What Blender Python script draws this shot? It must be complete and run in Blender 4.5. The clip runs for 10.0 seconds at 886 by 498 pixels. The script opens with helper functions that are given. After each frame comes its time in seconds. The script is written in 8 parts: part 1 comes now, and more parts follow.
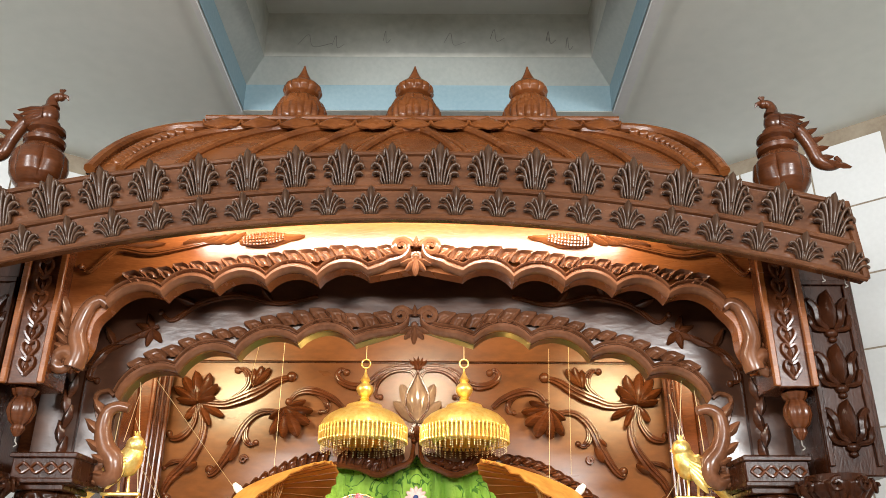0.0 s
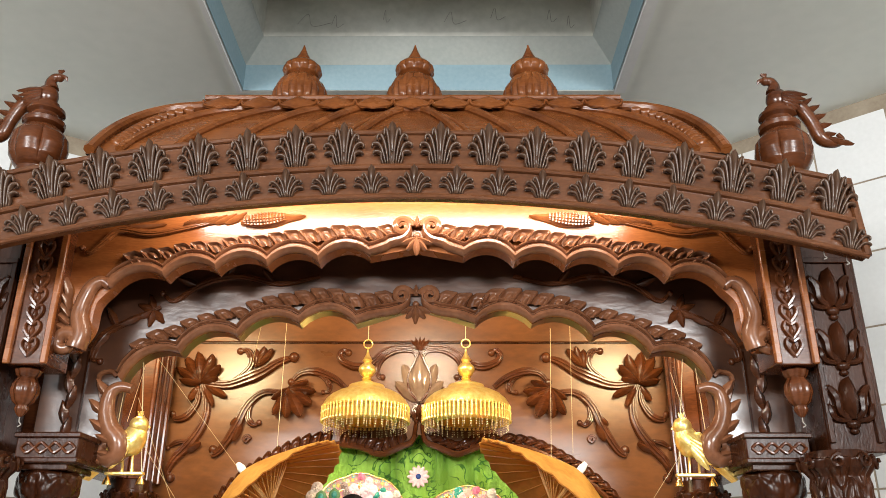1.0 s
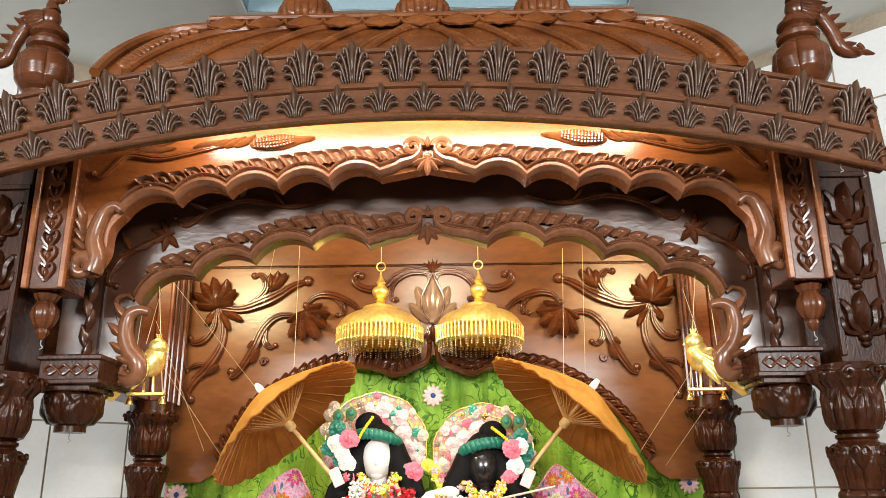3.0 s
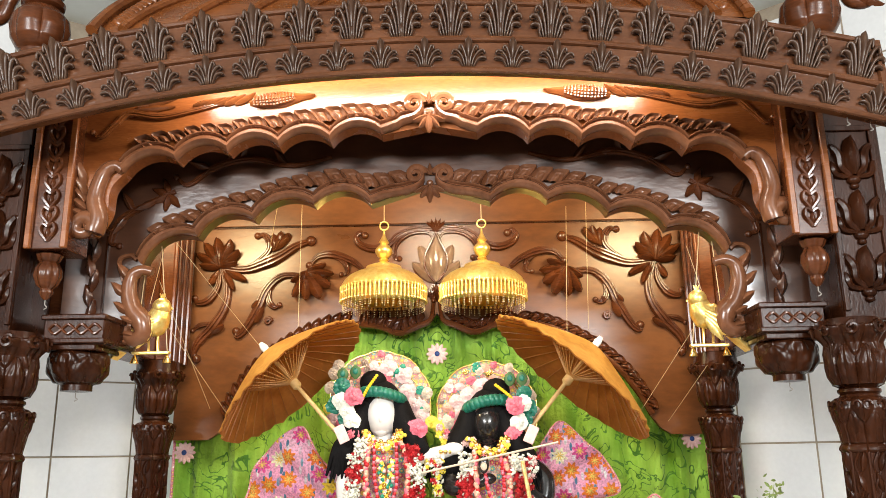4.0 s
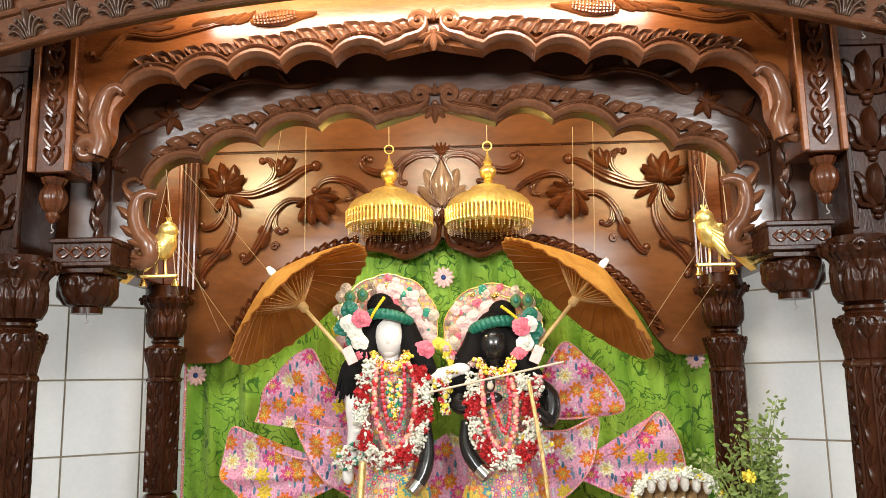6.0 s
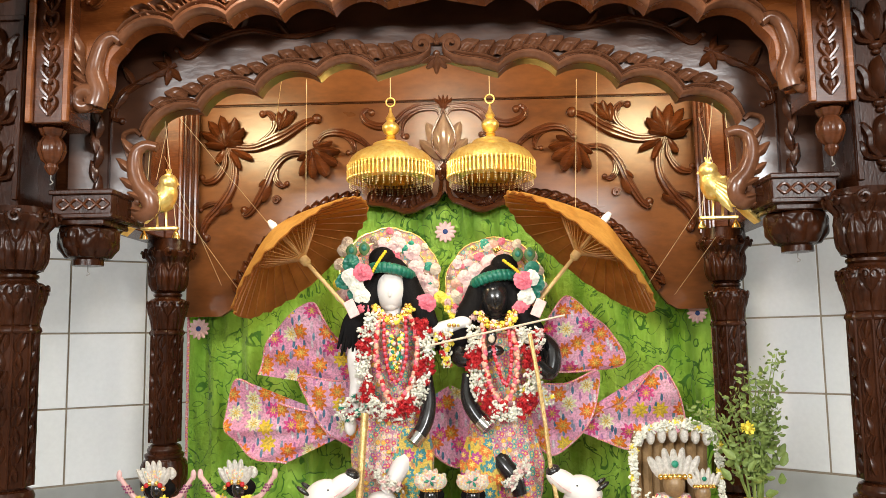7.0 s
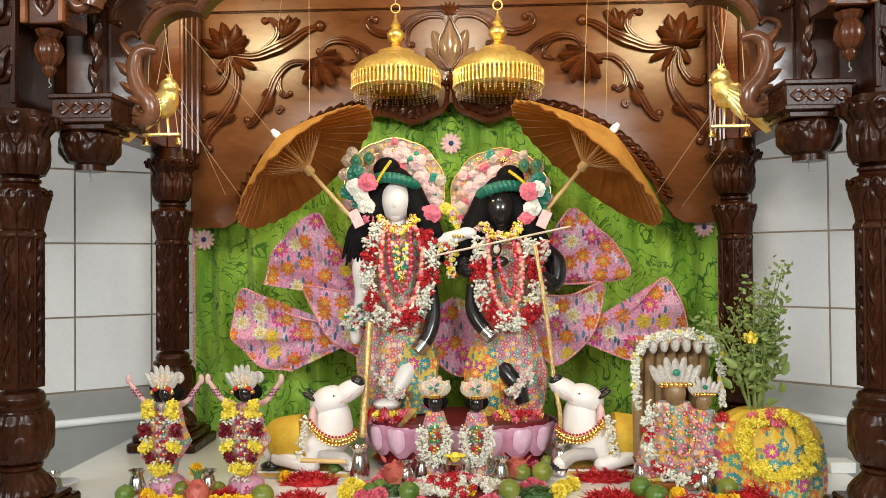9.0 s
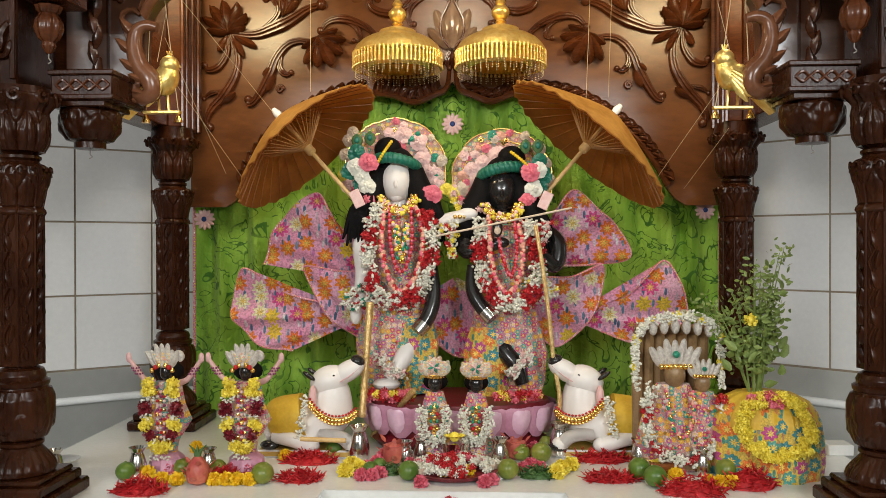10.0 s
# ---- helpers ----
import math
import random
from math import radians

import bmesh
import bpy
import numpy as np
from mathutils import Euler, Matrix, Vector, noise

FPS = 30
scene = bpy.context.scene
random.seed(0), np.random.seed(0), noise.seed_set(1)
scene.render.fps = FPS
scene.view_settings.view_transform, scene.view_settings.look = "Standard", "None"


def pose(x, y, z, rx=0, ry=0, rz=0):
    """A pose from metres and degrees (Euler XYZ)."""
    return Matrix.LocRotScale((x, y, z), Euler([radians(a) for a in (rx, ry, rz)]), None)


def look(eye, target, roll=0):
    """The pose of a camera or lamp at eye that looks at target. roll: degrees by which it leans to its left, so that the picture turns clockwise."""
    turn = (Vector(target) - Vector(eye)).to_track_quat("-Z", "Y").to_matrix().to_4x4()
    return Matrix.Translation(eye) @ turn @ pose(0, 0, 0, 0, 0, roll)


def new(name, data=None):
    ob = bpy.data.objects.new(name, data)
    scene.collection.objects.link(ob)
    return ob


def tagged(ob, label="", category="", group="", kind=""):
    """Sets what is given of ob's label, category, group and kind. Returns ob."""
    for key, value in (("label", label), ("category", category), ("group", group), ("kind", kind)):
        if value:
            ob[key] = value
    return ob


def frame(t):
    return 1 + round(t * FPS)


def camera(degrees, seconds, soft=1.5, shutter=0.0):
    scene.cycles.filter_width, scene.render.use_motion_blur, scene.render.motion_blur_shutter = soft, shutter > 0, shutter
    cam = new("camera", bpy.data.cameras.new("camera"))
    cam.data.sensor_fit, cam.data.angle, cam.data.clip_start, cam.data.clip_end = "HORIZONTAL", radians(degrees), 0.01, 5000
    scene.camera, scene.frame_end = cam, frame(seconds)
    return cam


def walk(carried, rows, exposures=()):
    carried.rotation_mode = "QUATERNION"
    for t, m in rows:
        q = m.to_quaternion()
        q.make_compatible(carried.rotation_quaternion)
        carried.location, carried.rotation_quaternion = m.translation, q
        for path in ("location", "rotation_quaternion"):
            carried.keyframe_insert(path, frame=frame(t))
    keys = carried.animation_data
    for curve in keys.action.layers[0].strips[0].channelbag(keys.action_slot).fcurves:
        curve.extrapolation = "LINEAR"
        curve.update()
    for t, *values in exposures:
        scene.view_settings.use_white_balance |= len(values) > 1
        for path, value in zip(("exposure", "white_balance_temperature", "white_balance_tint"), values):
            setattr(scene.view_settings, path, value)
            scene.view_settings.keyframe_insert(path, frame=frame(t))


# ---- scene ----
cam = camera(57.2, 10.0, soft=0.6)
PATH = [
    (0, (0.108, 0.046, 1.740), (0.103, 1.883, 2.531), 0.3),
    (0.5, (0.112, 0.050, 1.736), (0.103, 1.892, 2.514), 0.2),
    (1, (0.111, 0.051, 1.733), (0.101, 1.905, 2.484), 0.1),
    (1.5, (0.109, 0.051, 1.731), (0.093, 1.918, 2.448), 0.0),
    (2, (0.109, 0.050, 1.726), (0.084, 1.932, 2.402), -0.1),
    (2.5, (0.108, 0.056, 1.719), (0.076, 1.954, 2.350), -0.3),
    (4, (0.118, 0.075, 1.707), (0.064, 2.013, 2.199), -0.7),
    (4.5, (0.119, 0.079, 1.702), (0.060, 2.027, 2.153), -0.9),
    (5, (0.120, 0.086, 1.697), (0.058, 2.043, 2.107), -1.1),
    (5.5, (0.115, 0.085, 1.690), (0.049, 2.049, 2.059), -1.1),
    (7, (0.120, 0.099, 1.668), (0.039, 2.085, 1.891), -0.9),
    (7.5, (0.119, 0.106, 1.658), (0.034, 2.097, 1.827), -0.9),
    (8, (0.121, 0.112, 1.648), (0.026, 2.107, 1.764), -0.8),
    (8.5, (0.117, 0.115, 1.638), (0.019, 2.111, 1.710), -0.7),
    (9, (0.122, 0.120, 1.629), (0.023, 2.117, 1.662), -0.5),
    (9.5, (0.121, 0.124, 1.621), (0.026, 2.121, 1.627), -0.3),
    (10, (0.119, 0.124, 1.620), (0.020, 2.122, 1.612), -0.1),
]
walk(cam, [(t, look(eye, target, roll)) for t, eye, target, roll in PATH], [(0, 0.45), (2.5, 0.42), (4, 0.40), (5, 0.28), (7.5, 0.15), (8.5, 0.0), (9, -0.15), (9.4, -0.45), (10, -0.55)])

# ---------------------------------------------------------------- light
world = bpy.data.worlds.new("world")
scene.world = world
world.use_nodes = True
world.node_tree.nodes["Background"].inputs[0].default_value = (0.75, 0.85, 1.0, 1)
world.node_tree.nodes["Background"].inputs[1].default_value = 0.12


def area(name, at, to, sx, sy, power, colour):
    data = bpy.data.lights.new(name, "AREA")
    data.shape, data.size, data.size_y, data.energy, data.color = "RECTANGLE", sx, sy, power, colour
    ob = new(name, data)
    ob.matrix_world = look(at, to)
    return ob


WARM, COOL = (1.0, 0.80, 0.56), (1.0, 0.96, 0.90)
# added fill lamps in the hall, and two unseen high windows behind the camera
area("hall_fill", (-2.0, -3.6, 2.98), (-0.6, 2.0, 3.2), 1.8, 0.08, 100, COOL)
area("hall_fill", (2.0, -3.6, 2.98), (0.6, 2.0, 3.2), 1.8, 0.08, 100, COOL)
area("hall_window", (-2.20, -2.6, 3.12), (-0.9, 2.4, 2.3), 1.3, 0.80, 92, (0.94, 0.97, 1.0))
area("hall_window", (2.20, -2.6, 3.12), (0.9, 2.4, 2.3), 1.3, 0.80, 92, (0.94, 0.97, 1.0))
# tube hidden behind the eave, small lamps behind the second arch
area("eave_tube", (0.0, 2.06, 2.755), (0, 2.23, 2.69), 1.3, 0.03, 9.5, (1.0, 0.90, 0.76))
area("canopy_lamp", (0.0, 2.53, 2.71), (0.0, 3.1, 2.35), 0.26, 0.10, 7, (1.0, 0.84, 0.60))
for sx in (-1, 1):
    area("canopy_lamp", (sx * 0.90, 2.62, 2.655), (sx * 0.60, 3.2, 2.25), 0.25, 0.20, 9, (1.0, 0.79, 0.43))



# ---------------------------------------------------------------- materials
def material(name, base=(0.5, 0.5, 0.5), rough=0.5, metal=0.0, coat=0.0, spec=0.5):
    m = bpy.data.materials.new(name)
    m.use_nodes = True
    b = m.node_tree.nodes["Principled BSDF"]
    b.inputs["Base Color"].default_value = (*base, 1)
    b.inputs["Roughness"].default_value = rough
    b.inputs["Metallic"].default_value = metal
    b.inputs["Coat Weight"].default_value = coat
    b.inputs["Specular IOR Level"].default_value = spec
    b.inputs["Coat Roughness"].default_value = 0.12
    return m, m.node_tree.nodes, m.node_tree.links, b


def ramp(nodes, stops):
    r = nodes.new("ShaderNodeValToRGB")
    e = r.color_ramp.elements
    while len(e) < len(stops):
        e.new(0.5)
    for k, (pos, col) in zip(e, stops):
        k.position, k.color = pos, (*col, 1)
    return r


def noisy(name, a, b, scale, rough=0.5, metal=0.0, coat=0.0, stretch=(1, 1, 1), bump=0.2, fine=60.0, rvar=0.1, vary=0.0, spec=0.5):
    """Two colours mixed by a coarse and a fine noise, with relief and uneven gloss."""
    m, n, l, p = material(name, a, rough, metal, coat, spec)
    co = n.new("ShaderNodeTexCoord")
    mp = n.new("ShaderNodeMapping")
    mp.inputs["Scale"].default_value = stretch
    l.new(co.outputs["Object"], mp.inputs[0])
    n1, n2 = n.new("ShaderNodeTexNoise"), n.new("ShaderNodeTexNoise")
    n1.inputs["Scale"].default_value, n1.inputs["Detail"].default_value = scale, 5
    n2.inputs["Scale"].default_value, n2.inputs["Detail"].default_value = fine, 4
    l.new(mp.outputs[0], n1.inputs[0]), l.new(mp.outputs[0], n2.inputs[0])
    mix = n.new("ShaderNodeMath")
    mix.operation = "MULTIPLY_ADD"
    mix.inputs[1].default_value, mix.inputs[2].default_value = 0.35, 0.0
    l.new(n2.outputs[0], mix.inputs[0])
    add = n.new("ShaderNodeMath")
    add.operation = "MULTIPLY_ADD"
    add.inputs[1].default_value = 0.65
    l.new(n1.outputs[0], add.inputs[0]), l.new(mix.outputs[0], add.inputs[2])
    r = ramp(n, [(0.34, a), (0.66, b)])
    l.new(add.outputs[0], r.inputs[0])
    out = r.outputs[0]
    if vary:
        info, hsv, sc = n.new("ShaderNodeObjectInfo"), n.new("ShaderNodeHueSaturation"), n.new("ShaderNodeMapRange")
        sc.inputs["To Min"].default_value, sc.inputs["To Max"].default_value = 1 - vary, 1 + vary
        l.new(info.outputs["Random"], sc.inputs[0]), l.new(sc.outputs[0], hsv.inputs["Value"])
        l.new(out, hsv.inputs["Color"])
        out = hsv.outputs[0]
    l.new(out, p.inputs["Base Color"])
    rr = n.new("ShaderNodeMapRange")
    rr.inputs["To Min"].default_value, rr.inputs["To Max"].default_value = max(rough - rvar, 0.03), rough + rvar
    l.new(n1.outputs[0], rr.inputs[0]), l.new(rr.outputs[0], p.inputs["Roughness"])
    if bump:
        bp = n.new("ShaderNodeBump")
        bp.inputs["Strength"].default_value, bp.inputs["Distance"].default_value = bump, 0.004
        l.new(add.outputs[0], bp.inputs["Height"]), l.new(bp.outputs[0], p.inputs["Normal"])
    return m


WOOD = noisy("varnished_wood", (0.045, 0.012, 0.004), (0.13, 0.038, 0.012), 4.0, 0.24, coat=0.0, stretch=(1, 1, 4), bump=0.25, fine=45)
WOOD_H = noisy("varnished_plank", (0.082, 0.027, 0.0075), (0.18, 0.065, 0.019), 2.4, 0.31, coat=0.0, stretch=(1, 1, 2.5), bump=0.34, fine=22)
WOOD_RED = noisy("red_wood", (0.17, 0.048, 0.012), (0.31, 0.100, 0.026), 3.5, 0.26, coat=0.0, stretch=(1, 1, 5), bump=0.2)
WOOD_DARK = noisy("dark_wood", (0.016, 0.0045, 0.0018), (0.054, 0.0155, 0.0054), 5.0, 0.27, coat=0.0, stretch=(3, 3, 1), bump=0.3, spec=0.22)
EAVEW = noisy("eave_wood", (0.068, 0.023, 0.009), (0.15, 0.055, 0.022), 5.0, 0.25, stretch=(1, 3, 3), bump=0.3)
SLOTP = noisy("slot_paint", (0.40, 0.44, 0.42), (0.52, 0.55, 0.52), 1.6, 0.75, bump=0.12)
# lighter copy of the varnished wood: light on roof and front carvings put into colour
WOOD_LIT = noisy("lit_wood", (0.105, 0.029, 0.0075), (0.25, 0.080, 0.022), 4.0, 0.26, stretch=(1, 1, 3), bump=0.25)
WOOD_RAW = noisy("unvarnished_wood", (0.085, 0.030, 0.010), (0.16, 0.060, 0.020), 4.0, 0.7, stretch=(1, 3, 1), bump=0.3)
GILT_M = noisy("bright_gilt", (0.86, 0.56, 0.12), (1.0, 0.78, 0.30), 60.0, 0.33, metal=0.8, bump=0.6, fine=160)
LEAFWOOD = noisy("leaf_wood", (0.044, 0.021, 0.012), (0.105, 0.054, 0.031), 9.0, 0.33, coat=0.0, bump=0.3)
WALL = noisy("wall_paint", (0.56, 0.57, 0.55), (0.64, 0.65, 0.63), 1.2, 0.75, bump=0.12, fine=25)
# for the unseen hall walls: dark, so they bounce less light onto the wood
HALL_DARK = noisy("hall_dark", (0.20, 0.18, 0.15), (0.26, 0.23, 0.19), 1.2, 0.8, bump=0.12, fine=25)
CEIL = noisy("ceiling_paint", (0.74, 0.78, 0.74), (0.82, 0.85, 0.81), 0.9, 0.8, bump=0.12, fine=18)
BLUE = noisy("blue_paint", (0.21, 0.33, 0.39), (0.30, 0.42, 0.47), 1.6, 0.75, bump=0.12)
WHITE = noisy("white_trim", (0.74, 0.77, 0.78), (0.82, 0.84, 0.84), 3.0, 0.6, bump=0.1)
PLASTER = noisy("worn_plaster", (0.50, 0.51, 0.46), (0.72, 0.72, 0.66), 3.2, 0.85, bump=0.4, fine=26)
TILE = noisy("wall_tile", (0.66, 0.67, 0.67), (0.74, 0.75, 0.75), 1.5, 0.16, bump=0.04, rvar=0.05, vary=0.04)
GROUT = noisy("grout", (0.22, 0.17, 0.12), (0.32, 0.27, 0.20), 9.0, 0.9)
MARBLE = noisy("white_marble", (0.72, 0.73, 0.71), (0.84, 0.85, 0.83), 2.2, 0.18, bump=0.03, rvar=0.06)
# floor colour held dark so that less light bounces up into the canopy
FLOOR = noisy("floor_stone", (0.14, 0.125, 0.11), (0.22, 0.20, 0.18), 1.8, 0.3, bump=0.05)
GOLD = noisy("polished_gold", (0.85, 0.52, 0.12), (1.0, 0.70, 0.24), 12.0, 0.24, metal=1.0, bump=0.15)
STEEL = noisy("steel", (0.62, 0.61, 0.58), (0.75, 0.74, 0.71), 8.0, 0.16, metal=1.0, bump=0.05)


# ---------------------------------------------------------------- mesh tools
def part(name, bm, mat, parent=None, label="", smooth=True):
    """Link a bmesh as one mesh object, under a parent if given."""
    me = bpy.data.meshes.new(name)
    bmesh.ops.recalc_face_normals(bm, faces=bm.faces)
    bm.to_mesh(me)
    bm.free()
    for m in mat if isinstance(mat, (list, tuple)) else [mat]:
        me.materials.append(m)
    if smooth:
        me.shade_smooth()
        me.set_sharp_from_angle(angle=radians(40))
    ob = new(name, me)
    ob.parent = parent
    if label:
        ob["label"] = label
    return ob


def shared(name, mesh, parent, m):
    ob = new(name, mesh)
    ob.parent = parent
    ob.matrix_basis = m
    return ob


def thing(name, label, category, group="", kind="", at=(0, 0, 0)):
    ob = new(name)
    ob.empty_display_size = 0.02
    ob.location = at
    return tagged(ob, label, category, group, kind)


def box(bm, x0, x1, y0, y1, z0, z1, bevel=0.0, mi=0):
    v = [bm.verts.new((x, y, z)) for z in (z0, z1) for y in (y0, y1) for x in (x0, x1)]
    f = [bm.faces.new([v[i] for i in q]) for q in ((0, 2, 3, 1), (4, 5, 7, 6), (0, 1, 5, 4), (2, 6, 7, 3), (0, 4, 6, 2), (1, 3, 7, 5))]
    for k in f:
        k.material_index = mi
    if bevel:
        bmesh.ops.bevel(bm, geom=list({e for k in f for e in k.edges}), offset=bevel, segments=1, affect="EDGES")


def lathe(bm, profile, seg=20, at=(0, 0, 0), m=None, flute=0.0, flutes=8, flat=1.0, mi=0):
    """Turn (radius, z) pairs round a vertical axis; flute pinches it into lobes."""
    m = m or Matrix()
    rings = []
    for r, z in profile:
        ring = []
        for k in range(seg):
            a = 2 * math.pi * k / seg
            q = r * (1 - flute * (0.5 + 0.5 * math.cos(a * flutes)))
            ring.append(bm.verts.new(m @ Vector((at[0] + q * math.cos(a), at[1] + q * flat * math.sin(a), at[2] + z))))
        rings.append(ring)
    for a, b in zip(rings, rings[1:]):
        for k in range(seg):
            bm.faces.new((a[k], a[(k + 1) % seg], b[(k + 1) % seg], b[k])).material_index = mi
    bm.faces.new(rings[0][::-1]).material_index = mi
    bm.faces.new(rings[-1]).material_index = mi


def sweep(bm, pts, radii, seg=8, normal=(0, -1, 0), depth=1.0, mi=0):
    """A tube along points; normal is the way out of the carved plane, depth its relief."""
    pts = [Vector(p) for p in pts]
    nor = Vector(normal)
    if not isinstance(radii, (list, tuple)):
        radii = [radii] * len(pts)
    rings = []
    for k, p in enumerate(pts):
        d = (pts[min(k + 1, len(pts) - 1)] - pts[max(k - 1, 0)]).normalized()
        s = d.cross(nor)
        s = s.normalized() if s.length > 1e-4 else Vector((1, 0, 0))
        n2 = s.cross(d).normalized()
        rings.append([bm.verts.new(p + (s * math.cos(a) + n2 * depth * math.sin(a)) * radii[k]) for a in [2 * math.pi * j / seg for j in range(seg)]])
    for a, b in zip(rings, rings[1:]):
        for k in range(seg):
            bm.faces.new((a[k], a[(k + 1) % seg], b[(k + 1) % seg], b[k])).material_index = mi
    bm.faces.new(rings[0][::-1]).material_index = mi
    bm.faces.new(rings[-1]).material_index = mi


def spline(pts, n=8):
    """A smooth line through points (Catmull-Rom)."""
    p = [Vector(q) for q in pts]
    p = [2 * p[0] - p[1]] + p + [2 * p[-1] - p[-2]]
    out = []
    for i in range(1, len(p) - 2):
        for k in range(n):
            t = k / n
            out.append(0.5 * (2 * p[i] + (p[i + 1] - p[i - 1]) * t + (2 * p[i - 1] - 5 * p[i] + 4 * p[i + 1] - p[i + 2]) * t * t + (3 * p[i] - p[i - 1] - 3 * p[i + 1] + p[i + 2]) * t ** 3))
    return out + [p[-2]]


def tapered(n, a, b, c):
    """Radii that go from a through b to c."""
    return [(a + (b - a) * 2 * t) if t < 0.5 else (b + (c - b) * (2 * t - 1)) for t in [k / (n - 1) for k in range(n)]]


def petal(bm, m, length, width, depth, curl=0.0, tip=0.6, mi=0, end=0.04):
    """A ridged carved leaf: from the origin along +z, raised towards -y."""
    rows = ((0.0, 0.35), (0.25, 0.85), (0.5, 1.0), (0.78, tip), (0.93, (tip + end) * 0.62), (1.0, end))
    prev = None
    for t, w in rows:
        z, y = t * length, -curl * t * t
        d = depth * (0.5 + 0.5 * math.sin(math.pi * min(t * 1.1, 1)))
        now = [bm.verts.new(m @ Vector((sx * w * width / 2, y - k * d, z))) for sx, k in ((-1, 0), (-0.45, 0.75), (0, 1), (0.45, 0.75), (1, 0))]
        if prev:
            for k in range(4):
                bm.faces.new((prev[k], prev[k + 1], now[k + 1], now[k])).material_index = mi
        prev = now


def ball(bm, at, r, seg=10, rings=6, scale=(1, 1, 1), m=None, mi=0):
    m = m or Matrix()
    prof = [(0.02, -1), *[(math.cos(a), math.sin(a)) for a in [math.pi * (k / rings - 0.5) for k in range(1, rings)]], (0.02, 1)]
    mm = m @ Matrix.Translation(at) @ Matrix.Diagonal((r * scale[0], r * scale[1], r * scale[2], 1))
    lathe(bm, prof, seg, m=mm, mi=mi)


def slab(bm, pts, y0, y1, mi=0):
    """A board with the outline pts (x, z), from y0 (front) to y1."""
    f = [bm.verts.new((x, y0, z)) for x, z in pts]
    b = [bm.verts.new((x, y1, z)) for x, z in pts]
    bm.faces.new(f).material_index = mi
    bm.faces.new(b[::-1]).material_index = mi
    for k in range(len(pts)):
        j = (k + 1) % len(pts)
        bm.faces.new((f[k], b[k], b[j], f[j])).material_index = mi


def turn_xz(x, y, z, deg, s=1.0):
    """A place on a carved front, turned deg clockwise from upright."""
    return Matrix.Translation((x, y, z)) @ Matrix.Rotation(radians(deg), 4, "Y") @ Matrix.Scale(s, 4)


def mirrored(pts):
    return [(-x, z) for x, z in reversed(pts)]


def scallops(tips, bulge, n=9):
    """Arcs that rise between hanging tips (x, z)."""
    out = []
    for (x0, z0), (x1, z1) in zip(tips, tips[1:]):
        dx, dz = x1 - x0, z1 - z0
        for k in range(n):
            t = k / n
            h = bulge * math.sin(math.pi * t) ** 0.75
            ln = math.hypot(dx, dz)
            out.append((x0 + dx * t - dz / ln * h * (1 if dx > 0 else -1), z0 + dz * t + abs(dx) / ln * h))
    return out + [tips[-1]]


# ---------------------------------------------------------------- hall
PLAT = 0.95
CZ = 3.57
TILE_MESH = {}


def wall(name, a, b, z0, z1, mat, label, thick=0.15):
    """An upright wall whose face runs from a to b, seen from its left-hand side."""
    a, b = Vector(a), Vector(b)
    d = (b - a).normalized()
    out = Vector((d.y, -d.x)) * thick
    bm = bmesh.new()
    v = [bm.verts.new((*p, z)) for z in (z0, z1) for p in (a, b, b + out, a + out)]
    for q in ((0, 1, 2, 3), (4, 7, 6, 5), (0, 4, 5, 1), (1, 5, 6, 2), (2, 6, 7, 3), (3, 7, 4, 0)):
        bm.faces.new([v[i] for i in q])
    return tagged(part(name, bm, mat, label="", smooth=False), label, "wall", kind="structure")


bm = bmesh.new()
box(bm, -4.2, 4.2, -5.2, 5.0, -0.1, 0.0)
tagged(part("floor", bm, FLOOR, smooth=False), "polished stone hall floor, kept dark to cut bounced light", "floor", kind="structure")

# oblique walls of the apse, jambs beside them, unseen hall walls that cut bounced light
LA, LB = (-1.93, 2.99), (-0.98, 3.665)
RA, RB = (1.93, 2.865), (0.93, 3.715)
wall_left = wall("wall_left", LB, LA, 0, CZ, GROUT, "white tiled oblique wall beside the altar")
wall_right = wall("wall_right", RA, RB, 0, CZ, GROUT, "white tiled oblique wall beside the altar")
wall("wall_back", (1.6, 3.72), (-1.6, 3.72), 0, 4.3, WALL, "white plain wall behind the altar")
wall("wall_jamb_1", LA, (-4.2, 2.99), 0, CZ, WALL, "white painted wall beside the apse")
wall("wall_jamb_2", (4.2, 2.865), RA, 0, CZ, WALL, "white painted wall beside the apse")
wall("wall_west", (-4.2, 5), (-4.2, -5.2), 0, CZ, HALL_DARK, "unseen hall wall, kept dark to cut bounced light")
wall("wall_east", (4.2, -5.2), (4.2, 5), 0, CZ, HALL_DARK, "unseen hall wall, kept dark to cut bounced light")
wall("wall_south", (-4.2, -5.2), (4.2, -5.2), 0, CZ, HALL_DARK, "unseen hall wall, kept dark to cut bounced light")

# ceiling with a deep slot over the altar: a low blue upstand, a pale overhanging bevel, then a plastered shaft
bm = bmesh.new()
SL, SR, SY0, SY1, SZ = -0.722, 0.790, 1.10, 2.872, 3.992
for x0, x1 in ((-4.2, SL), (SR, 4.2)):
    box(bm, x0, x1, -5.2, 5.0, CZ, CZ + 0.12)
# unseen stretch up to SY0, added to hold hall light back from the slot
box(bm, SL, SR, -5.2, SY0, CZ, CZ + 0.12)
box(bm, SL, SR, SY1, 5.0, CZ, CZ + 0.12)
tagged(part("ceiling", bm, CEIL, smooth=False), "pale grey painted ceiling with a deep slot", "ceiling", kind="structure")


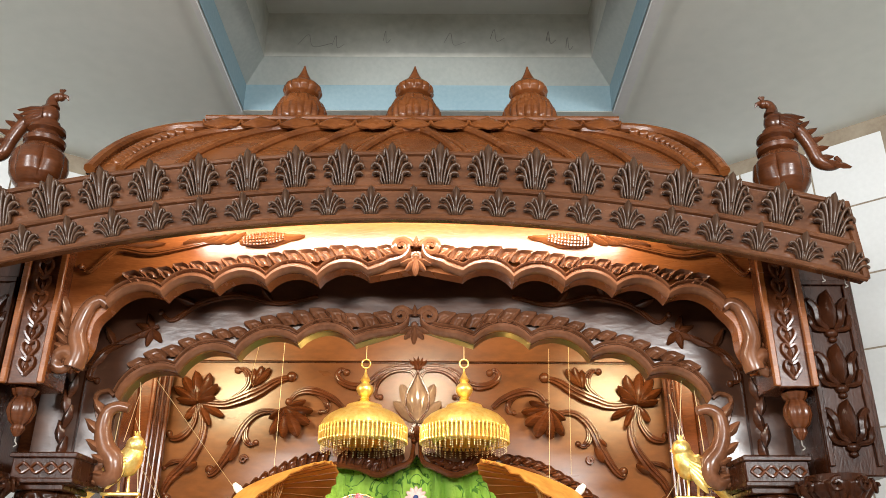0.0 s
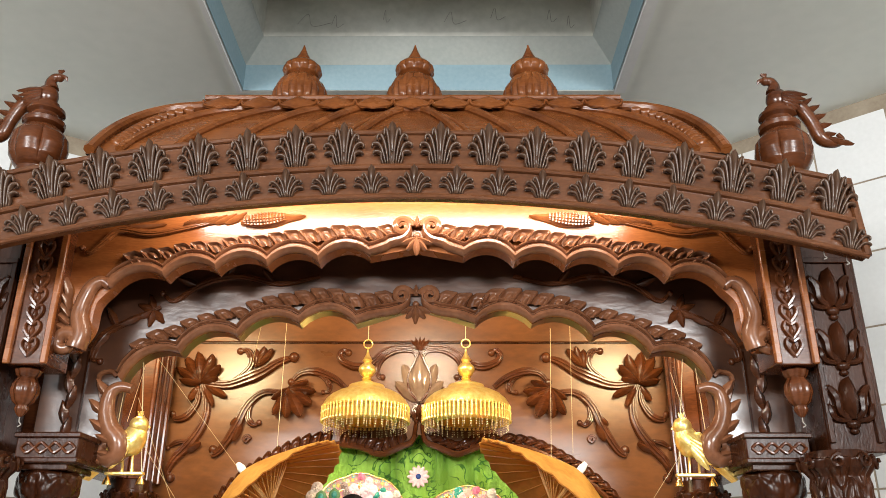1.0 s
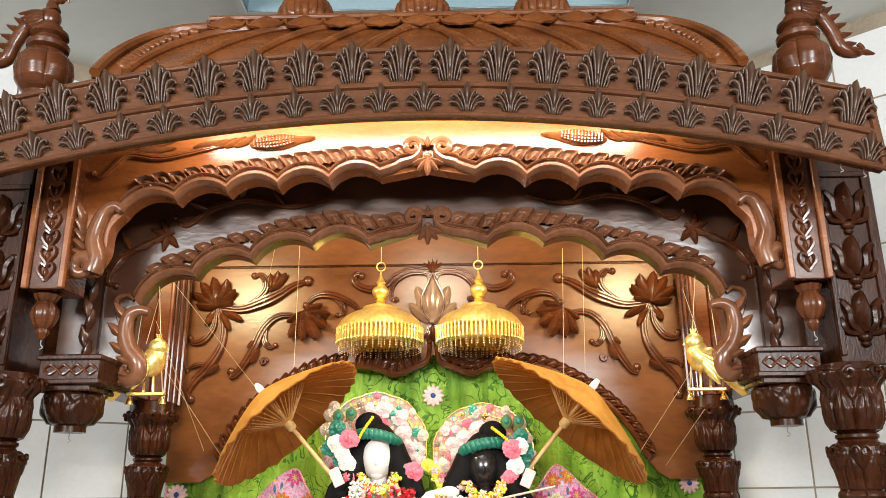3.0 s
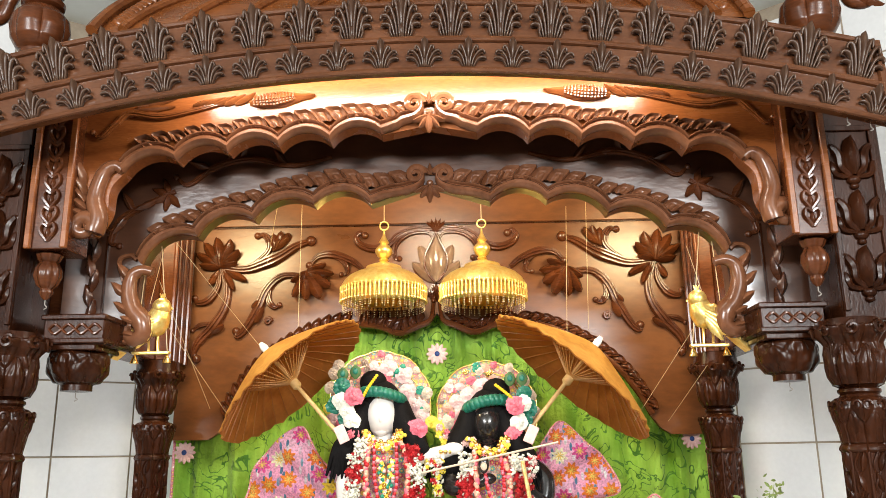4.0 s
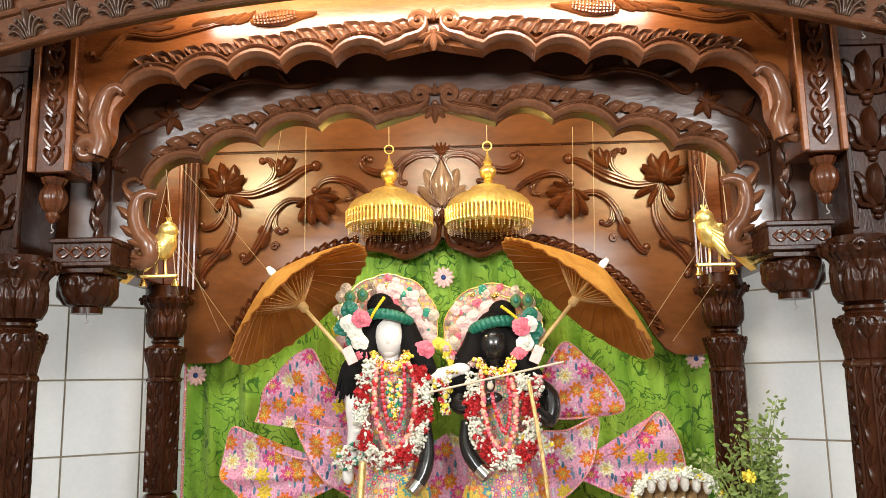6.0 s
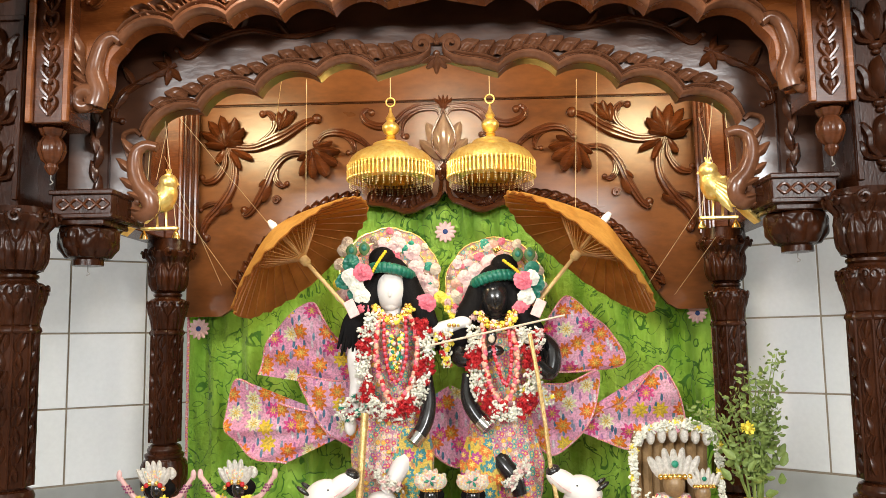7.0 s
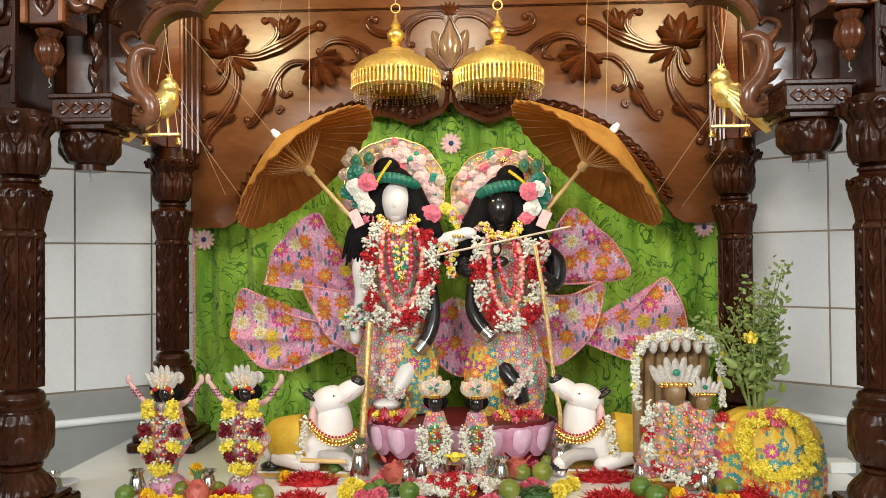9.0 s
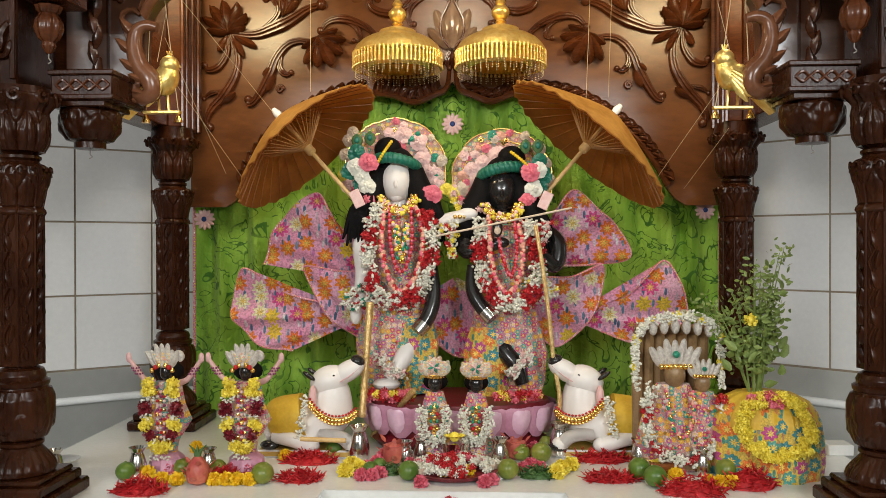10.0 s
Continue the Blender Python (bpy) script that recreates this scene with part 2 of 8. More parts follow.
def ring(inset_0, z0, inset_1, z1):
    """Four faces between two level rectangles that are set in from the slot's edge."""
    b = bmesh.new()
    lo, hi = [[b.verts.new(p) for p in ((SL + k, SY0 + k, z), (SR - k, SY0 + k, z), (SR - k, SY1 - k, z), (SL + k, SY1 - k, z))] for k, z in ((inset_0, z0), (inset_1, z1))]
    for k in range(4):
        b.faces.new((lo[k], lo[(k + 1) % 4], hi[(k + 1) % 4], hi[k]))
    return b


tagged(part("ceiling_slot", ring(0.004, CZ + 0.001, 0.004, 3.695), BLUE, smooth=False), "pale blue painted upstand round the ceiling slot", "ceiling", kind="structure")
tagged(part("ceiling_bevel", ring(0.003, 3.692, 0.088, 3.775), SLOTP, smooth=False), "pale grey bevel round the ceiling slot", "ceiling", kind="structure")
bm = ring(0.088, 3.773, 0.088, SZ)
tagged(part("ceiling_shaft", bm, PLASTER, smooth=False), "stained grey plaster wall in the ceiling slot", "ceiling", kind="structure")
bm = bmesh.new()
box(bm, SL - 0.1, SR + 0.1, SY0 - 0.1, SY1 + 0.1, SZ, SZ + 0.1)
tagged(part("ceiling_panel", bm, CEIL, smooth=False), "pale plaster top of the ceiling slot", "ceiling", kind="structure")
bm = bmesh.new()
for x0, x1, y0, y1 in ((SL - 0.3, SL - 0.13, SY0 - 0.3, SY1 + 0.3), (SR + 0.13, SR + 0.3, SY0 - 0.3, SY1 + 0.3), (SL - 0.13, SR + 0.13, SY1 + 0.13, SY1 + 0.3), (SL - 0.13, SR + 0.13, SY0 - 0.3, SY0 - 0.13)):
    box(bm, x0, x1, y0, y1, CZ + 0.12, SZ + 0.1)
tagged(part("ceiling_casing", bm, SLOTP, smooth=False), "grey casing round the ceiling slot", "ceiling", kind="structure")
# pencil scribbles on the plaster
PENCIL = noisy("pencil_mark", (0.24, 0.24, 0.22), (0.40, 0.40, 0.37), 40, 0.8, bump=0)
for x, z, w in ((-0.50, 3.83, 0.14), (-0.36, 3.825, 0.05), (-0.15, 3.85, 0.03), (0.10, 3.84, 0.09), (0.29, 3.86, 0.06), (0.52, 3.85, 0.04), (0.60, 3.82, 0.03)):
    bm = bmesh.new()
    pts = spline([(x, SY1 - 0.092, z), (x + w * 0.3, SY1 - 0.092, z + 0.05), (x + w * 0.45, SY1 - 0.092, z - 0.01), (x + w, SY1 - 0.092, z + 0.006)], 5)
    sweep(bm, pts, 0.0011, 4)
    tagged(part("pencil_scribble", bm, PENCIL), "faint grey pencil scribble on the plaster", "mark", "scribbles on the plaster")
for x0, x1 in ((SL - 0.020, SL), (SR, SR + 0.042)):
    bm = bmesh.new()
    box(bm, x0, x1, SY0, SY1, CZ - 0.012, CZ - 0.001)
    tagged(part("trim", bm, WHITE, smooth=False), "thin white trim along the ceiling slot", "trim", kind="structure")



def tiles(w, a, b, mirror, first, zoff):
    """Square wall tiles with open joints, each a piece of its wall."""
    a, b = Vector(a), Vector(b)
    d = (b - a).normalized()
    n = Vector((-d.y, d.x)) if not mirror else Vector((d.y, -d.x))
    S, J = 0.295, 0.0035
    if "tile" not in TILE_MESH:
        bm = bmesh.new()
        box(bm, -S / 2 + J, S / 2 - J, -0.006, 0.004, -S / 2 + J, S / 2 - J, 0.0012)
        me = bpy.data.meshes.new("tile")
        bmesh.ops.recalc_face_normals(bm, faces=bm.faces)
        bm.to_mesh(me)
        bm.free()
        me.materials.append(TILE)
        TILE_MESH["tile"] = me
    L = (b - a).length
    ang = math.atan2(d.y, d.x)
    k = 0
    while first + k * S < L - S * 0.4:
        p = a + d * (first + k * S) + n * 0.002
        for j in range(9):
            z = zoff + j * S
            if z + S / 2 < CZ:
                shared("tile", TILE_MESH["tile"], w, Matrix.Translation((p.x, p.y, z)) @ Matrix.Rotation(ang, 4, "Z"))
        k += 1


tiles(wall_left, LA, LB, True, 0.075, 1.275)
tiles(wall_right, RA, RB, True, 0.205, 1.295)
# rounded skirting rail at the foot of the tiles
for w, a, b, z in (("left", LA, LB, 1.005), ("right", RA, RB, 1.02)):
    bm = bmesh.new()
    a, b = Vector(a), Vector(b)
    d = (b - a).normalized()
    n = Vector((d.y, -d.x)) * (0.010 if w == "left" else -0.010)
    sweep(bm, [(a.x + n.x, a.y + n.y, z), (b.x + n.x, b.y + n.y, z)], 0.016, seg=10, normal=(0, 0, 1))
    tagged(part("baseboard", bm, WHITE), "rounded white rail at the foot of the tiles", "trim", kind="structure")
    bm = bmesh.new()
    v = [bm.verts.new((*(p + n * 0.6), zz)) for zz in (0.3, 1.1235 if w == "left" else 1.1435) for p in (a, b)]
    bm.faces.new((v[0], v[1], v[3], v[2]))
    bmesh.ops.solidify(bm, geom=bm.faces[:], thickness=0.003)
    tagged(part("wall_dado", bm, WALL, smooth=False), "plain white band of wall under the tiles", "wall", kind="structure")

# marble platform, its front cut back in the middle
bm = bmesh.new()
out = [(-1.27, 3.6), (-1.27, 1.95), (-0.33, 1.95), (-0.33, 2.345), (0.35, 2.345), (0.35, 1.95), (1.27, 1.95), (1.27, 3.6)]
top = [bm.verts.new((x, y, PLAT)) for x, y in out]
low = [bm.verts.new((x, y, PLAT - 0.04)) for x, y in out]
bm.faces.new(top), bm.faces.new(low[::-1])
for k in range(8):
    bm.faces.new((top[k], low[k], low[(k + 1) % 8], top[(k + 1) % 8]))
bmesh.ops.bevel(bm, geom=[e for e in bm.edges if all(v.co.z > PLAT - 0.01 for v in e.verts)], offset=0.008, segments=3, profile=0.5, affect="EDGES")
box(bm, -1.25, 1.25, 2.36, 3.6, 0.0, PLAT - 0.04)
box(bm, -1.25, -0.35, 1.97, 2.36, 0.0, PLAT - 0.04)
box(bm, 0.37, 1.25, 1.97, 2.36, 0.0, PLAT - 0.04)
box(bm, -0.35, 0.37, 1.9, 2.36, 0.0, PLAT - 0.17)
tagged(part("altar_platform", bm, MARBLE), "white polished marble altar platform", "platform", kind="structure")

# ---------------------------------------------------------------- carved canopy
ARCHW = noisy("arch_wood", (0.040, 0.014, 0.007), (0.095, 0.035, 0.015), 5.0, 0.34, coat=0.35, stretch=(1, 1, 2), bump=0.8, fine=20, rvar=0.06, spec=0.9)
HOOK = noisy("dull_steel", (0.22, 0.20, 0.18), (0.34, 0.32, 0.29), 20, 0.6)
canopy = thing("altar_canopy", "dark varnished carved wooden altar canopy with arches and domed roof", "canopy", at=(0, 2.6, PLAT))


def cpart(name, bm, mat, parent=None, label=""):
    ob = part(name, bm, mat, parent or canopy, label)
    if parent is None:
        ob.matrix_parent_inverse = Matrix.Translation((0, -2.6, -PLAT))
    return ob


def leaf_relief(a, t, n, amp, veins=20.0):
    """Height of n carved leaves round an axis; t runs from a leaf's foot to its tip."""
    u = (a * n / (2 * math.pi)) % 1 - 0.5
    w = 0.49 * max(math.cos(math.pi / 2 * min(max(t, 0), 1)), 0) ** 0.55
    if abs(u) >= w or t < 0:
        return 0.0
    q = abs(u) / w
    return amp * (1 - q ** 3 - 0.45 * math.exp(-((u / 0.06) ** 2)) + 0.10 * math.sin(0.6 * veins * (t - 0.45 * q)))


def carved_lathe(bm, profile, at, relief, seg=144, step=0.0035):
    """A turned body whose face is cut by relief(angle, height)."""
    x, y = at
    line = [profile[0]]
    for (r0, z0), (r1, z1) in zip(profile, profile[1:]):
        n = max(1, int(math.hypot(r1 - r0, z1 - z0) / step))
        line += [(r0 + (r1 - r0) * k / n, z0 + (z1 - z0) * k / n) for k in range(1, n + 1)]
    rings = []
    for r, z in line:
        row = []
        for k in range(seg):
            a = 2 * math.pi * k / seg
            q = r + relief(a, z)
            row.append(bm.verts.new((x + q * math.cos(a), y + q * math.sin(a), z)))
        rings.append(row)
    for a, b in zip(rings, rings[1:]):
        for k in range(seg):
            bm.faces.new((a[k], a[(k + 1) % seg], b[(k + 1) % seg], b[k]))
    bm.faces.new(rings[0][::-1]), bm.faces.new(rings[-1])


def column(x, y, top):
    """A turned column on a stepped plinth, with vase foot, carved shaft and leafy capital."""
    bm = bmesh.new()
    lathe(bm, [(0.030, 1.02), (0.040, 1.30), (0.038, 1.72), (0.036, 2.02)], 16, (x, y, 0))
    shaft = cpart("column", bm, WOOD_DARK)
    bm = bmesh.new()
    box(bm, x - 0.125, x + 0.125, y - 0.125, y + 0.125, PLAT, 0.985, 0.006)
    box(bm, x - 0.110, x + 0.110, y - 0.110, y + 0.110, 0.985, 1.012, 0.006)
    box(bm, x - 0.094, x + 0.094, y - 0.094, y + 0.094, 1.012, 1.026, 0.005)
    part("plinth", bm, WOOD_DARK, shaft)
    bm = bmesh.new()
    for k in range(14):
        box(bm, x - 0.118 + 0.017 * k, x - 0.107 + 0.017 * k, y - 0.128, y - 0.122, 0.958, 0.978, 0.002)
    tagged(part("plinth_carving", bm, WOOD_DARK, shaft), "row of small carved blocks", kind="stuff")
    # gadrooned bell at the foot
    bm = bmesh.new()
    carved_lathe(bm, [(0.070, 1.024), (0.082, 1.030), (0.083, 1.042), (0.070, 1.068), (0.056, 1.088), (0.050, 1.096), (0.056, 1.102), (0.056, 1.110), (0.044, 1.114)], (x, y), lambda a, z: 0.007 * abs(math.sin(10 * a)) ** 0.7 * max(0.0, 1 - abs(z - 1.055) / 0.035))
    part("foot_bell", bm, WOOD_DARK, shaft)
    # vase with drooping leaves
    bm = bmesh.new()
    carved_lathe(bm, [(0.044, 1.112), (0.062, 1.122), (0.074, 1.150), (0.078, 1.185), (0.076, 1.225), (0.066, 1.254), (0.070, 1.258), (0.071, 1.268), (0.060, 1.274), (0.062, 1.284), (0.056, 1.298), (0.044, 1.304)], (x, y), lambda a, z: leaf_relief(a, (1.250 - z) / 0.115, 6, 0.007) + leaf_relief(a + 0.5236, (z - 1.118) / 0.07, 6, 0.005))
    part("foot_vase", bm, WOOD_DARK, shaft)
    # eight-sided shaft with a chain of leaves down each face
    for k in range(8):
        turn = Matrix.Translation((x, y, 0)) @ Matrix.Rotation(2 * math.pi * k / 8, 4, "Z")
        bm = bmesh.new()
        c0, c1 = math.tan(math.pi / 8) * 0.051, 0.051
        quad = [turn @ Vector(q) for q in ((-c0, -c1, 1.31), (c0, -c1, 1.31), (c0, -c1, 1.705), (-c0, -c1, 1.705), (0, -0.02, 1.31), (0, -0.02, 1.705))]
        v = [bm.verts.new(q) for q in quad]
        for f in ((0, 1, 2, 3), (0, 4, 1), (3, 2, 5), (1, 4, 5, 2), (4, 0, 3, 5)):
            bm.faces.new([v[i] for i in f])
        sweep(bm, [turn @ Vector((c0, -c1, 1.31)), turn @ Vector((c0, -c1, 1.705))], 0.0042, 6, normal=(0.3, 1, 0))
        for j in range(8):
            z = 1.325 + 0.0475 * j
            petal(bm, turn @ Matrix.Translation((0.002, -c1 + 0.001, z)) @ Matrix.Rotation(radians(12 if j % 2 else -12), 4, "Y"), 0.046, 0.019, 0.011, curl=0.003)
            sweep(bm, [turn @ q for q in spline([(-0.010, -c1, z - 0.004), (-0.013, -c1 - 0.003, z + 0.016), (0.0, -c1 - 0.004, z + 0.046)], 3)], 0.0028, 5)
        part("shaft_face", bm, WOOD_DARK, shaft)
    # drum with a drooping collar of lobes
    bm = bmesh.new()
    carved_lathe(bm, [(0.046, 1.698), (0.056, 1.702), (0.060, 1.708), (0.058, 1.716), (0.053, 1.722), (0.056, 1.745), (0.064, 1.780), (0.068, 1.806), (0.065, 1.826), (0.050, 1.838), (0.046, 1.844), (0.052, 1.850), (0.051, 1.857), (0.040, 1.862)], (x, y), lambda a, z: leaf_relief(a, (1.836 - z) / 0.062, 8, 0.007, 0) + leaf_relief(a + 0.39, (z - 1.724) / 0.075, 8, 0.005))
    part("drum", bm, WOOD_DARK, shaft)
    for k in range(8):
        turn = Matrix.Translation((x, y, 0)) @ Matrix.Rotation(2 * math.pi * (k + 0.5) / 8, 4, "Z")
        bm = bmesh.new()
        for e in (-1, 1):
            loop = [(e * (0.012 + 0.010 * math.cos(q)), -0.0735, 1.816 + 0.011 * math.sin(q)) for q in [0.7 * i for i in range(8)]]
            sweep(bm, [turn @ Vector(q) for q in loop], tapered(8, 0.0045, 0.004, 0.003), 6)
        part("collar_scroll", bm, WOOD_DARK, shaft)
    # capital: a swelling vase of carved leaves under a leafy lip
    bm = bmesh.new()
    carved_lathe(bm, [(0.040, 1.860), (0.054, 1.868), (0.064, 1.890), (0.069, 1.920), (0.067, 1.950), (0.062, 1.972), (0.066, 1.980), (0.076, 1.992), (0.080, 2.010), (0.074, top)], (x, y), lambda a, z: leaf_relief(a + 0.39, (z - 1.868) / 0.10, 8, 0.008) + leaf_relief(a, (2.016 - z) / 0.075, 8, 0.010, 14))
    part("capital", bm, WOOD_DARK, shaft)
    for k in range(8):
        bm = bmesh.new()
        turn = Matrix.Translation((x, y, 0)) @ Matrix.Rotation(2 * math.pi * (k + 0.5) / 8, 4, "Z")
        loop = [(0.017 * (1 - q / 13) * math.cos(q + 1), -0.082 - 0.002 * q, 2.006 + 0.017 * (1 - q / 13) * math.sin(q + 1)) for q in [0.65 * i for i in range(14)]]
        sweep(bm, [turn @ Vector(q) for q in loop], tapered(14, 0.007, 0.006, 0.004), 6)
        part("capital_scroll", bm, WOOD_DARK, shaft)
    return shaft


for x in (-1.098, 1.116):
    column(x, 2.205, 2.035)
for x in (-1.045, 1.035):
    column(x, 3.12, 2.06)


def leafy_row(bm, line, length, width, depth, y, lean, step):
    """Overlapping carved leaves that stand along a line (x, z)."""
    acc, nxt = 0.0, step * 0.5
    for (x0, z0), (x1, z1) in zip(line, line[1:]):
        ln = math.hypot(x1 - x0, z1 - z0)
        while ln > 1e-6 and nxt <= acc + ln:
            t = (nxt - acc) / ln
            tang = math.degrees(math.atan2(z1 - z0, x1 - x0))
            m = turn_xz(x0 + (x1 - x0) * t, y, z0 + (z1 - z0) * t, -tang + lean)
            comma_leaf(bm, m, length * 0.85)
            nxt += step
        acc += ln


def scroll(cx, cz, r0, r1, a0, turns, n=22):
    """A spiral (x, z) from radius r0 to r1, starting at a0 degrees."""
    return [(cx + (r0 + (r1 - r0) * k / n) * math.cos(radians(a0) + turns * 2 * math.pi * k / n), cz + (r0 + (r1 - r0) * k / n) * math.sin(radians(a0) + turns * 2 * math.pi * k / n)) for k in range(n + 1)]


def xz(pts, y):
    return [(x, y, z) for x, z in pts]


def comma_leaf(bm, m, size):
    """A carved gadroon: a raised rim round a groove and a swelling middle, its top bent over."""
    us = (-1.0, -0.93, -0.78, -0.60, -0.40, -0.18, 0.0, 0.18, 0.40, 0.60, 0.78, 0.93, 1.0)
    vs = (0.0, 0.12, 0.28, 0.44, 0.58, 0.70, 0.80, 0.88, 0.95, 1.0)
    prev = None
    for v in vs:
        w = (0.80 + 0.30 * v) if v < 0.5 else 0.95 * math.sqrt(max(1 - ((v - 0.5) / 0.5) ** 2.6, 0.02))
        row = []
        for u in us:
            e = max(abs(u), (v - 0.35) / 0.65)
            h = np.interp(e, (0, 0.22, 0.42, 0.60, 0.78, 0.90, 1.0), (0.95, 0.80, 0.30, 0.55, 1.0, 0.85, -0.15))
            row.append(bm.verts.new(m @ Vector((size * (0.56 * u * w + 0.52 * v ** 1.4 - 0.18), -size * 0.34 * h - 0.001, size * (0.80 * v - 0.08)))))
        if prev:
            for k in range(len(us) - 1):
                bm.faces.new((prev[k], prev[k + 1], row[k + 1], row[k]))
        prev = row


RIM = ((-0.003, 0.004), (-0.005, -0.010), (0.000, -0.021), (0.008, -0.027), (0.016, -0.026), (0.021, -0.019), (0.023, -0.011), (0.026, -0.010), (0.028, -0.017), (0.032, -0.020), (0.036, -0.016), (0.038, -0.006), (0.040, 0.003))


def rim_band(bm, line, fade, y, s):
    """A moulded band along a cusped line (x, z): a broad swelling roll, a groove and a bead."""
    n, rows = len(line), []
    for k, (x, z) in enumerate(line):
        (x0, z0), (x1, z1) = line[max(0, k - 13)], line[min(n - 1, k + 13)]
        d = math.hypot(x1 - x0, z1 - z0)
        nx, nz = -(z1 - z0) / d * s, (x1 - x0) / d * s
        g = 0.42 + 0.58 * fade[k]
        rows.append([bm.verts.new((x + nx * q * g, y + dy, z + nz * q * g)) for q, dy in RIM])
    for a, b in zip(rows, rows[1:]):
        for k in range(len(RIM) - 1):
            bm.faces.new((a[k], b[k], b[k + 1], a[k + 1]))


def cusped_arch(name, y, thick, tips, bulge, apex, foot, sides, ztop, leaf, mat, trim_mat, foot_line=None):
    """A board cut to a cusped arch, with a moulded rim, a row of leaves and scrolled feet. tips run from the middle outwards."""
    right = scallops(tips, bulge)
    (tx, tz), (fx, fz) = tips[-1], foot
    curve = [(p.x, p.y) for p in spline([(tx, tz, 0), (tx + (fx - tx) * 0.45, tz - (tz - fz) * 0.25, 0), (tx + (fx - tx) * 0.55, tz - (tz - fz) * 0.65, 0), (fx, fz, 0)], 6)]
    half = [apex] + right + curve[1:] + [(sides, fz), (sides, ztop)]
    bm = bmesh.new()
    slab(bm, half + mirrored(half)[:-1], y, y + thick)
    board = cpart(name, bm, mat)
    # rim: three stepped strands that run from the foot to a scroll at the middle
    ax, az = tips[0][0], tips[0][1]
    mid = [(q.x, q.y) for q in spline([(0.016, az + 0.085, 0), (0.018, az + 0.062, 0), (0.036, az + 0.040, 0), (0.075, az + 0.026, 0), (ax - 0.045, az + 0.016, 0), (ax, az, 0)], 5)]
    for s in (-1, 1):
        bm = bmesh.new()
        line = [(s * x, z + 0.004) for x, z in mid[:-1] + right]
        n = len(line)
        fade = [min(1.0, k / 12) for k in range(n)]
        rim_band(bm, line, fade, y, s)
        part("rim", bm, trim_mat, board)
        # row of comma-shaped leaves along the rim
        bm = bmesh.new()
        run = line[12:]
        base = []
        for k in range(len(run)):
            near = run[max(0, k - 6) : k + 7]
            base.append((sum(q[0] for q in near) / len(near), 0.6 * sum(q[1] for q in near) / len(near) + 0.4 * run[k][1] + 0.038))
        acc, nxt, step = 0.0, leaf * 0.2, leaf * 0.84
        for k, ((x0, z0), (x1, z1)) in enumerate(zip(base, base[1:])):
            ln = math.hypot(x1 - x0, z1 - z0)
            while ln > 1e-6 and nxt <= acc + ln:
                t = (nxt - acc) / ln
                lo, hi = base[max(0, k - 9)], base[min(len(base) - 1, k + 9)]
                tang = math.degrees(math.atan2(hi[1] - lo[1], (hi[0] - lo[0]) * s))
                comma_leaf(bm, turn_xz(x0 + (x1 - x0) * t, y, z0 + (z1 - z0) * t, -tang * s) @ Matrix.Diagonal((s, 1, 1, 1)), leaf * (0.92 + 0.12 * math.sin(nxt * 9.0)))
                nxt += step
            acc += ln
        part("leaf_border", bm, trim_mat, board)
        bm = bmesh.new()
        sp = scroll(s * 0.043, az + 0.088, 0.027, 0.006, 180 if s > 0 else 0, -s * 1.5)
        sweep(bm, xz(sp, y - 0.010), tapered(len(sp), 0.012, 0.011, 0.006), 8, depth=1.3)
        part("keystone_scroll", bm, trim_mat, board)
        bm = bmesh.new()
        fs = [(s * q.x, q.y) for q in spline([(tx, tz + 0.006, 0), (tx + 0.024, tz + 0.020, 0), (tx + 0.055, tz - 0.004, 0), (fx - 0.002, fz + 0.10, 0), (fx - 0.016, fz + 0.045, 0), (fx - 0.008, fz, 0)], 5)]
        if foot_line:
            big = spline([(-s * x, y - 0.014, z) for x, z in foot_line], 4)
            sweep(bm, big, tapered(len(big), 0.013, 0.031, 0.012), 12, depth=1.0)
            for k, (x, z) in enumerate(foot_line[2:8]):
                b2 = bmesh.new()
                petal(b2, turn_xz(-s * x + s * 0.010, y - 0.016, z - 0.008, s * (34 + 11 * k)), 0.054, 0.030, 0.022, curl=0.010)
                part("foot_leaf", b2, trim_mat, board)
        else:
            end = scroll(s * (fx + 0.022), fz + 0.016, 0.034, 0.008, 210 if s > 0 else -30, -s * 1.3)
            sweep(bm, xz(fs + end, y - 0.008), tapered(len(fs) + len(end), 0.014, 0.029, 0.010), 12)
            for k in range(5):
                x, z = s * (fx + 0.012 + 0.006 * k), fz + 0.045 + 0.022 * k
                b2 = bmesh.new()
                petal(b2, turn_xz(x, y - 0.004, z, s * (66 - 14 * k)), 0.075, 0.030, 0.024, curl=0.014)
                part("foot_leaf", b2, trim_mat, board)
        part("scroll_foot", bm, trim_mat, board)
        bm = bmesh.new()
        sweep(bm, [(x + s * 0.016, y - 0.004, z + 0.012) for x, z in fs[:-6]], 0.008, 6)
        part("foot_bead", bm, trim_mat, board)
    bm = bmesh.new()
    for a in (-64, 64, -34, 34, 0):
        petal(bm, turn_xz(0, y - 0.012 - 0.008 * (a == 0), az + 0.052, 180 + a), 0.052 + 0.010 * (a == 0), 0.024, 0.018, curl=0.012)
    for a in (-40, 0, 40):
        petal(bm, turn_xz(0, y - 0.010, az + 0.088, a), 0.034, 0.016, 0.012, curl=0.006)
    ball(bm, (0, y - 0.016, az + 0.058), 0.011, 10, 6)
    part("keystone_flower", bm, trim_mat, board)
    return board


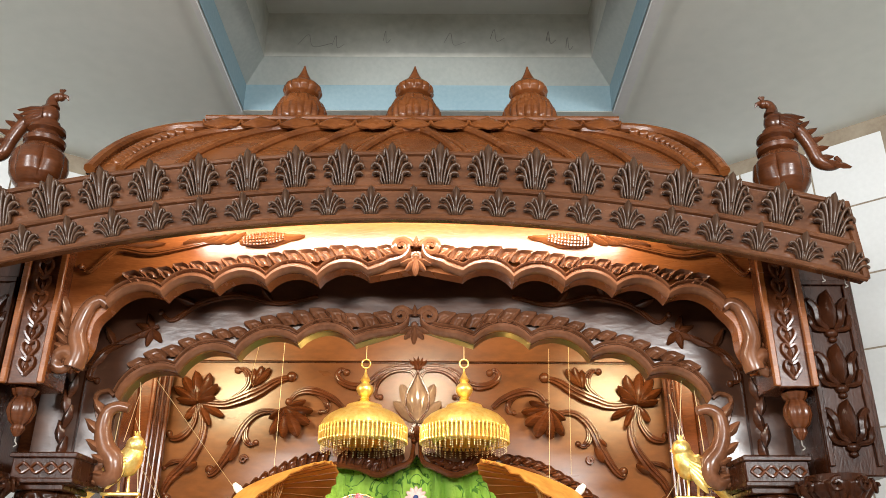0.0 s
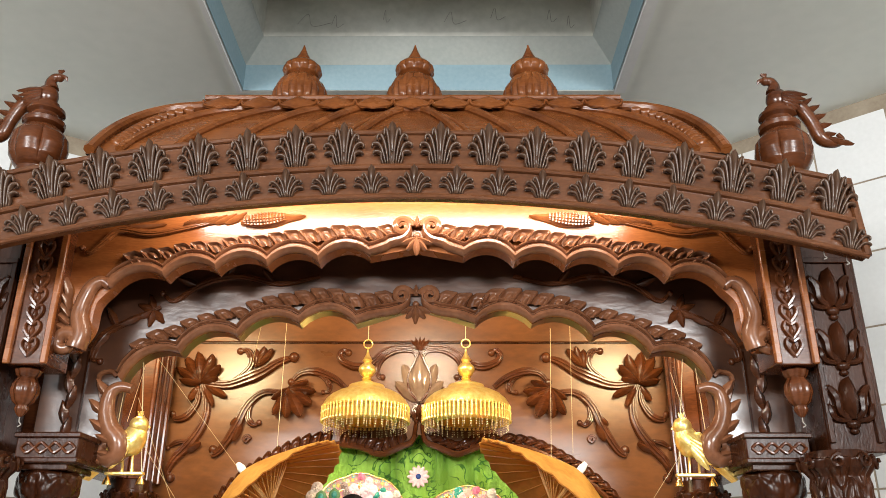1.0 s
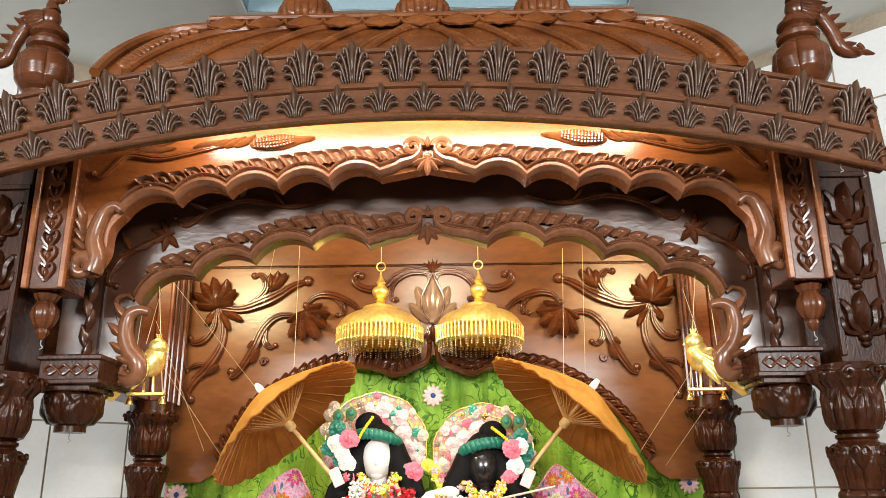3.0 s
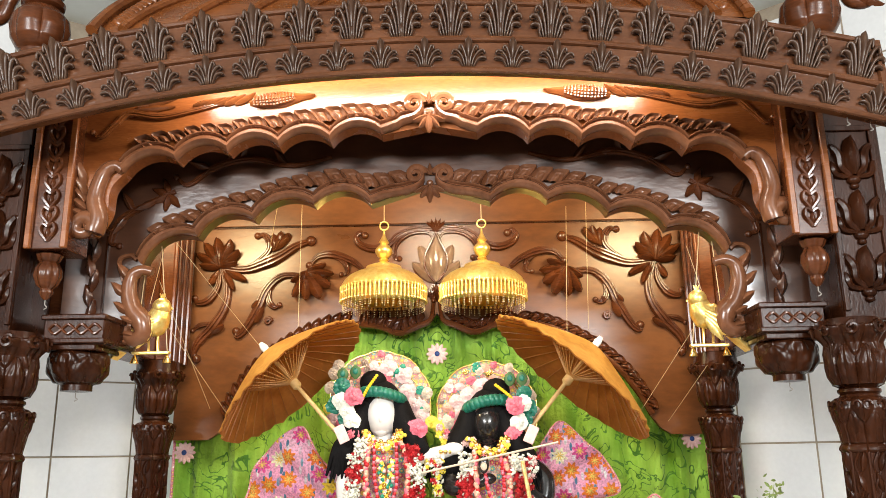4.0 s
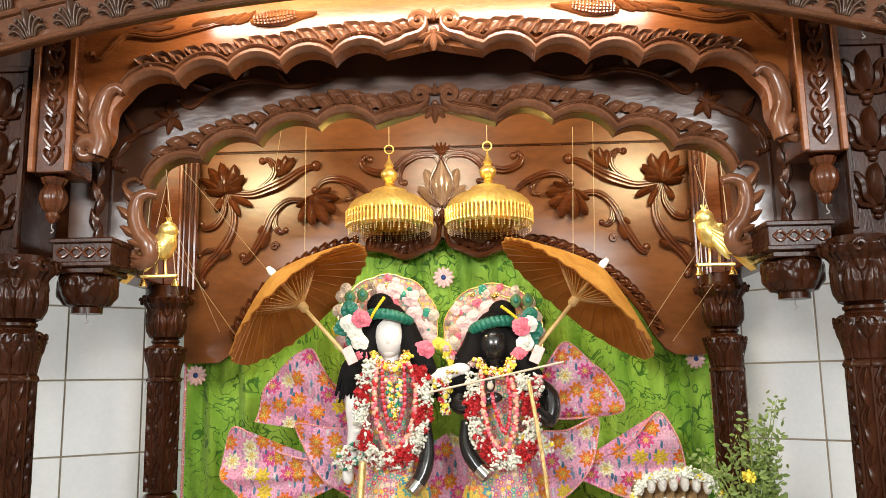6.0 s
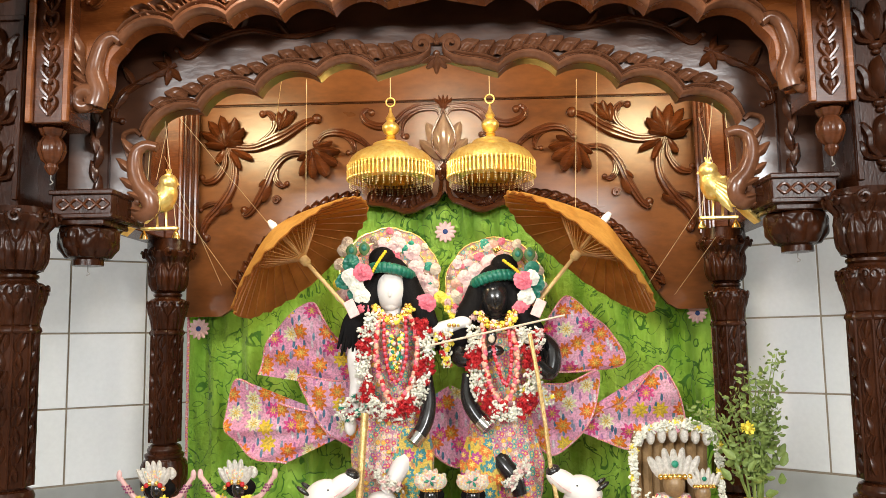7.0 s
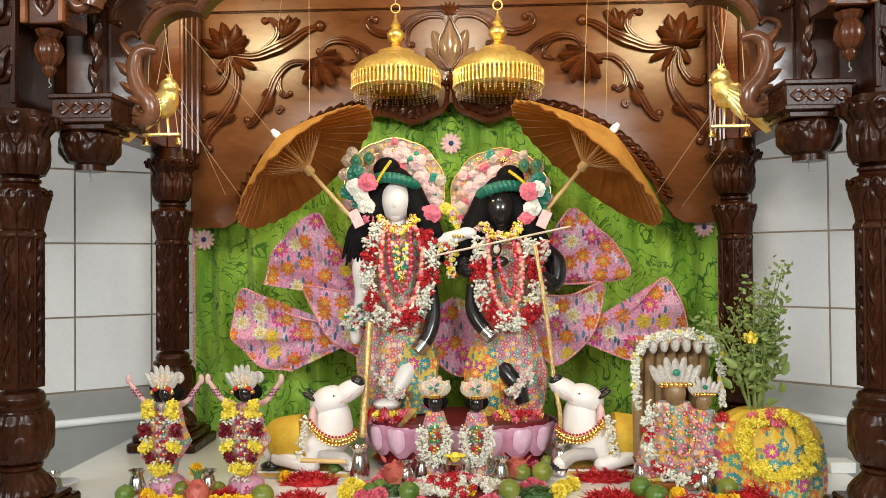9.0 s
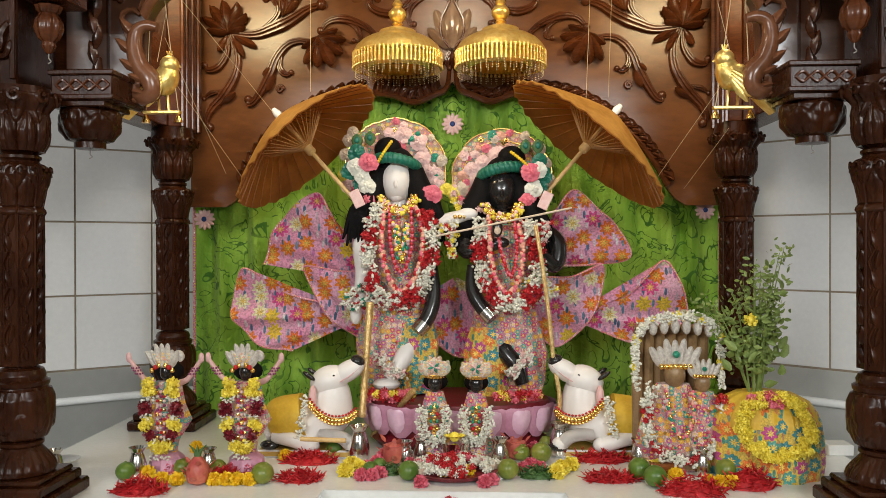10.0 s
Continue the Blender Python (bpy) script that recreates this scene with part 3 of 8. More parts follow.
# trim paler than the arch boards: its glossy highlights put into the base colour
TRIM_LIT = noisy("lit_trim_wood", (0.105, 0.038, 0.016), (0.22, 0.088, 0.042), 7.0, 0.22, bump=0.25)
arch_front = cusped_arch("front_arch", 2.222, 0.05, [(0.135, 2.588), (0.28, 2.570), (0.425, 2.558), (0.57, 2.545), (0.715, 2.522), (0.865, 2.490)], 0.034, (0.0, 2.615), (0.940, 2.315), 0.995, 2.86, 0.055, WOOD_RED, TRIM_LIT)
arch_back = cusped_arch("second_arch", 2.42, 0.05, [(0.18, 2.446), (0.352, 2.446), (0.532, 2.402), (0.702, 2.352), (0.864, 2.268)], 0.042, (0.0, 2.505), (0.878, 2.050), 1.10, 2.86, 0.060, ARCHW, TRIM_LIT, [(-0.827, 2.245), (-0.858, 2.251), (-0.888, 2.233), (-0.893, 2.182), (-0.875, 2.131), (-0.847, 2.097), (-0.843, 2.060), (-0.867, 2.044), (-0.893, 2.058), (-0.892, 2.081), (-0.874, 2.084)])


arch_front.location.x, arch_back.location.x = 0.024, 0.016


def curl_spray(bm, pts, y, r, leaves=()):
    """A carved stem with a swelling body and leaves (index, turn, length)."""
    line = spline([(x, y, z) for x, z in pts], 7)
    n = len(line)
    rr = tapered(n, r * 0.55, r, r * 0.42)
    sweep(bm, line, rr, 10, depth=0.9)
    for e in (-0.62, 0.0, 0.62):
        off = []
        for k, q in enumerate(line):
            d = line[min(k + 1, n - 1)] - line[max(k - 1, 0)]
            d.normalize()
            off.append(q + Vector((-d.z, 0, d.x)) * rr[k] * e + Vector((0, -rr[k] * (0.86 if e == 0 else 0.60), 0)))
        sweep(bm, off, [q * 0.26 for q in rr], 6, depth=1.3)
    ball(bm, line[-1], r * 0.85, 10, 6)
    for i, a, ln in leaves:
        p = line[min(i, len(line) - 1)]
        petal(bm, turn_xz(p.x, y - 0.002, p.z, a), ln, ln * 0.38, 0.012, curl=0.01)


for s in (-1, 1):
    # scroll and seed head over the front arch
    bm = bmesh.new()
    Z = 2.69
    curl_spray(bm, [(s * 0.60, Z + 0.005), (s * 0.68, Z - 0.015), (s * 0.77, Z - 0.032), (s * 0.86, Z - 0.02), (s * 0.90, Z - 0.05), (s * 0.94, Z - 0.09), (s * 0.965, Z - 0.075)], 2.219, 0.011)
    for k in range(5):
        petal(bm, turn_xz(s * (0.56 + 0.03 * k), 2.218, Z + 0.0, s * (-62 - 4 * k)), 0.07, 0.022, 0.012, curl=0.006)
    for k in range(3):
        petal(bm, turn_xz(s * (0.86 - 0.01 * k), 2.218, Z - 0.02 + 0.01 * k, s * (-95 + 9 * k)), 0.12, 0.022, 0.01)
    part("leaf_scroll", bm, WOOD_LIT, arch_front)
    bm = bmesh.new()
    m = turn_xz(s * 0.515, 2.218, Z + 0.004, s * -84)
    petal(bm, m, 0.19, 0.05, 0.02, tip=0.45)
    for i in range(13):
        w = 0.017 * math.sin(math.pi * (0.2 + 0.7 * i / 13))
        for j in range(5):
            ball(bm, m @ Vector(((j - 2) * w * 0.5, -0.017 + 0.003 * abs(j - 2), 0.015 + i * 0.0095)), 0.0046, 5, 3)
    part("seed_head", bm, WOOD_LIT, arch_front)
    # sprays on the second arch board
    bm = bmesh.new()
    curl_spray(bm, [(s * 0.30, 2.60), (s * 0.42, 2.575), (s * 0.55, 2.60), (s * 0.66, 2.575), (s * 0.74, 2.52), (s * 0.78, 2.545)], 2.418, 0.012, ((8, s * 40, 0.06), (16, s * -20, 0.06), (22, s * 70, 0.07)))
    curl_spray(bm, [(s * 0.78, 2.50), (s * 0.87, 2.455), (s * 0.94, 2.41), (s * 0.965, 2.345), (s * 0.94, 2.33)], 2.418, 0.013, ((4, s * 120, 0.07), (10, s * 30, 0.07), (12, s * 150, 0.07), (18, s * 60, 0.06)))
    for k in range(5):
        petal(bm, turn_xz(s * 0.80, 2.418, 2.49, s * (20 + 50 * k)), 0.055, 0.026, 0.014)
    part("leaf_spray", bm, WOOD, arch_back)
    for k in range(6):
        bm = bmesh.new()
        petal(bm, turn_xz(s * 1.015, 2.418, 2.10 + 0.045 * k, s * (12 if k % 2 else -12)), 0.07, 0.032, 0.014)
        part("husk", bm, WOOD, arch_back)
    bm = bmesh.new()
    box(bm, s * 0.975 - 0.003, s * 0.975 + 0.003, 2.412, 2.4195, 2.09, 2.36)
    part("bead", bm, WOOD_DARK, arch_back)

    # post with chained hearts, pendant under it
    bm = bmesh.new()
    xc = 1.043 if s > 0 else -1.018
    box(bm, xc - 0.056, xc + 0.056, 2.178, 2.30, 2.262, 2.82, 0.003)
    post = cpart("heart_post", bm, WOOD)
    for e in (-1, 1):
        bm = bmesh.new()
        box(bm, xc + e * 0.050 - 0.009, xc + e * 0.050 + 0.009, 2.164, 2.1775, 2.262, 2.80, 0.003)
        part("moulding", bm, WOOD_RED, post)
    bm = bmesh.new()
    for k in range(9):
        z = 2.29 + k * 0.047
        for e in (-1, 1):
            ln = spline([(xc, 2.176, z - 0.006), (xc + e * 0.020, 2.172, z + 0.022), (xc + e * 0.015, 2.172, z + 0.042), (xc, 2.174, z + 0.034)], 4)
            sweep(bm, ln, 0.0055, 6)
        petal(bm, turn_xz(xc, 2.177, z + 0.004, 0), 0.03, 0.016, 0.008)
    part("heart_chain", bm, WOOD, post)
    bm = bmesh.new()
    xp = xc + 0.012 * s
    lathe(bm, [(0.022, 2.262), (0.036, 2.255), (0.030, 2.24), (0.024, 2.235), (0.036, 2.215), (0.038, 2.195), (0.028, 2.17), (0.016, 2.16), (0.019, 2.15), (0.010, 2.135), (0.004, 2.13)], 63, (xp, 2.225, 0), flute=0.12, flutes=9)
    part("pendant", bm, WOOD, post)
    bm = bmesh.new()
    sweep(bm, spline([(xp, 2.225, 2.13), (xp, 2.225, 2.118), (xp + 0.006, 2.225, 2.110), (xp - 0.002, 2.225, 2.104)], 4), 0.0016, 6)
    part("hook", bm, HOOK, post, "small steel hook")

    # corner post with three carved tulips
    bm = bmesh.new()
    x0, x1 = sorted((s * 1.105, s * 1.262))
    box(bm, x0, x1, 2.205, 2.40, 2.035, 2.80, 0.004)
    tulip_post = cpart("corner_post", bm, WOOD_DARK)
    xm = s * 1.176
    bm = bmesh.new()
    for e in (-1, 1):
        box(bm, xm + e * 0.062 - 0.008, xm + e * 0.062 + 0.008, 2.196, 2.2045, 2.06, 2.56, 0.002)
    box(bm, xm - 0.07, xm + 0.07, 2.196, 2.2045, 2.56, 2.576, 0.002)
    part("moulding", bm, WOOD_DARK, tulip_post)
    for k in range(3):
        z = 2.12 + k * 0.155
        bm = bmesh.new()
        for q, r in ((-0.030, 0.011), (-0.012, 0.017)):
            ball(bm, (xm, 2.2, z + q), r, 12, 8, (1.1, 0.8, 0.8))
        petal(bm, turn_xz(xm, 2.198, z, 0), 0.112, 0.050, 0.034, tip=0.8)
        for e in (-1, 1):
            for pts, r in (([(0.006, 0.0), (0.030, 0.022), (0.034, 0.060), (0.052, 0.086), (0.060, 0.076)], 0.014), ([(0.010, -0.004), (0.046, 0.004), (0.056, 0.034), (0.066, 0.042)], 0.011)):
                line = spline([(xm + e * x, 2.202, z + q) for x, q in pts], 5)
                sweep(bm, line, tapered(len(line), r * 0.6, r, r * 0.3), 8, depth=1.3)
        part("tulip", bm, WOOD_DARK, tulip_post)

    # bracket block with a bud under it
    bm = bmesh.new()
    x0, x1 = (0.908, 1.080) if s > 0 else (-1.046, -0.876)
    box(bm, x0, x1, 2.262, 2.46, 2.012, 2.098, 0.004)
    block = cpart("bracket_block", bm, WOOD_DARK)
    bm = bmesh.new()
    for z in (2.022, 2.088):
        box(bm, x0 - 0.006, x1 + 0.006, 2.252, 2.47, z - 0.007, z + 0.007, 0.003)
    part("moulding", bm, WOOD_DARK, block)
    for k in range(4):
        xk = x0 + 0.033 + 0.037 * k
        for e in (-1, 1):
            bm = bmesh.new()
            sweep(bm, spline([(xk - 0.018, 2.262, 2.055), (xk, 2.258, 2.055 + e * 0.013), (xk + 0.018, 2.262, 2.055)], 5), 0.004, 6)
            part("braid_link", bm, WOOD, block)
    bm = bmesh.new()
    xb = 0.998 if s > 0 else -0.978
    box(bm, xb - 0.080, xb + 0.080, 2.265, 2.425, 1.998, 2.014, 0.003)
    carved_lathe(bm, [(0.072, 2.000), (0.078, 1.990), (0.076, 1.965), (0.068, 1.938), (0.052, 1.916), (0.042, 1.908), (0.042, 1.892), (0.020, 1.890)], (xb, 2.345), lambda a, z: leaf_relief(a + 0.785, (z - 1.912) / 0.085, 4, 0.008, 26) + leaf_relief(a, (z - 1.912) / 0.07, 4, 0.006, 20))
    part("bud", bm, WOOD_DARK, block)
    bm = bmesh.new()
    sweep(bm, spline([(xb, 2.345, 1.888), (xb, 2.345, 1.876), (xb + 0.006, 2.345, 1.870), (xb - 0.003, 2.345, 1.865)], 4), 0.0016, 6)
    part("hook", bm, HOOK, block, "small steel hook")
    # beam from front to back, and the upper part of the back column
    bm = bmesh.new()
    x0, x1 = sorted((s * 1.04, s * 1.16))
    box(bm, x0, x1, 2.47, 3.34, 2.06, 2.86, 0.004)
    cpart("side_beam", bm, WOOD)
    bm = bmesh.new()
    x0, x1 = sorted((s * 0.985, s * 1.04))
    box(bm, x0, x1, 3.06, 3.27, 2.06, 2.86, 0.004)
    upper = cpart("upper_post", bm, WOOD)
    for yy, rr in ((3.055, 0.009), (3.10, 0.006), (3.16, 0.006), (3.22, 0.009)):
        bm = bmesh.new()
        sweep(bm, [(s * 0.983, yy, 2.06), (s * 0.983, yy, 2.86)], rr, 8, normal=(-s, 0, 0))
        part("fillet", bm, WOOD, upper)
    bm = bmesh.new()
    for k in range(7):
        m = Matrix.Translation((s * 1.04, 2.86, 2.10 + 0.08 * k)) @ Matrix.Rotation(radians(-s * 90), 4, "Z")
        petal(bm, m, 0.09, 0.06, 0.016)
    cpart("side_leaves", bm, WOOD)

# eave board: a rising band in two tiers, carved leaves on both
FT, FB = 2.857, 2.652


def ftop(x):
    return FT - 0.109 * x * x


def fmid(x):
    return 2.742 - 0.117 * x * x


def fbot(x):
    return FB - 0.123 * x * x


def fy(z, x):
    return 1.955 + 0.10 * (z - fbot(x))


XS = [-1.165 + 2.335 * k / 56 for k in range(57)]
bm = bmesh.new()
rows = []
for x in XS:
    zb, zm, zt = fbot(x), fmid(x), ftop(x)
    prof = [(fy(zb, x) + 0.035, zb), (fy(zb, x), zb), (fy(zb, x), zb + 0.008), (fy(zm, x), zm - 0.008), (fy(zm, x), zm), (fy(zt, x), zt - 0.012), (fy(zt, x), zt), (fy(zt, x) + 0.035, zt)]
    rows.append([bm.verts.new((x, y, z)) for y, z in prof])
for a, b in zip(rows, rows[1:]):
    for k in range(8):
        bm.faces.new((a[k], b[k], b[(k + 1) % 8], a[(k + 1) % 8]))
bm.faces.new(rows[0]), bm.faces.new(rows[-1][::-1])
eave = cpart("eave_board", bm, EAVEW)
for name, fn, r in (("lower_moulding", fbot, 0.008), ("middle_moulding", fmid, 0.009), ("upper_moulding", ftop, 0.008)):
    bm = bmesh.new()
    sweep(bm, [(x, fy(fn(x), x) - 0.002, fn(x) - (0.004 if fn is ftop else 0)) for x in XS], r, 8)
    part(name, bm, EAVEW, eave)
for s in (-1, 1):
    bm = bmesh.new()
    x = s * 1.167
    sweep(bm, [(x, fy(fbot(x), x) - 0.002, fbot(x)), (x, fy(ftop(x), x) - 0.002, ftop(x))], 0.011, 8, normal=(1, 0, 0))
    part("end_moulding", bm, EAVEW, eave)
    for xh in (1.075, 1.13):
        bm = bmesh.new()
        zz = fbot(xh)
        sweep(bm, spline([(s * xh, 1.985, zz), (s * xh, 1.985, zz - 0.012), (s * xh + 0.005, 1.985, zz - 0.018), (s * xh - 0.003, 1.985, zz - 0.022)], 4), 0.0016, 6)
        part("hook", bm, HOOK, eave, "small steel hook")


def palmette(height, width, ends):
    """A carved tuft: a pointed middle leaf, thick fronds beside it that bend outwards and droop."""
    bm = bmesh.new()
    petal(bm, Matrix.Translation((0, -0.006, height * 0.30)), height * 0.80, width * 0.20, 0.016, tip=1.1, end=0.1)
    sweep(bm, [(0, -0.004, 0.0), (0, -0.007, height * 0.4)], [0.004, 0.005], 6, normal=(1, 0, 0))
    n = len(ends)
    for s in (-1, 1):
        for k, (ex, ez) in enumerate(ends):
            bx = 0.04 + 0.055 * (n - 1 - k)
            pts = [(bx, 0.0), (bx * 1.1 + ex * 0.10, ez * 0.45), (ex * 0.62, ez * 0.86), (ex * 0.88, ez), (ex * 1.04, ez * 0.93), (ex * 1.06, ez * 0.80)]
            line = spline([(s * width * x, -0.003 - 0.007 * min(1, j / 2), height * z) for j, (x, z) in enumerate(pts)], 3)
            sweep(bm, line, tapered(len(line), 0.0025, 0.038 * height + 0.0008, 0.0028), 6, depth=2.2)
    me = bpy.data.meshes.new("palmette")
    bmesh.ops.recalc_face_normals(bm, faces=bm.faces)
    bm.to_mesh(me)
    bm.free()
    me.materials.append(LEAFWOOD)
    me.shade_smooth()
    return me


big = palmette(0.117, 0.106, ((0.44, 0.30), (0.47, 0.52), (0.36, 0.74), (0.19, 0.90)))
small = palmette(0.074, 0.090, ((0.46, 0.30), (0.43, 0.56), (0.25, 0.74)))
for k in range(18):
    x = 0.1268 * (k - 8) - 0.035
    z = fmid(x) + 0.006
    shared("large_leaf", big, eave, Matrix.Translation((x, fy(z, x), z)) @ Matrix.Rotation(math.atan(0.22 * x), 4, "Y"))
for k in range(21):
    x = 0.0246 + 0.1104 * (k - 10)
    z = fbot(x) + 0.008
    shared("small_leaf", small, eave, Matrix.Translation((x, fy(z, x), z)) @ Matrix.Rotation(math.atan(0.24 * x), 4, "Y"))

# roof: swelling dome between the eave and the top slab
bm = bmesh.new()


def dome(t, u):
    """t: 0 at the eave to 1 at the top slab; u: -1..1 across."""
    hx = 0.655 + 0.245 * math.sqrt(max(1 - t ** 2.8, 0))
    y = 2.05 + 0.26 * t
    z = 2.86 - 0.03 * u * u * (1 - t) + 0.275 * t ** 0.95
    return Vector((hx * u, y, z))


NT, NU = 14, 40
grid = [[bm.verts.new(dome(i / NT, -1 + 2 * j / NU)) for j in range(NU + 1)] for i in range(NT + 1)]
for i in range(NT):
    for j in range(NU):
        bm.faces.new((grid[i][j], grid[i][j + 1], grid[i + 1][j + 1], grid[i + 1][j]))
for e, s in ((0, -1), (NU, 1)):
    back = [bm.verts.new((grid[i][e].co.x - s * 0.02, 3.0, grid[i][e].co.z)) for i in range(NT + 1)]
    for i in range(NT):
        bm.faces.new((grid[i][e], grid[i + 1][e], back[i + 1], back[i]))
roof = cpart("domed_roof", bm, WOOD_LIT)
for k in range(-5, 6):
    if k == 0:
        continue
    bm = bmesh.new()
    u0, u1 = k / 5.6, (k - 0.75 * (1 if k > 0 else -1)) / 5.6
    pts = [dome(t, u0 + (u1 - u0) * t ** 1.3) + Vector((0, -0.006, 0.004)) for t in [i / 14 for i in range(15)]]
    sweep(bm, pts, 0.013, 8, normal=(0, -0.7, 0.7))
    part("roof_rib", bm, WOOD_LIT, roof)
bm = bmesh.new()
pts = [dome(t, 0.20 * (1 - t ** 2)) + Vector((0, -0.006, 0.004)) for t in [i / 10 for i in range(10)]]
sweep(bm, pts + [Vector((-p.x, p.y, p.z)) for p in reversed(pts)], 0.011, 8, normal=(0, -0.7, 0.7))
part("roof_rib", bm, WOOD_LIT, roof)
for s in (-1, 1):
    bm = bmesh.new()
    sweep(bm, [dome(t, s * 0.985) + Vector((0, -0.01, 0.008)) for t in [i / 16 for i in range(17)]], 0.016, 8, normal=(0, -0.7, 0.7))
    for i in range(14):
        p = dome(0.2 + i * 0.055, s * 0.95)
        petal(bm, Matrix.Translation(p + Vector((0, -0.006, 0))) @ Matrix.Rotation(s * radians(-120 + 3 * i), 4, "Y"), 0.036, 0.034, 0.012, tip=0.9, end=0.3)
    part("roof_edge", bm, WOOD_LIT, roof)

# top slab with lotus petals, three vase finials
bm = bmesh.new()
box(bm, -0.66, 0.66, 2.30, 2.62, 3.117, 3.167, 0.006)
top_slab = cpart("top_slab", bm, WOOD_LIT)
bm = bmesh.new()
sweep(bm, [(-0.668, 2.296, 3.168), (0.668, 2.296, 3.168)], 0.010, 8, normal=(0, 0, 1))
part("slab_moulding", bm, WOOD_LIT, top_slab)
for k in range(11):
    x = -0.61 + 0.122 * k
    bm = bmesh.new()
    petal(bm, Matrix.Translation((x, 2.296, 3.166)) @ Matrix.Rotation(math.pi, 4, "Y") @ Matrix.Rotation(radians(14), 4, "X"), 0.062, 0.124, 0.022, tip=0.82, end=0.12, curl=0.016)
    part("lotus_petal", bm, WOOD_LIT, top_slab)
    bm = bmesh.new()
    sweep(bm, spline([(x - 0.060, 2.284, 3.152), (x - 0.050, 2.272, 3.128), (x - 0.020, 2.262, 3.116), (x, 2.258, 3.108), (x + 0.020, 2.262, 3.116), (x + 0.050, 2.272, 3.128), (x + 0.060, 2.284, 3.152)], 4), 0.0045, 6)
    part("petal_edge", bm, WOOD_LIT, top_slab)
for x in (-0.388, 0.0, 0.394):
    bm = bmesh.new()
    carved_lathe(bm, [(0.050, 3.180), (0.066, 3.190), (0.080, 3.215), (0.085, 3.245), (0.082, 3.272), (0.070, 3.300), (0.054, 3.318), (0.044, 3.326)], (x, 2.42), lambda a, z: leaf_relief(a, (z - 3.196) / 0.085, 10, 0.009, 0) + leaf_relief(a + 0.314, (z - 3.196) / 0.125, 10, 0.006, 0))
    fin = cpart("finial", bm, WOOD_LIT)
    bm = bmesh.new()
    carved_lathe(bm, [(0.042, 3.324), (0.058, 3.332), (0.066, 3.348), (0.064, 3.364), (0.052, 3.378), (0.038, 3.384), (0.020, 3.386)], (x, 2.42), lambda a, z: 0.006 * (abs(math.sin(6 * a)) ** 0.6 - 0.6) * max(0.0, 1 - abs(z - 3.352) / 0.026))
    part("upper_bowl", bm, WOOD_LIT, fin)
    bm = bmesh.new()
    lathe(bm, [(0.034, 3.384), (0.030, 3.396), (0.018, 3.418), (0.008, 3.442), (0.002, 3.462)], 32, (x, 2.42, 0))
    part("tip", bm, WOOD_LIT, fin)

# peacock finials on lobed pots
for s in (-1, 1):
    X, Y, dz = s * 1.047 + (0.012 if s > 0 else 0.0), 2.075, (-0.016 if s > 0 else 0.0)
    bm = bmesh.new()
    prof = [(0.05, 2.70), (0.052, 2.79), (0.062, 2.80), (0.078, 2.825), (0.084, 2.86), (0.078, 2.895), (0.056, 2.92), (0.044, 2.926)]
    carved_lathe(bm, prof, (X, Y), lambda a, z: 0.012 * (abs(math.sin(3 * a)) ** 0.5 - 1) * max(0.0, 1 - abs(z - 2.86) / 0.07))
    lathe(bm, [(0.044, 2.924), (0.060, 2.932), (0.062, 2.945), (0.046, 2.955), (0.044, 2.966), (0.056, 2.974), (0.054, 2.985), (0.036, 2.992), (0.034, 3.006)], 24, (X, Y, 0))
    bmesh.ops.scale(bm, vec=(0.93, 0.93, 1), space=Matrix.Translation((-X, -Y, 0)), verts=bm.verts)
    bmesh.ops.translate(bm, vec=(0, 0, dz), verts=bm.verts)
    pot = cpart("pot_finial", bm, WOOD)
    X += s * 0.010
    bm = bmesh.new()
    ball(bm, (X - s * 0.002, Y, 3.035), 0.038, 14, 8, (1, 0.85, 1.05))
    neck = spline([(X - s * 0.012, Y, 3.06), (X - s * 0.006, Y, 3.085), (X - s * 0.014, Y, 3.102), (X - s * 0.034, Y, 3.106)], 5)
    sweep(bm, neck, tapered(len(neck), 0.024, 0.016, 0.013), 10)
    ball(bm, (X - s * 0.032, Y, 3.105), 0.015, 10, 6)
    sweep(bm, spline([(X - s * 0.042, Y, 3.108), (X - s * 0.054, Y, 3.104), (X - s * 0.060, Y, 3.092)], 4), tapered(9, 0.009, 0.006, 0.002), 6)
    for k in range(3):
        sweep(bm, [(X - s * 0.03, Y, 3.115), (X - s * (0.042 - 0.008 * k), Y, 3.132)], [0.003, 0.005], 5)
    tail = spline([(X + s * 0.02, Y, 3.03), (X + s * 0.07, Y, 3.005), (X + s * 0.10, Y, 2.955), (X + s * 0.12, Y, 2.90), (X + s * 0.16, Y, 2.885), (X + s * 0.185, Y, 2.895), (X + s * 0.178, Y, 2.915)], 6)
    sweep(bm, tail, tapered(len(tail), 0.024, 0.022, 0.007), 10)
    for k in range(9):
        p = tail[2 + 3 * k]
        petal(bm, turn_xz(p.x, Y - 0.012, p.z, s * (58 + 7 * k)), 0.045, 0.022, 0.014, curl=0.008)
    for k in range(5):
        petal(bm, turn_xz(X + s * 0.0, Y - 0.032, 3.045 - 0.008 * k, s * (96 + 7 * k)), 0.085 - 0.008 * k, 0.022, 0.01)
    sweep(bm, [(X, Y, 3.0), (X, Y, 3.02)], 0.012, 8, normal=(1, 0, 0))
    bmesh.ops.scale(bm, vec=(0.86, 0.9, 0.93), space=Matrix.Translation((-X, -Y, -3.0)), verts=bm.verts)
    bmesh.ops.translate(bm, vec=(0, 0, dz), verts=bm.verts)
    part("peacock", bm, WOOD, pot)

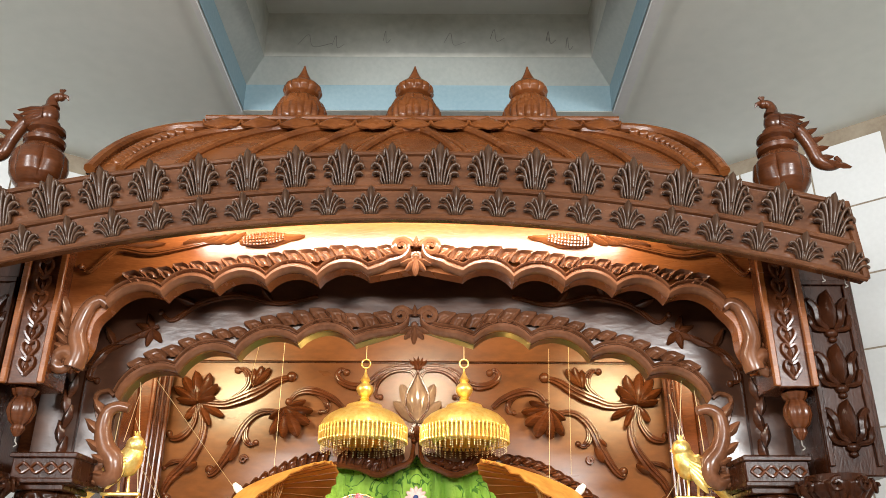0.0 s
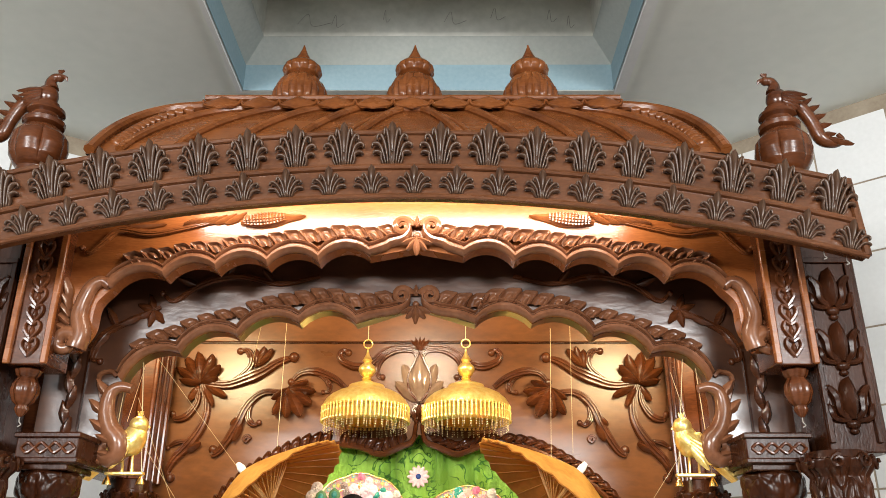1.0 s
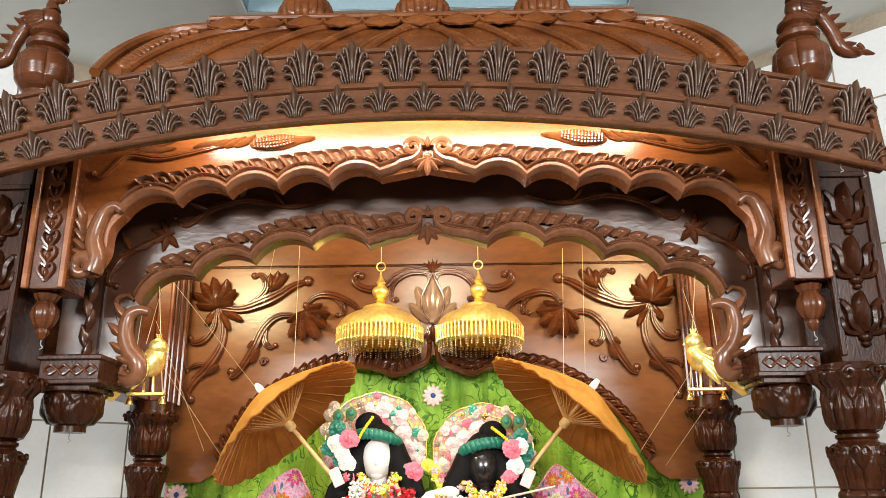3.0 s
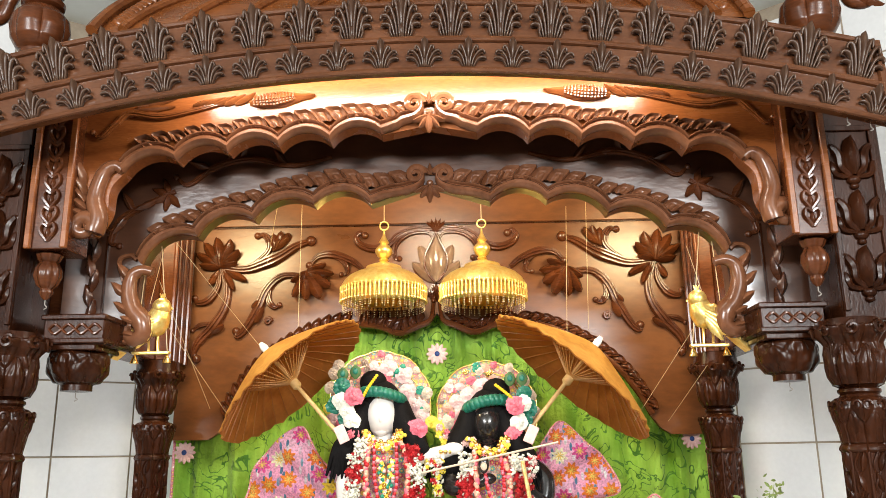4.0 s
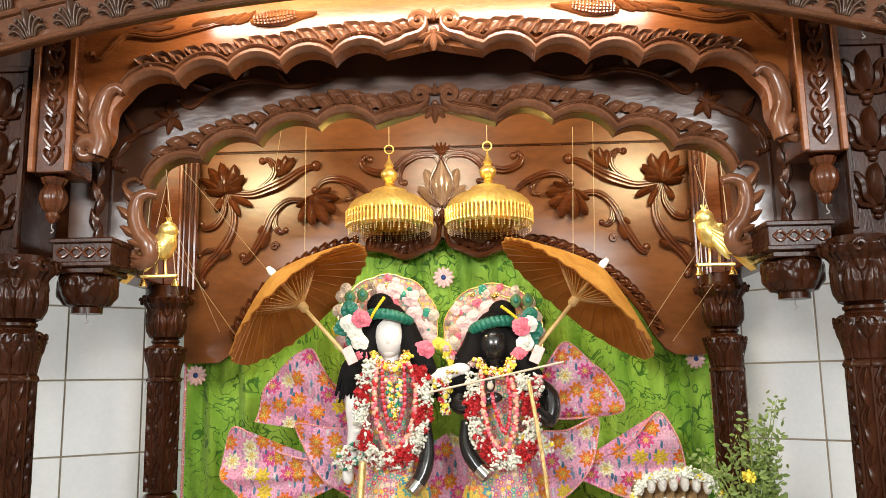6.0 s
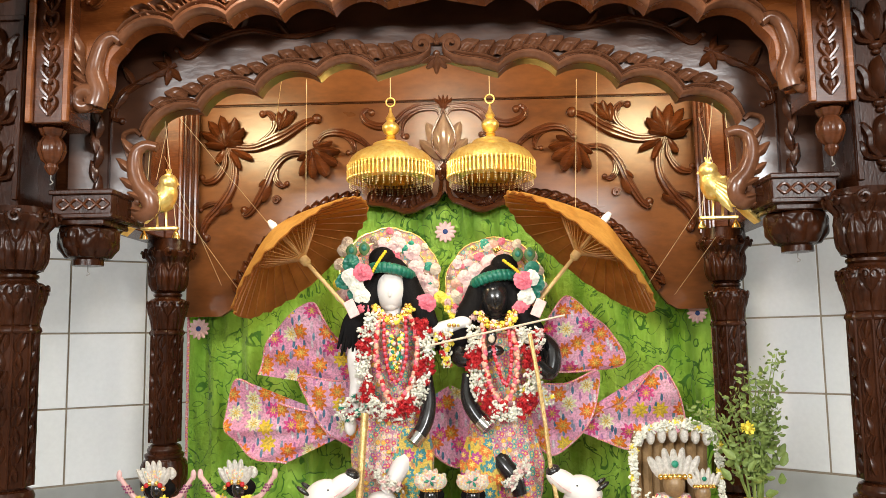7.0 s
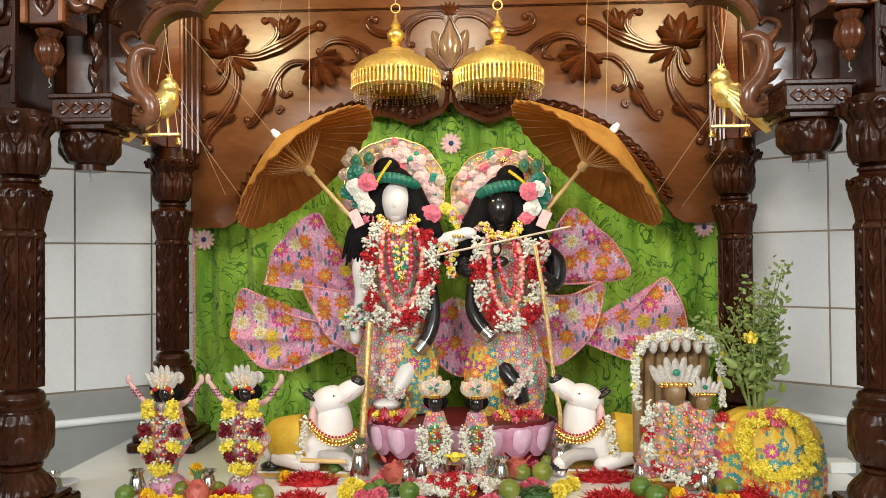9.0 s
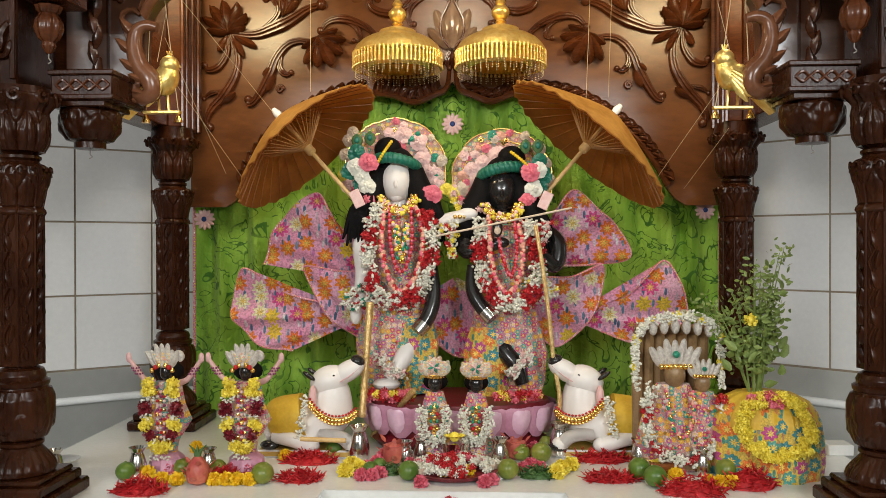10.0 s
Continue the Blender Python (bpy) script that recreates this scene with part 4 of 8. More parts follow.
# roof underside and inner ceiling boards
bm = bmesh.new()
rows = []
for x in XS[1:-1]:
    z = ftop(x) - 0.02
    rows.append([bm.verts.new(q) for q in ((x, 1.992, z), (x, 2.21, z + 0.03), (x, 2.21, z + 0.015), (x, 1.992, z - 0.015))])
for a, b in zip(rows, rows[1:]):
    for k in range(4):
        bm.faces.new((a[k], b[k], b[(k + 1) % 4], a[(k + 1) % 4]))
cpart("eave_soffit", bm, WOOD_RED)
bm = bmesh.new()
box(bm, -1.16, 1.16, 2.27, 3.42, 2.86, 2.88)
cpart("inner_ceiling", bm, WOOD_RAW)

# back panel with its own cusped opening
half = [(0.0, 2.262), (0.03, 2.215), (0.09, 2.20), (0.15, 2.176), (0.20, 2.196), (0.28, 2.21), (0.33, 2.205)]
half += [(p.x, p.y) for p in spline([(0.33, 2.205, 0), (0.45, 2.185, 0), (0.58, 2.12, 0), (0.70, 2.03, 0), (0.78, 1.93, 0), (0.83, 1.84, 0)], 5)][1:]
half += [(0.86, 1.80), (0.90, 1.775), (1.04, 1.775), (1.04, 2.86)]
bm = bmesh.new()
slab(bm, half + mirrored(half)[:-1], 3.30, 3.33)
panel = cpart("back_panel", bm, WOOD_H)
bm = bmesh.new()
for z in (2.630,):
    box(bm, -1.03, 1.03, 3.292, 3.2995, z - 0.002, z + 0.002)
part("board_joint", bm, WOOD_DARK, panel)
bm = bmesh.new()
box(bm, -1.03, 1.03, 3.288, 3.2995, 2.634, 2.86, 0.002)
part("top_rail", bm, WOOD_H, panel)
for s in (-1, 1):
    bm = bmesh.new()
    edge = [(s * x, z) for x, z in half[4:-4]]
    sweep(bm, xz([(x, z + 0.012) for x, z in edge], 3.297), 0.014, 8)
    leafy_row(bm, [(x, z + 0.030) for x, z in edge[2:]][::s], 0.06, 0.046, 0.020, 3.298, s * 18, 0.040)
    part("opening_rim", bm, WOOD, panel)
    bm = bmesh.new()
    lobe = spline([(s * 0.012, 3.294, 2.30), (s * 0.025, 3.294, 2.235), (s * 0.075, 3.294, 2.21), (s * 0.15, 3.294, 2.182), (s * 0.23, 3.294, 2.208), (s * 0.30, 3.294, 2.215)], 6)
    sweep(bm, lobe, tapered(len(lobe), 0.008, 0.015, 0.010), 8)
    leafy_row(bm, [(p.x, p.z + 0.02) for p in lobe[8:]][::s], 0.06, 0.035, 0.016, 3.297, s * 30, 0.034)
    part("lobe_rim", bm, WOOD, panel)
    # lotus heads and stems
    def stem(name, pts, r, leaves=()):
        b2 = bmesh.new()
        curl_spray(b2, [(s * x, z) for x, z in pts], 3.296, r, [(i, s * a, ln) for i, a, ln in leaves])
        return part(name, b2, WOOD, panel)

    stem("scroll_stem", [(0.010, 2.572), (0.033, 2.597), (0.095, 2.598), (0.148, 2.570), (0.171, 2.527), (0.165, 2.490), (0.150, 2.487)], 0.015)
    stem("scroll_stem", [(0.012, 2.612), (0.085, 2.615), (0.152, 2.588), (0.195, 2.548), (0.253, 2.530), (0.309, 2.548), (0.328, 2.579), (0.312, 2.600), (0.292, 2.588)], 0.018)
    stem("leaf_stem", [(0.300, 2.445), (0.338, 2.477), (0.392, 2.502), (0.444, 2.512), (0.489, 2.500), (0.518, 2.466)], 0.019)
    stem("leaf_curl", [(0.433, 2.505), (0.391, 2.487), (0.366, 2.459), (0.364, 2.431), (0.387, 2.425)], 0.013)
    stem("leaf_stem", [(0.545, 2.422), (0.612, 2.427), (0.659, 2.406), (0.695, 2.360), (0.719, 2.300), (0.750, 2.241), (0.781, 2.194), (0.804, 2.180), (0.807, 2.199)], 0.021)
    stem("leaf_curl", [(0.676, 2.380), (0.681, 2.325), (0.658, 2.296), (0.636, 2.304)], 0.014)
    stem("leaf_stem", [(0.865, 2.462), (0.778, 2.455), (0.709, 2.476), (0.640, 2.507), (0.571, 2.550), (0.515, 2.569)], 0.026)
    stem("leaf_curl", [(0.760, 2.468), (0.698, 2.520), (0.686, 2.562), (0.709, 2.597), (0.737, 2.595)], 0.018)
    stem("leaf_stem", [(0.876, 2.456), (0.851, 2.380), (0.857, 2.300), (0.902, 2.221), (0.954, 2.162), (0.975, 2.115), (0.962, 2.091)], 0.022)
    stem("leaf_curl", [(0.887, 2.441), (0.892, 2.380), (0.926, 2.329), (0.967, 2.317), (0.983, 2.337)], 0.017)
    stem("leaf_curl", [(0.905, 2.235), (0.955, 2.225), (0.985, 2.205)], 0.012)
    # lotus that opens upwards, and one that hangs
    for (cx, cz, sc), petals in (((0.882, 2.462, 1.12), ((8, 0.110, 0.046), (-20, 0.108, 0.044), (34, 0.110, 0.044), (-48, 0.092, 0.036), (60, 0.104, 0.038), (84, 0.075, 0.030), (-76, 0.066, 0.030))), ((0.528, 2.440, 1.10), ((152, 0.120, 0.052), (180, 0.112, 0.044), (124, 0.112, 0.044), (205, 0.110, 0.040), (98, 0.105, 0.036), (72, 0.078, 0.030), (232, 0.07, 0.030)))):
        for k, (a, ln, w) in enumerate(petals):
            bm = bmesh.new()
            petal(bm, turn_xz(s * cx, 3.290 - 0.004 * (k == 0), cz, -s * a if cz < 2.45 else s * a, sc), ln, w, 0.030, curl=0.014, tip=0.8)
            part("lotus_petal", bm, WOOD, panel)
    # leaves at the joints, a fan on the long leaf, a small berry
    for x, z, a, ln in ((0.862, 2.452, -118, 0.10), (0.870, 2.445, -150, 0.09), (0.890, 2.450, 150, 0.07), (0.655, 2.535, 38, 0.085), (0.662, 2.530, 18, 0.085), (0.668, 2.525, 0, 0.075), (0.705, 2.300, 160, 0.075), (0.700, 2.330, 130, 0.06), (0.915, 2.190, -60, 0.07)):
        bm = bmesh.new()
        petal(bm, turn_xz(s * x, 3.293, z, -s * a if a in (38, 18) else s * a, 1.0), ln, 0.034, 0.020, curl=0.010, tip=0.8)
        part("acanthus_leaf", bm, WOOD, panel)
    bm = bmesh.new()
    sweep(bm, xz(scroll(s * 0.679, 2.239, 0.016, 0.004, 0, 1.6), 3.292), 0.006, 6, depth=1.2)
    part("berry", bm, WOOD, panel)
# centre lotus paler than the other carvings: lamp highlight put into its colour
PALE_SHEEN = noisy("pale_sheen", (0.22, 0.14, 0.10), (0.34, 0.24, 0.18), 8, 0.22, coat=0.6)
for a, ln, w in ((0, 0.190, 0.085), (-24, 0.165, 0.058), (24, 0.165, 0.058), (-50, 0.125, 0.045), (50, 0.125, 0.045)):
    bm = bmesh.new()
    petal(bm, turn_xz(0, 3.290 - 0.008 * (a == 0), 2.385, a), ln, w, 0.022, curl=0.014 if a else 0.0, tip=0.75)
    part("lotus_petal", bm, PALE_SHEEN, panel, "carved lotus petal coloured pale for its highlight")
for s in (-1, 1):
    bm = bmesh.new()
    line = spline([(0.0, 3.270, 2.592), (s * 0.018, 3.268, 2.55), (s * 0.044, 3.268, 2.49), (s * 0.040, 3.270, 2.43), (s * 0.008, 3.272, 2.385)], 6)
    sweep(bm, line, 0.0045, 6)
    part("lotus_rib", bm, WOOD, panel)
    bm = bmesh.new()
    curl_spray(bm, [(s * 0.010, 2.38), (s * 0.022, 2.34), (s * 0.012, 2.31)], 3.292, 0.012)
    part("lotus_stalk", bm, WOOD, panel)
for pz, a0 in ((2.598, 0), (2.372, 180)):
    bm = bmesh.new()
    for a in (-40, -20, 0, 20, 40):
        petal(bm, turn_xz(0, 3.294, pz, a0 + a), 0.06, 0.022, 0.014)
    part("fan_leaf", bm, WOOD, panel)

# ---------------------------------------------------------------- cloth and flower materials
def plain(name, a, b, rough=0.6, scale=30, coat=0.0, bump=0.3):
    return noisy(name, a, b, scale, rough, coat=coat, bump=bump, fine=scale * 6)


SKIN_W = plain("white_stone", (0.76, 0.72, 0.68), (0.85, 0.82, 0.79), 0.38, 6, 0.0, 0.03)
SKIN_B = plain("black_stone", (0.010, 0.009, 0.009), (0.022, 0.020, 0.020), 0.22, 6, 0.4, 0.03)
HAIR = noisy("black_fibre", (0.003, 0.0025, 0.003), (0.008, 0.007, 0.007), 60, 0.7, bump=0.8, fine=360, spec=0.12)
TURBAN = plain("green_satin", (0.006, 0.10, 0.065), (0.012, 0.18, 0.115), 0.35, 30)
REDF = plain("red_petal", (0.34, 0.006, 0.010), (0.60, 0.016, 0.022), 0.6, 80)
PINKF = plain("pink_petal", (0.62, 0.08, 0.13), (0.80, 0.22, 0.28), 0.6, 70)
PALEP = plain("pale_pink_petal", (0.72, 0.42, 0.40), (0.84, 0.62, 0.58), 0.6, 60)
WHITEF = plain("white_bud", (0.66, 0.66, 0.55), (0.82, 0.81, 0.72), 0.6, 70)
YELF = plain("yellow_petal", (0.78, 0.60, 0.03), (0.90, 0.78, 0.12), 0.6, 80)
MARIG = plain("marigold", (0.84, 0.50, 0.010), (0.93, 0.68, 0.03), 0.6, 90)
PEACH = plain("peach_bead", (0.70, 0.32, 0.22), (0.80, 0.44, 0.32), 0.4, 40)
CREAM = plain("cream_brocade", (0.55, 0.42, 0.30), (0.76, 0.64, 0.50), 0.5, 90, bump=0.5)
GREENB = plain("green_bead", (0.01, 0.16, 0.10), (0.03, 0.34, 0.22), 0.3, 60)
LEAFG = plain("leaf_green", (0.035, 0.09, 0.02), (0.075, 0.16, 0.04), 0.5, 30)
HERB = plain("herb_green", (0.12, 0.18, 0.035), (0.26, 0.34, 0.09), 0.55, 30)
FRUIT = plain("green_fruit", (0.10, 0.16, 0.02), (0.26, 0.26, 0.04), 0.35, 14)
LIME = plain("dark_lime", (0.05, 0.12, 0.015), (0.12, 0.20, 0.025), 0.35, 14)
DRAGON = plain("dragon_fruit", (0.42, 0.06, 0.06), (0.58, 0.18, 0.10), 0.45, 20)
PAPER = noisy("oiled_paper", (0.15, 0.046, 0.009), (0.42, 0.17, 0.038), 13, 0.55, bump=0.3, fine=60)
PAPER_TOP = noisy("yellow_paper", (0.40, 0.18, 0.03), (0.68, 0.38, 0.085), 15, 0.55, bump=0.3, fine=60)
for m in (PAPER, PAPER_TOP):
    n, l = m.node_tree.nodes, m.node_tree.links
    tr, mx = n.new("ShaderNodeBsdfTranslucent"), n.new("ShaderNodeMixShader")
    tr.inputs["Color"].default_value, mx.inputs[0].default_value = (0.80, 0.40, 0.10, 1), 0.35
    l.new(n["Principled BSDF"].outputs[0], mx.inputs[1]), l.new(tr.outputs[0], mx.inputs[2])
    l.new(mx.outputs[0], n["Material Output"].inputs[0])
BAMBOO = plain("bamboo", (0.58, 0.36, 0.13), (0.72, 0.50, 0.22), 0.45, 20)
LOTUS = plain("pink_lotus_paint", (0.50, 0.22, 0.33), (0.66, 0.34, 0.46), 0.35, 16, 0.2)
YCLOTH = plain("yellow_cloth", (0.62, 0.36, 0.02), (0.78, 0.52, 0.05), 0.55, 18)
BRASSY = plain("painted_plank", (0.42, 0.24, 0.05), (0.54, 0.34, 0.08), 0.45, 12)
RIBW = plain("brown_bamboo", (0.30, 0.11, 0.025), (0.42, 0.17, 0.04), 0.5, 20)
STRW = plain("amber_bamboo", (0.46, 0.22, 0.06), (0.60, 0.32, 0.10), 0.5, 20)
THREAD = plain("thread", (0.55, 0.42, 0.22), (0.70, 0.56, 0.34), 0.5, 40)
STONEP = plain("pinkish_ear", (0.62, 0.34, 0.33), (0.72, 0.46, 0.44), 0.4, 14)
GARNET = plain("garnet", (0.12, 0.006, 0.012), (0.24, 0.014, 0.024), 0.4, 40)
HOOD = plain("bronze_hood", (0.22, 0.13, 0.06), (0.38, 0.25, 0.12), 0.35, 20)
CRYSTAL, _n, _l, _p = material("crystal_bead", (0.92, 0.74, 0.42), 0.15)
_p.inputs["Transmission Weight"].default_value = 0.35


def embroidered(name, ground, ground2, scale, blooms, leaf, head=0.40, petals=7.0, notch=0.075, random=0.62, slim=0.42, leaf_size=0.27):
    """Cloth strewn with stitched flowers: round heads by cells, small leaves by stretched noise."""
    m, n, l, p = material(name, ground, 0.65)
    p.inputs["Sheen Weight"].default_value = 0.2
    co = n.new("ShaderNodeTexCoord")
    sx = n.new("ShaderNodeSeparateXYZ")
    flat = n.new("ShaderNodeCombineXYZ")
    l.new(co.outputs["Object"], sx.inputs[0])
    l.new(sx.outputs[0], flat.inputs[0]), l.new(sx.outputs[2], flat.inputs[1])
    vor = n.new("ShaderNodeTexVoronoi")
    vor.voronoi_dimensions = "2D"
    vor.inputs["Scale"].default_value, vor.inputs["Randomness"].default_value = scale, random
    l.new(flat.outputs[0], vor.inputs[0])
    rel, rs, ang, wave, cosn, dist = n.new("ShaderNodeVectorMath"), n.new("ShaderNodeSeparateXYZ"), *[n.new("ShaderNodeMath") for _ in range(4)]
    rel.operation, ang.operation, wave.operation, cosn.operation, dist.operation = "SUBTRACT", "ARCTAN2", "MULTIPLY", "COSINE", "MULTIPLY_ADD"
    l.new(flat.outputs[0], rel.inputs[0]), l.new(vor.outputs["Position"], rel.inputs[1]), l.new(rel.outputs[0], rs.inputs[0])
    l.new(rs.outputs[1], ang.inputs[0]), l.new(rs.outputs[0], ang.inputs[1])
    l.new(ang.outputs[0], wave.inputs[0]), l.new(wave.outputs[0], cosn.inputs[0])
    wave.inputs[1].default_value, dist.inputs[1].default_value = petals, notch
    l.new(cosn.outputs[0], dist.inputs[0]), l.new(vor.outputs["Distance"], dist.inputs[2])
    pick = ramp(n, blooms)
    pick.color_ramp.interpolation = "CONSTANT"
    sep = n.new("ShaderNodeSeparateColor")
    l.new(vor.outputs["Color"], sep.inputs[0]), l.new(sep.outputs[0], pick.inputs[0])
    # leaves and stems
    v2 = n.new("ShaderNodeTexVoronoi")
    v2.voronoi_dimensions = "2D"
    v2.inputs["Scale"].default_value = scale * 3.1
    warp = n.new("ShaderNodeMapping")
    warp.inputs["Scale"].default_value, warp.inputs["Rotation"].default_value = (1.0, slim, 1.0), (0, 0, 0.6)
    l.new(flat.outputs[0], warp.inputs[0])
    l.new(warp.outputs[0], v2.inputs[0])
    lf = ramp(n, [(leaf_size, (1, 1, 1)), (leaf_size + 0.04, (0, 0, 0))])
    l.new(v2.outputs["Distance"], lf.inputs[0])
    sep2 = n.new("ShaderNodeSeparateColor")
    l.new(v2.outputs["Color"], sep2.inputs[0])
    lcol = ramp(n, leaf)
    l.new(sep2.outputs[1], lcol.inputs[0])
    grd = n.new("ShaderNodeTexNoise")
    grd.inputs["Scale"].default_value = scale * 0.4
    l.new(co.outputs["Object"], grd.inputs[0])
    gcol = ramp(n, [(0.35, ground), (0.65, ground2)])
    l.new(grd.outputs[0], gcol.inputs[0])
    mix1, mix2, mix3 = [n.new("ShaderNodeMix") for _ in range(3)]
    for k in (mix1, mix2, mix3):
        k.data_type = "RGBA"
    l.new(lf.outputs[0], mix1.inputs[0]), l.new(gcol.outputs[0], mix1.inputs[6]), l.new(lcol.outputs[0], mix1.inputs[7])
    bl = ramp(n, [(head, (1, 1, 1)), (head + 0.03, (0, 0, 0))])
    l.new(dist.outputs[0], bl.inputs[0])
    l.new(bl.outputs[0], mix2.inputs[0]), l.new(mix1.outputs[2], mix2.inputs[6]), l.new(pick.outputs[0], mix2.inputs[7])
    eye = ramp(n, [(head * 0.36, (1, 1, 1)), (head * 0.42, (0, 0, 0))])
    l.new(dist.outputs[0], eye.inputs[0])
    l.new(eye.outputs[0], mix3.inputs[0]), l.new(mix2.outputs[2], mix3.inputs[6])
    mix3.inputs[7].default_value = (0.85, 0.62, 0.12, 1)
    # uneven thread: fine light and dark stitches over the whole cloth
    grain, tone, hsv = n.new("ShaderNodeTexNoise"), n.new("ShaderNodeMapRange"), n.new("ShaderNodeHueSaturation")
    grain.inputs["Scale"].default_value, grain.inputs["Detail"].default_value = scale * 9, 3
    tone.inputs["From Min"].default_value, tone.inputs["From Max"].default_value = 0.3, 0.7
    tone.inputs["To Min"].default_value, tone.inputs["To Max"].default_value = 0.62, 1.28
    l.new(co.outputs["Object"], grain.inputs[0]), l.new(grain.outputs[0], tone.inputs[0])
    l.new(tone.outputs[0], hsv.inputs["Value"]), l.new(mix3.outputs[2], hsv.inputs["Color"])
    l.new(hsv.outputs[0], p.inputs["Base Color"])
    bp = n.new("ShaderNodeBump")
    bp.inputs["Strength"].default_value, bp.inputs["Distance"].default_value = 0.5, 0.003
    l.new(bl.outputs[0], bp.inputs["Height"]), l.new(bp.outputs[0], p.inputs["Normal"])
    return m


PINKC = embroidered("pink_embroidery", (0.93, 0.43, 0.63), (0.97, 0.60, 0.77), 15, [(0.0, (0.94, 0.28, 0.03)), (0.36, (0.96, 0.70, 0.05)), (0.54, (0.92, 0.22, 0.04)), (0.66, (0.95, 0.88, 0.62)), (0.82, (0.84, 0.10, 0.36))], [(0.2, (0.08, 0.22, 0.36)), (0.5, (0.25, 0.44, 0.55)), (0.7, (0.66, 0.20, 0.48)), (0.9, (0.88, 0.82, 0.84))], 0.35, 8.0, 0.09, 0.78, 0.34, 0.21)


def scribbled(name, lo, hi, vine):
    """Thin gathered cloth stitched with curling vine lines, with fine crumples."""
    m, n, l, p = material(name, hi, 0.6)
    p.inputs["Sheen Weight"].default_value = 0.3
    co = n.new("ShaderNodeTexCoord")
    big, fine, curl, tuft = [n.new("ShaderNodeTexNoise") for _ in range(4)]
    long = n.new("ShaderNodeMapping")
    long.inputs["Scale"].default_value = (9, 3, 1.6)
    l.new(co.outputs["Object"], long.inputs[0]), l.new(long.outputs[0], big.inputs[0])
    big.inputs["Scale"].default_value, big.inputs["Detail"].default_value = 1.6, 5
    fine.inputs["Scale"].default_value, fine.inputs["Detail"].default_value = 46, 4
    curl.inputs["Scale"].default_value, curl.inputs["Detail"].default_value, curl.inputs["Distortion"].default_value = 9.0, 1.5, 2.2
    tuft.inputs["Scale"].default_value, tuft.inputs["Detail"].default_value = 5.0, 1
    for k in (fine, curl, tuft):
        l.new(co.outputs["Object"], k.inputs[0])
    ground = ramp(n, [(0.30, lo), (0.68, hi)])
    l.new(big.outputs[0], ground.inputs[0])
    line = ramp(n, [(0.470, (0, 0, 0)), (0.488, (1, 1, 1)), (0.512, (1, 1, 1)), (0.530, (0, 0, 0))])
    l.new(curl.outputs[0], line.inputs[0])
    where = ramp(n, [(0.36, (0, 0, 0)), (0.46, (1, 1, 1))])
    l.new(tuft.outputs[0], where.inputs[0])
    both, mix = n.new("ShaderNodeMath"), n.new("ShaderNodeMix")
    both.operation, mix.data_type = "MULTIPLY", "RGBA"
    l.new(line.outputs[0], both.inputs[0]), l.new(where.outputs[0], both.inputs[1])
    l.new(both.outputs[0], mix.inputs[0]), l.new(ground.outputs[0], mix.inputs[6])
    mix.inputs[7].default_value = (*vine, 1)
    l.new(mix.outputs[2], p.inputs["Base Color"])
    add = n.new("ShaderNodeMath")
    add.operation = "MULTIPLY_ADD"
    add.inputs[1].default_value = 0.35
    l.new(fine.outputs[0], add.inputs[0]), l.new(big.outputs[0], add.inputs[2])
    bp = n.new("ShaderNodeBump")
    bp.inputs["Strength"].default_value, bp.inputs["Distance"].default_value = 0.9, 0.03
    l.new(add.outputs[0], bp.inputs["Height"]), l.new(bp.outputs[0], p.inputs["Normal"])
    return m


GREENC = scribbled("green_backcloth", (0.24, 0.52, 0.035), (0.54, 0.86, 0.13), (0.08, 0.27, 0.02))
MULTIC = embroidered("multicolour_brocade", (0.58, 0.34, 0.22), (0.50, 0.20, 0.28), 52, [(0.0, (0.62, 0.06, 0.16)), (0.3, (0.08, 0.36, 0.32)), (0.5, (0.80, 0.40, 0.05)), (0.7, (0.78, 0.56, 0.50)), (0.85, (0.45, 0.08, 0.30))], [(0.3, (0.08, 0.40, 0.32)), (0.7, (0.75, 0.62, 0.40))])
YELC = embroidered("yellow_embroidery", (0.64, 0.42, 0.04), (0.72, 0.52, 0.10), 22, [(0.0, (0.78, 0.20, 0.03)), (0.35, (0.05, 0.26, 0.30)), (0.6, (0.50, 0.06, 0.24)), (0.8, (0.10, 0.36, 0.30))], [(0.3, (0.05, 0.26, 0.20)), (0.7, (0.62, 0.24, 0.08))])
HALOC = embroidered("halo_brocade", (0.40, 0.20, 0.15), (0.52, 0.30, 0.22), 58, [(0.0, (0.66, 0.20, 0.25)), (0.3, (0.72, 0.50, 0.40)), (0.55, (0.62, 0.40, 0.08)), (0.75, (0.14, 0.40, 0.38)), (0.9, (0.30, 0.46, 0.16))], [(0.2, (0.20, 0.36, 0.34)), (0.5, (0.66, 0.44, 0.28)), (0.8, (0.40, 0.16, 0.14))])
PEACHC = embroidered("rose_appliques", (0.70, 0.28, 0.32), (0.78, 0.40, 0.40), 60, [(0.0, (0.66, 0.16, 0.24))], [(0.5, (0.72, 0.34, 0.36))])

rnd = random.Random(5)


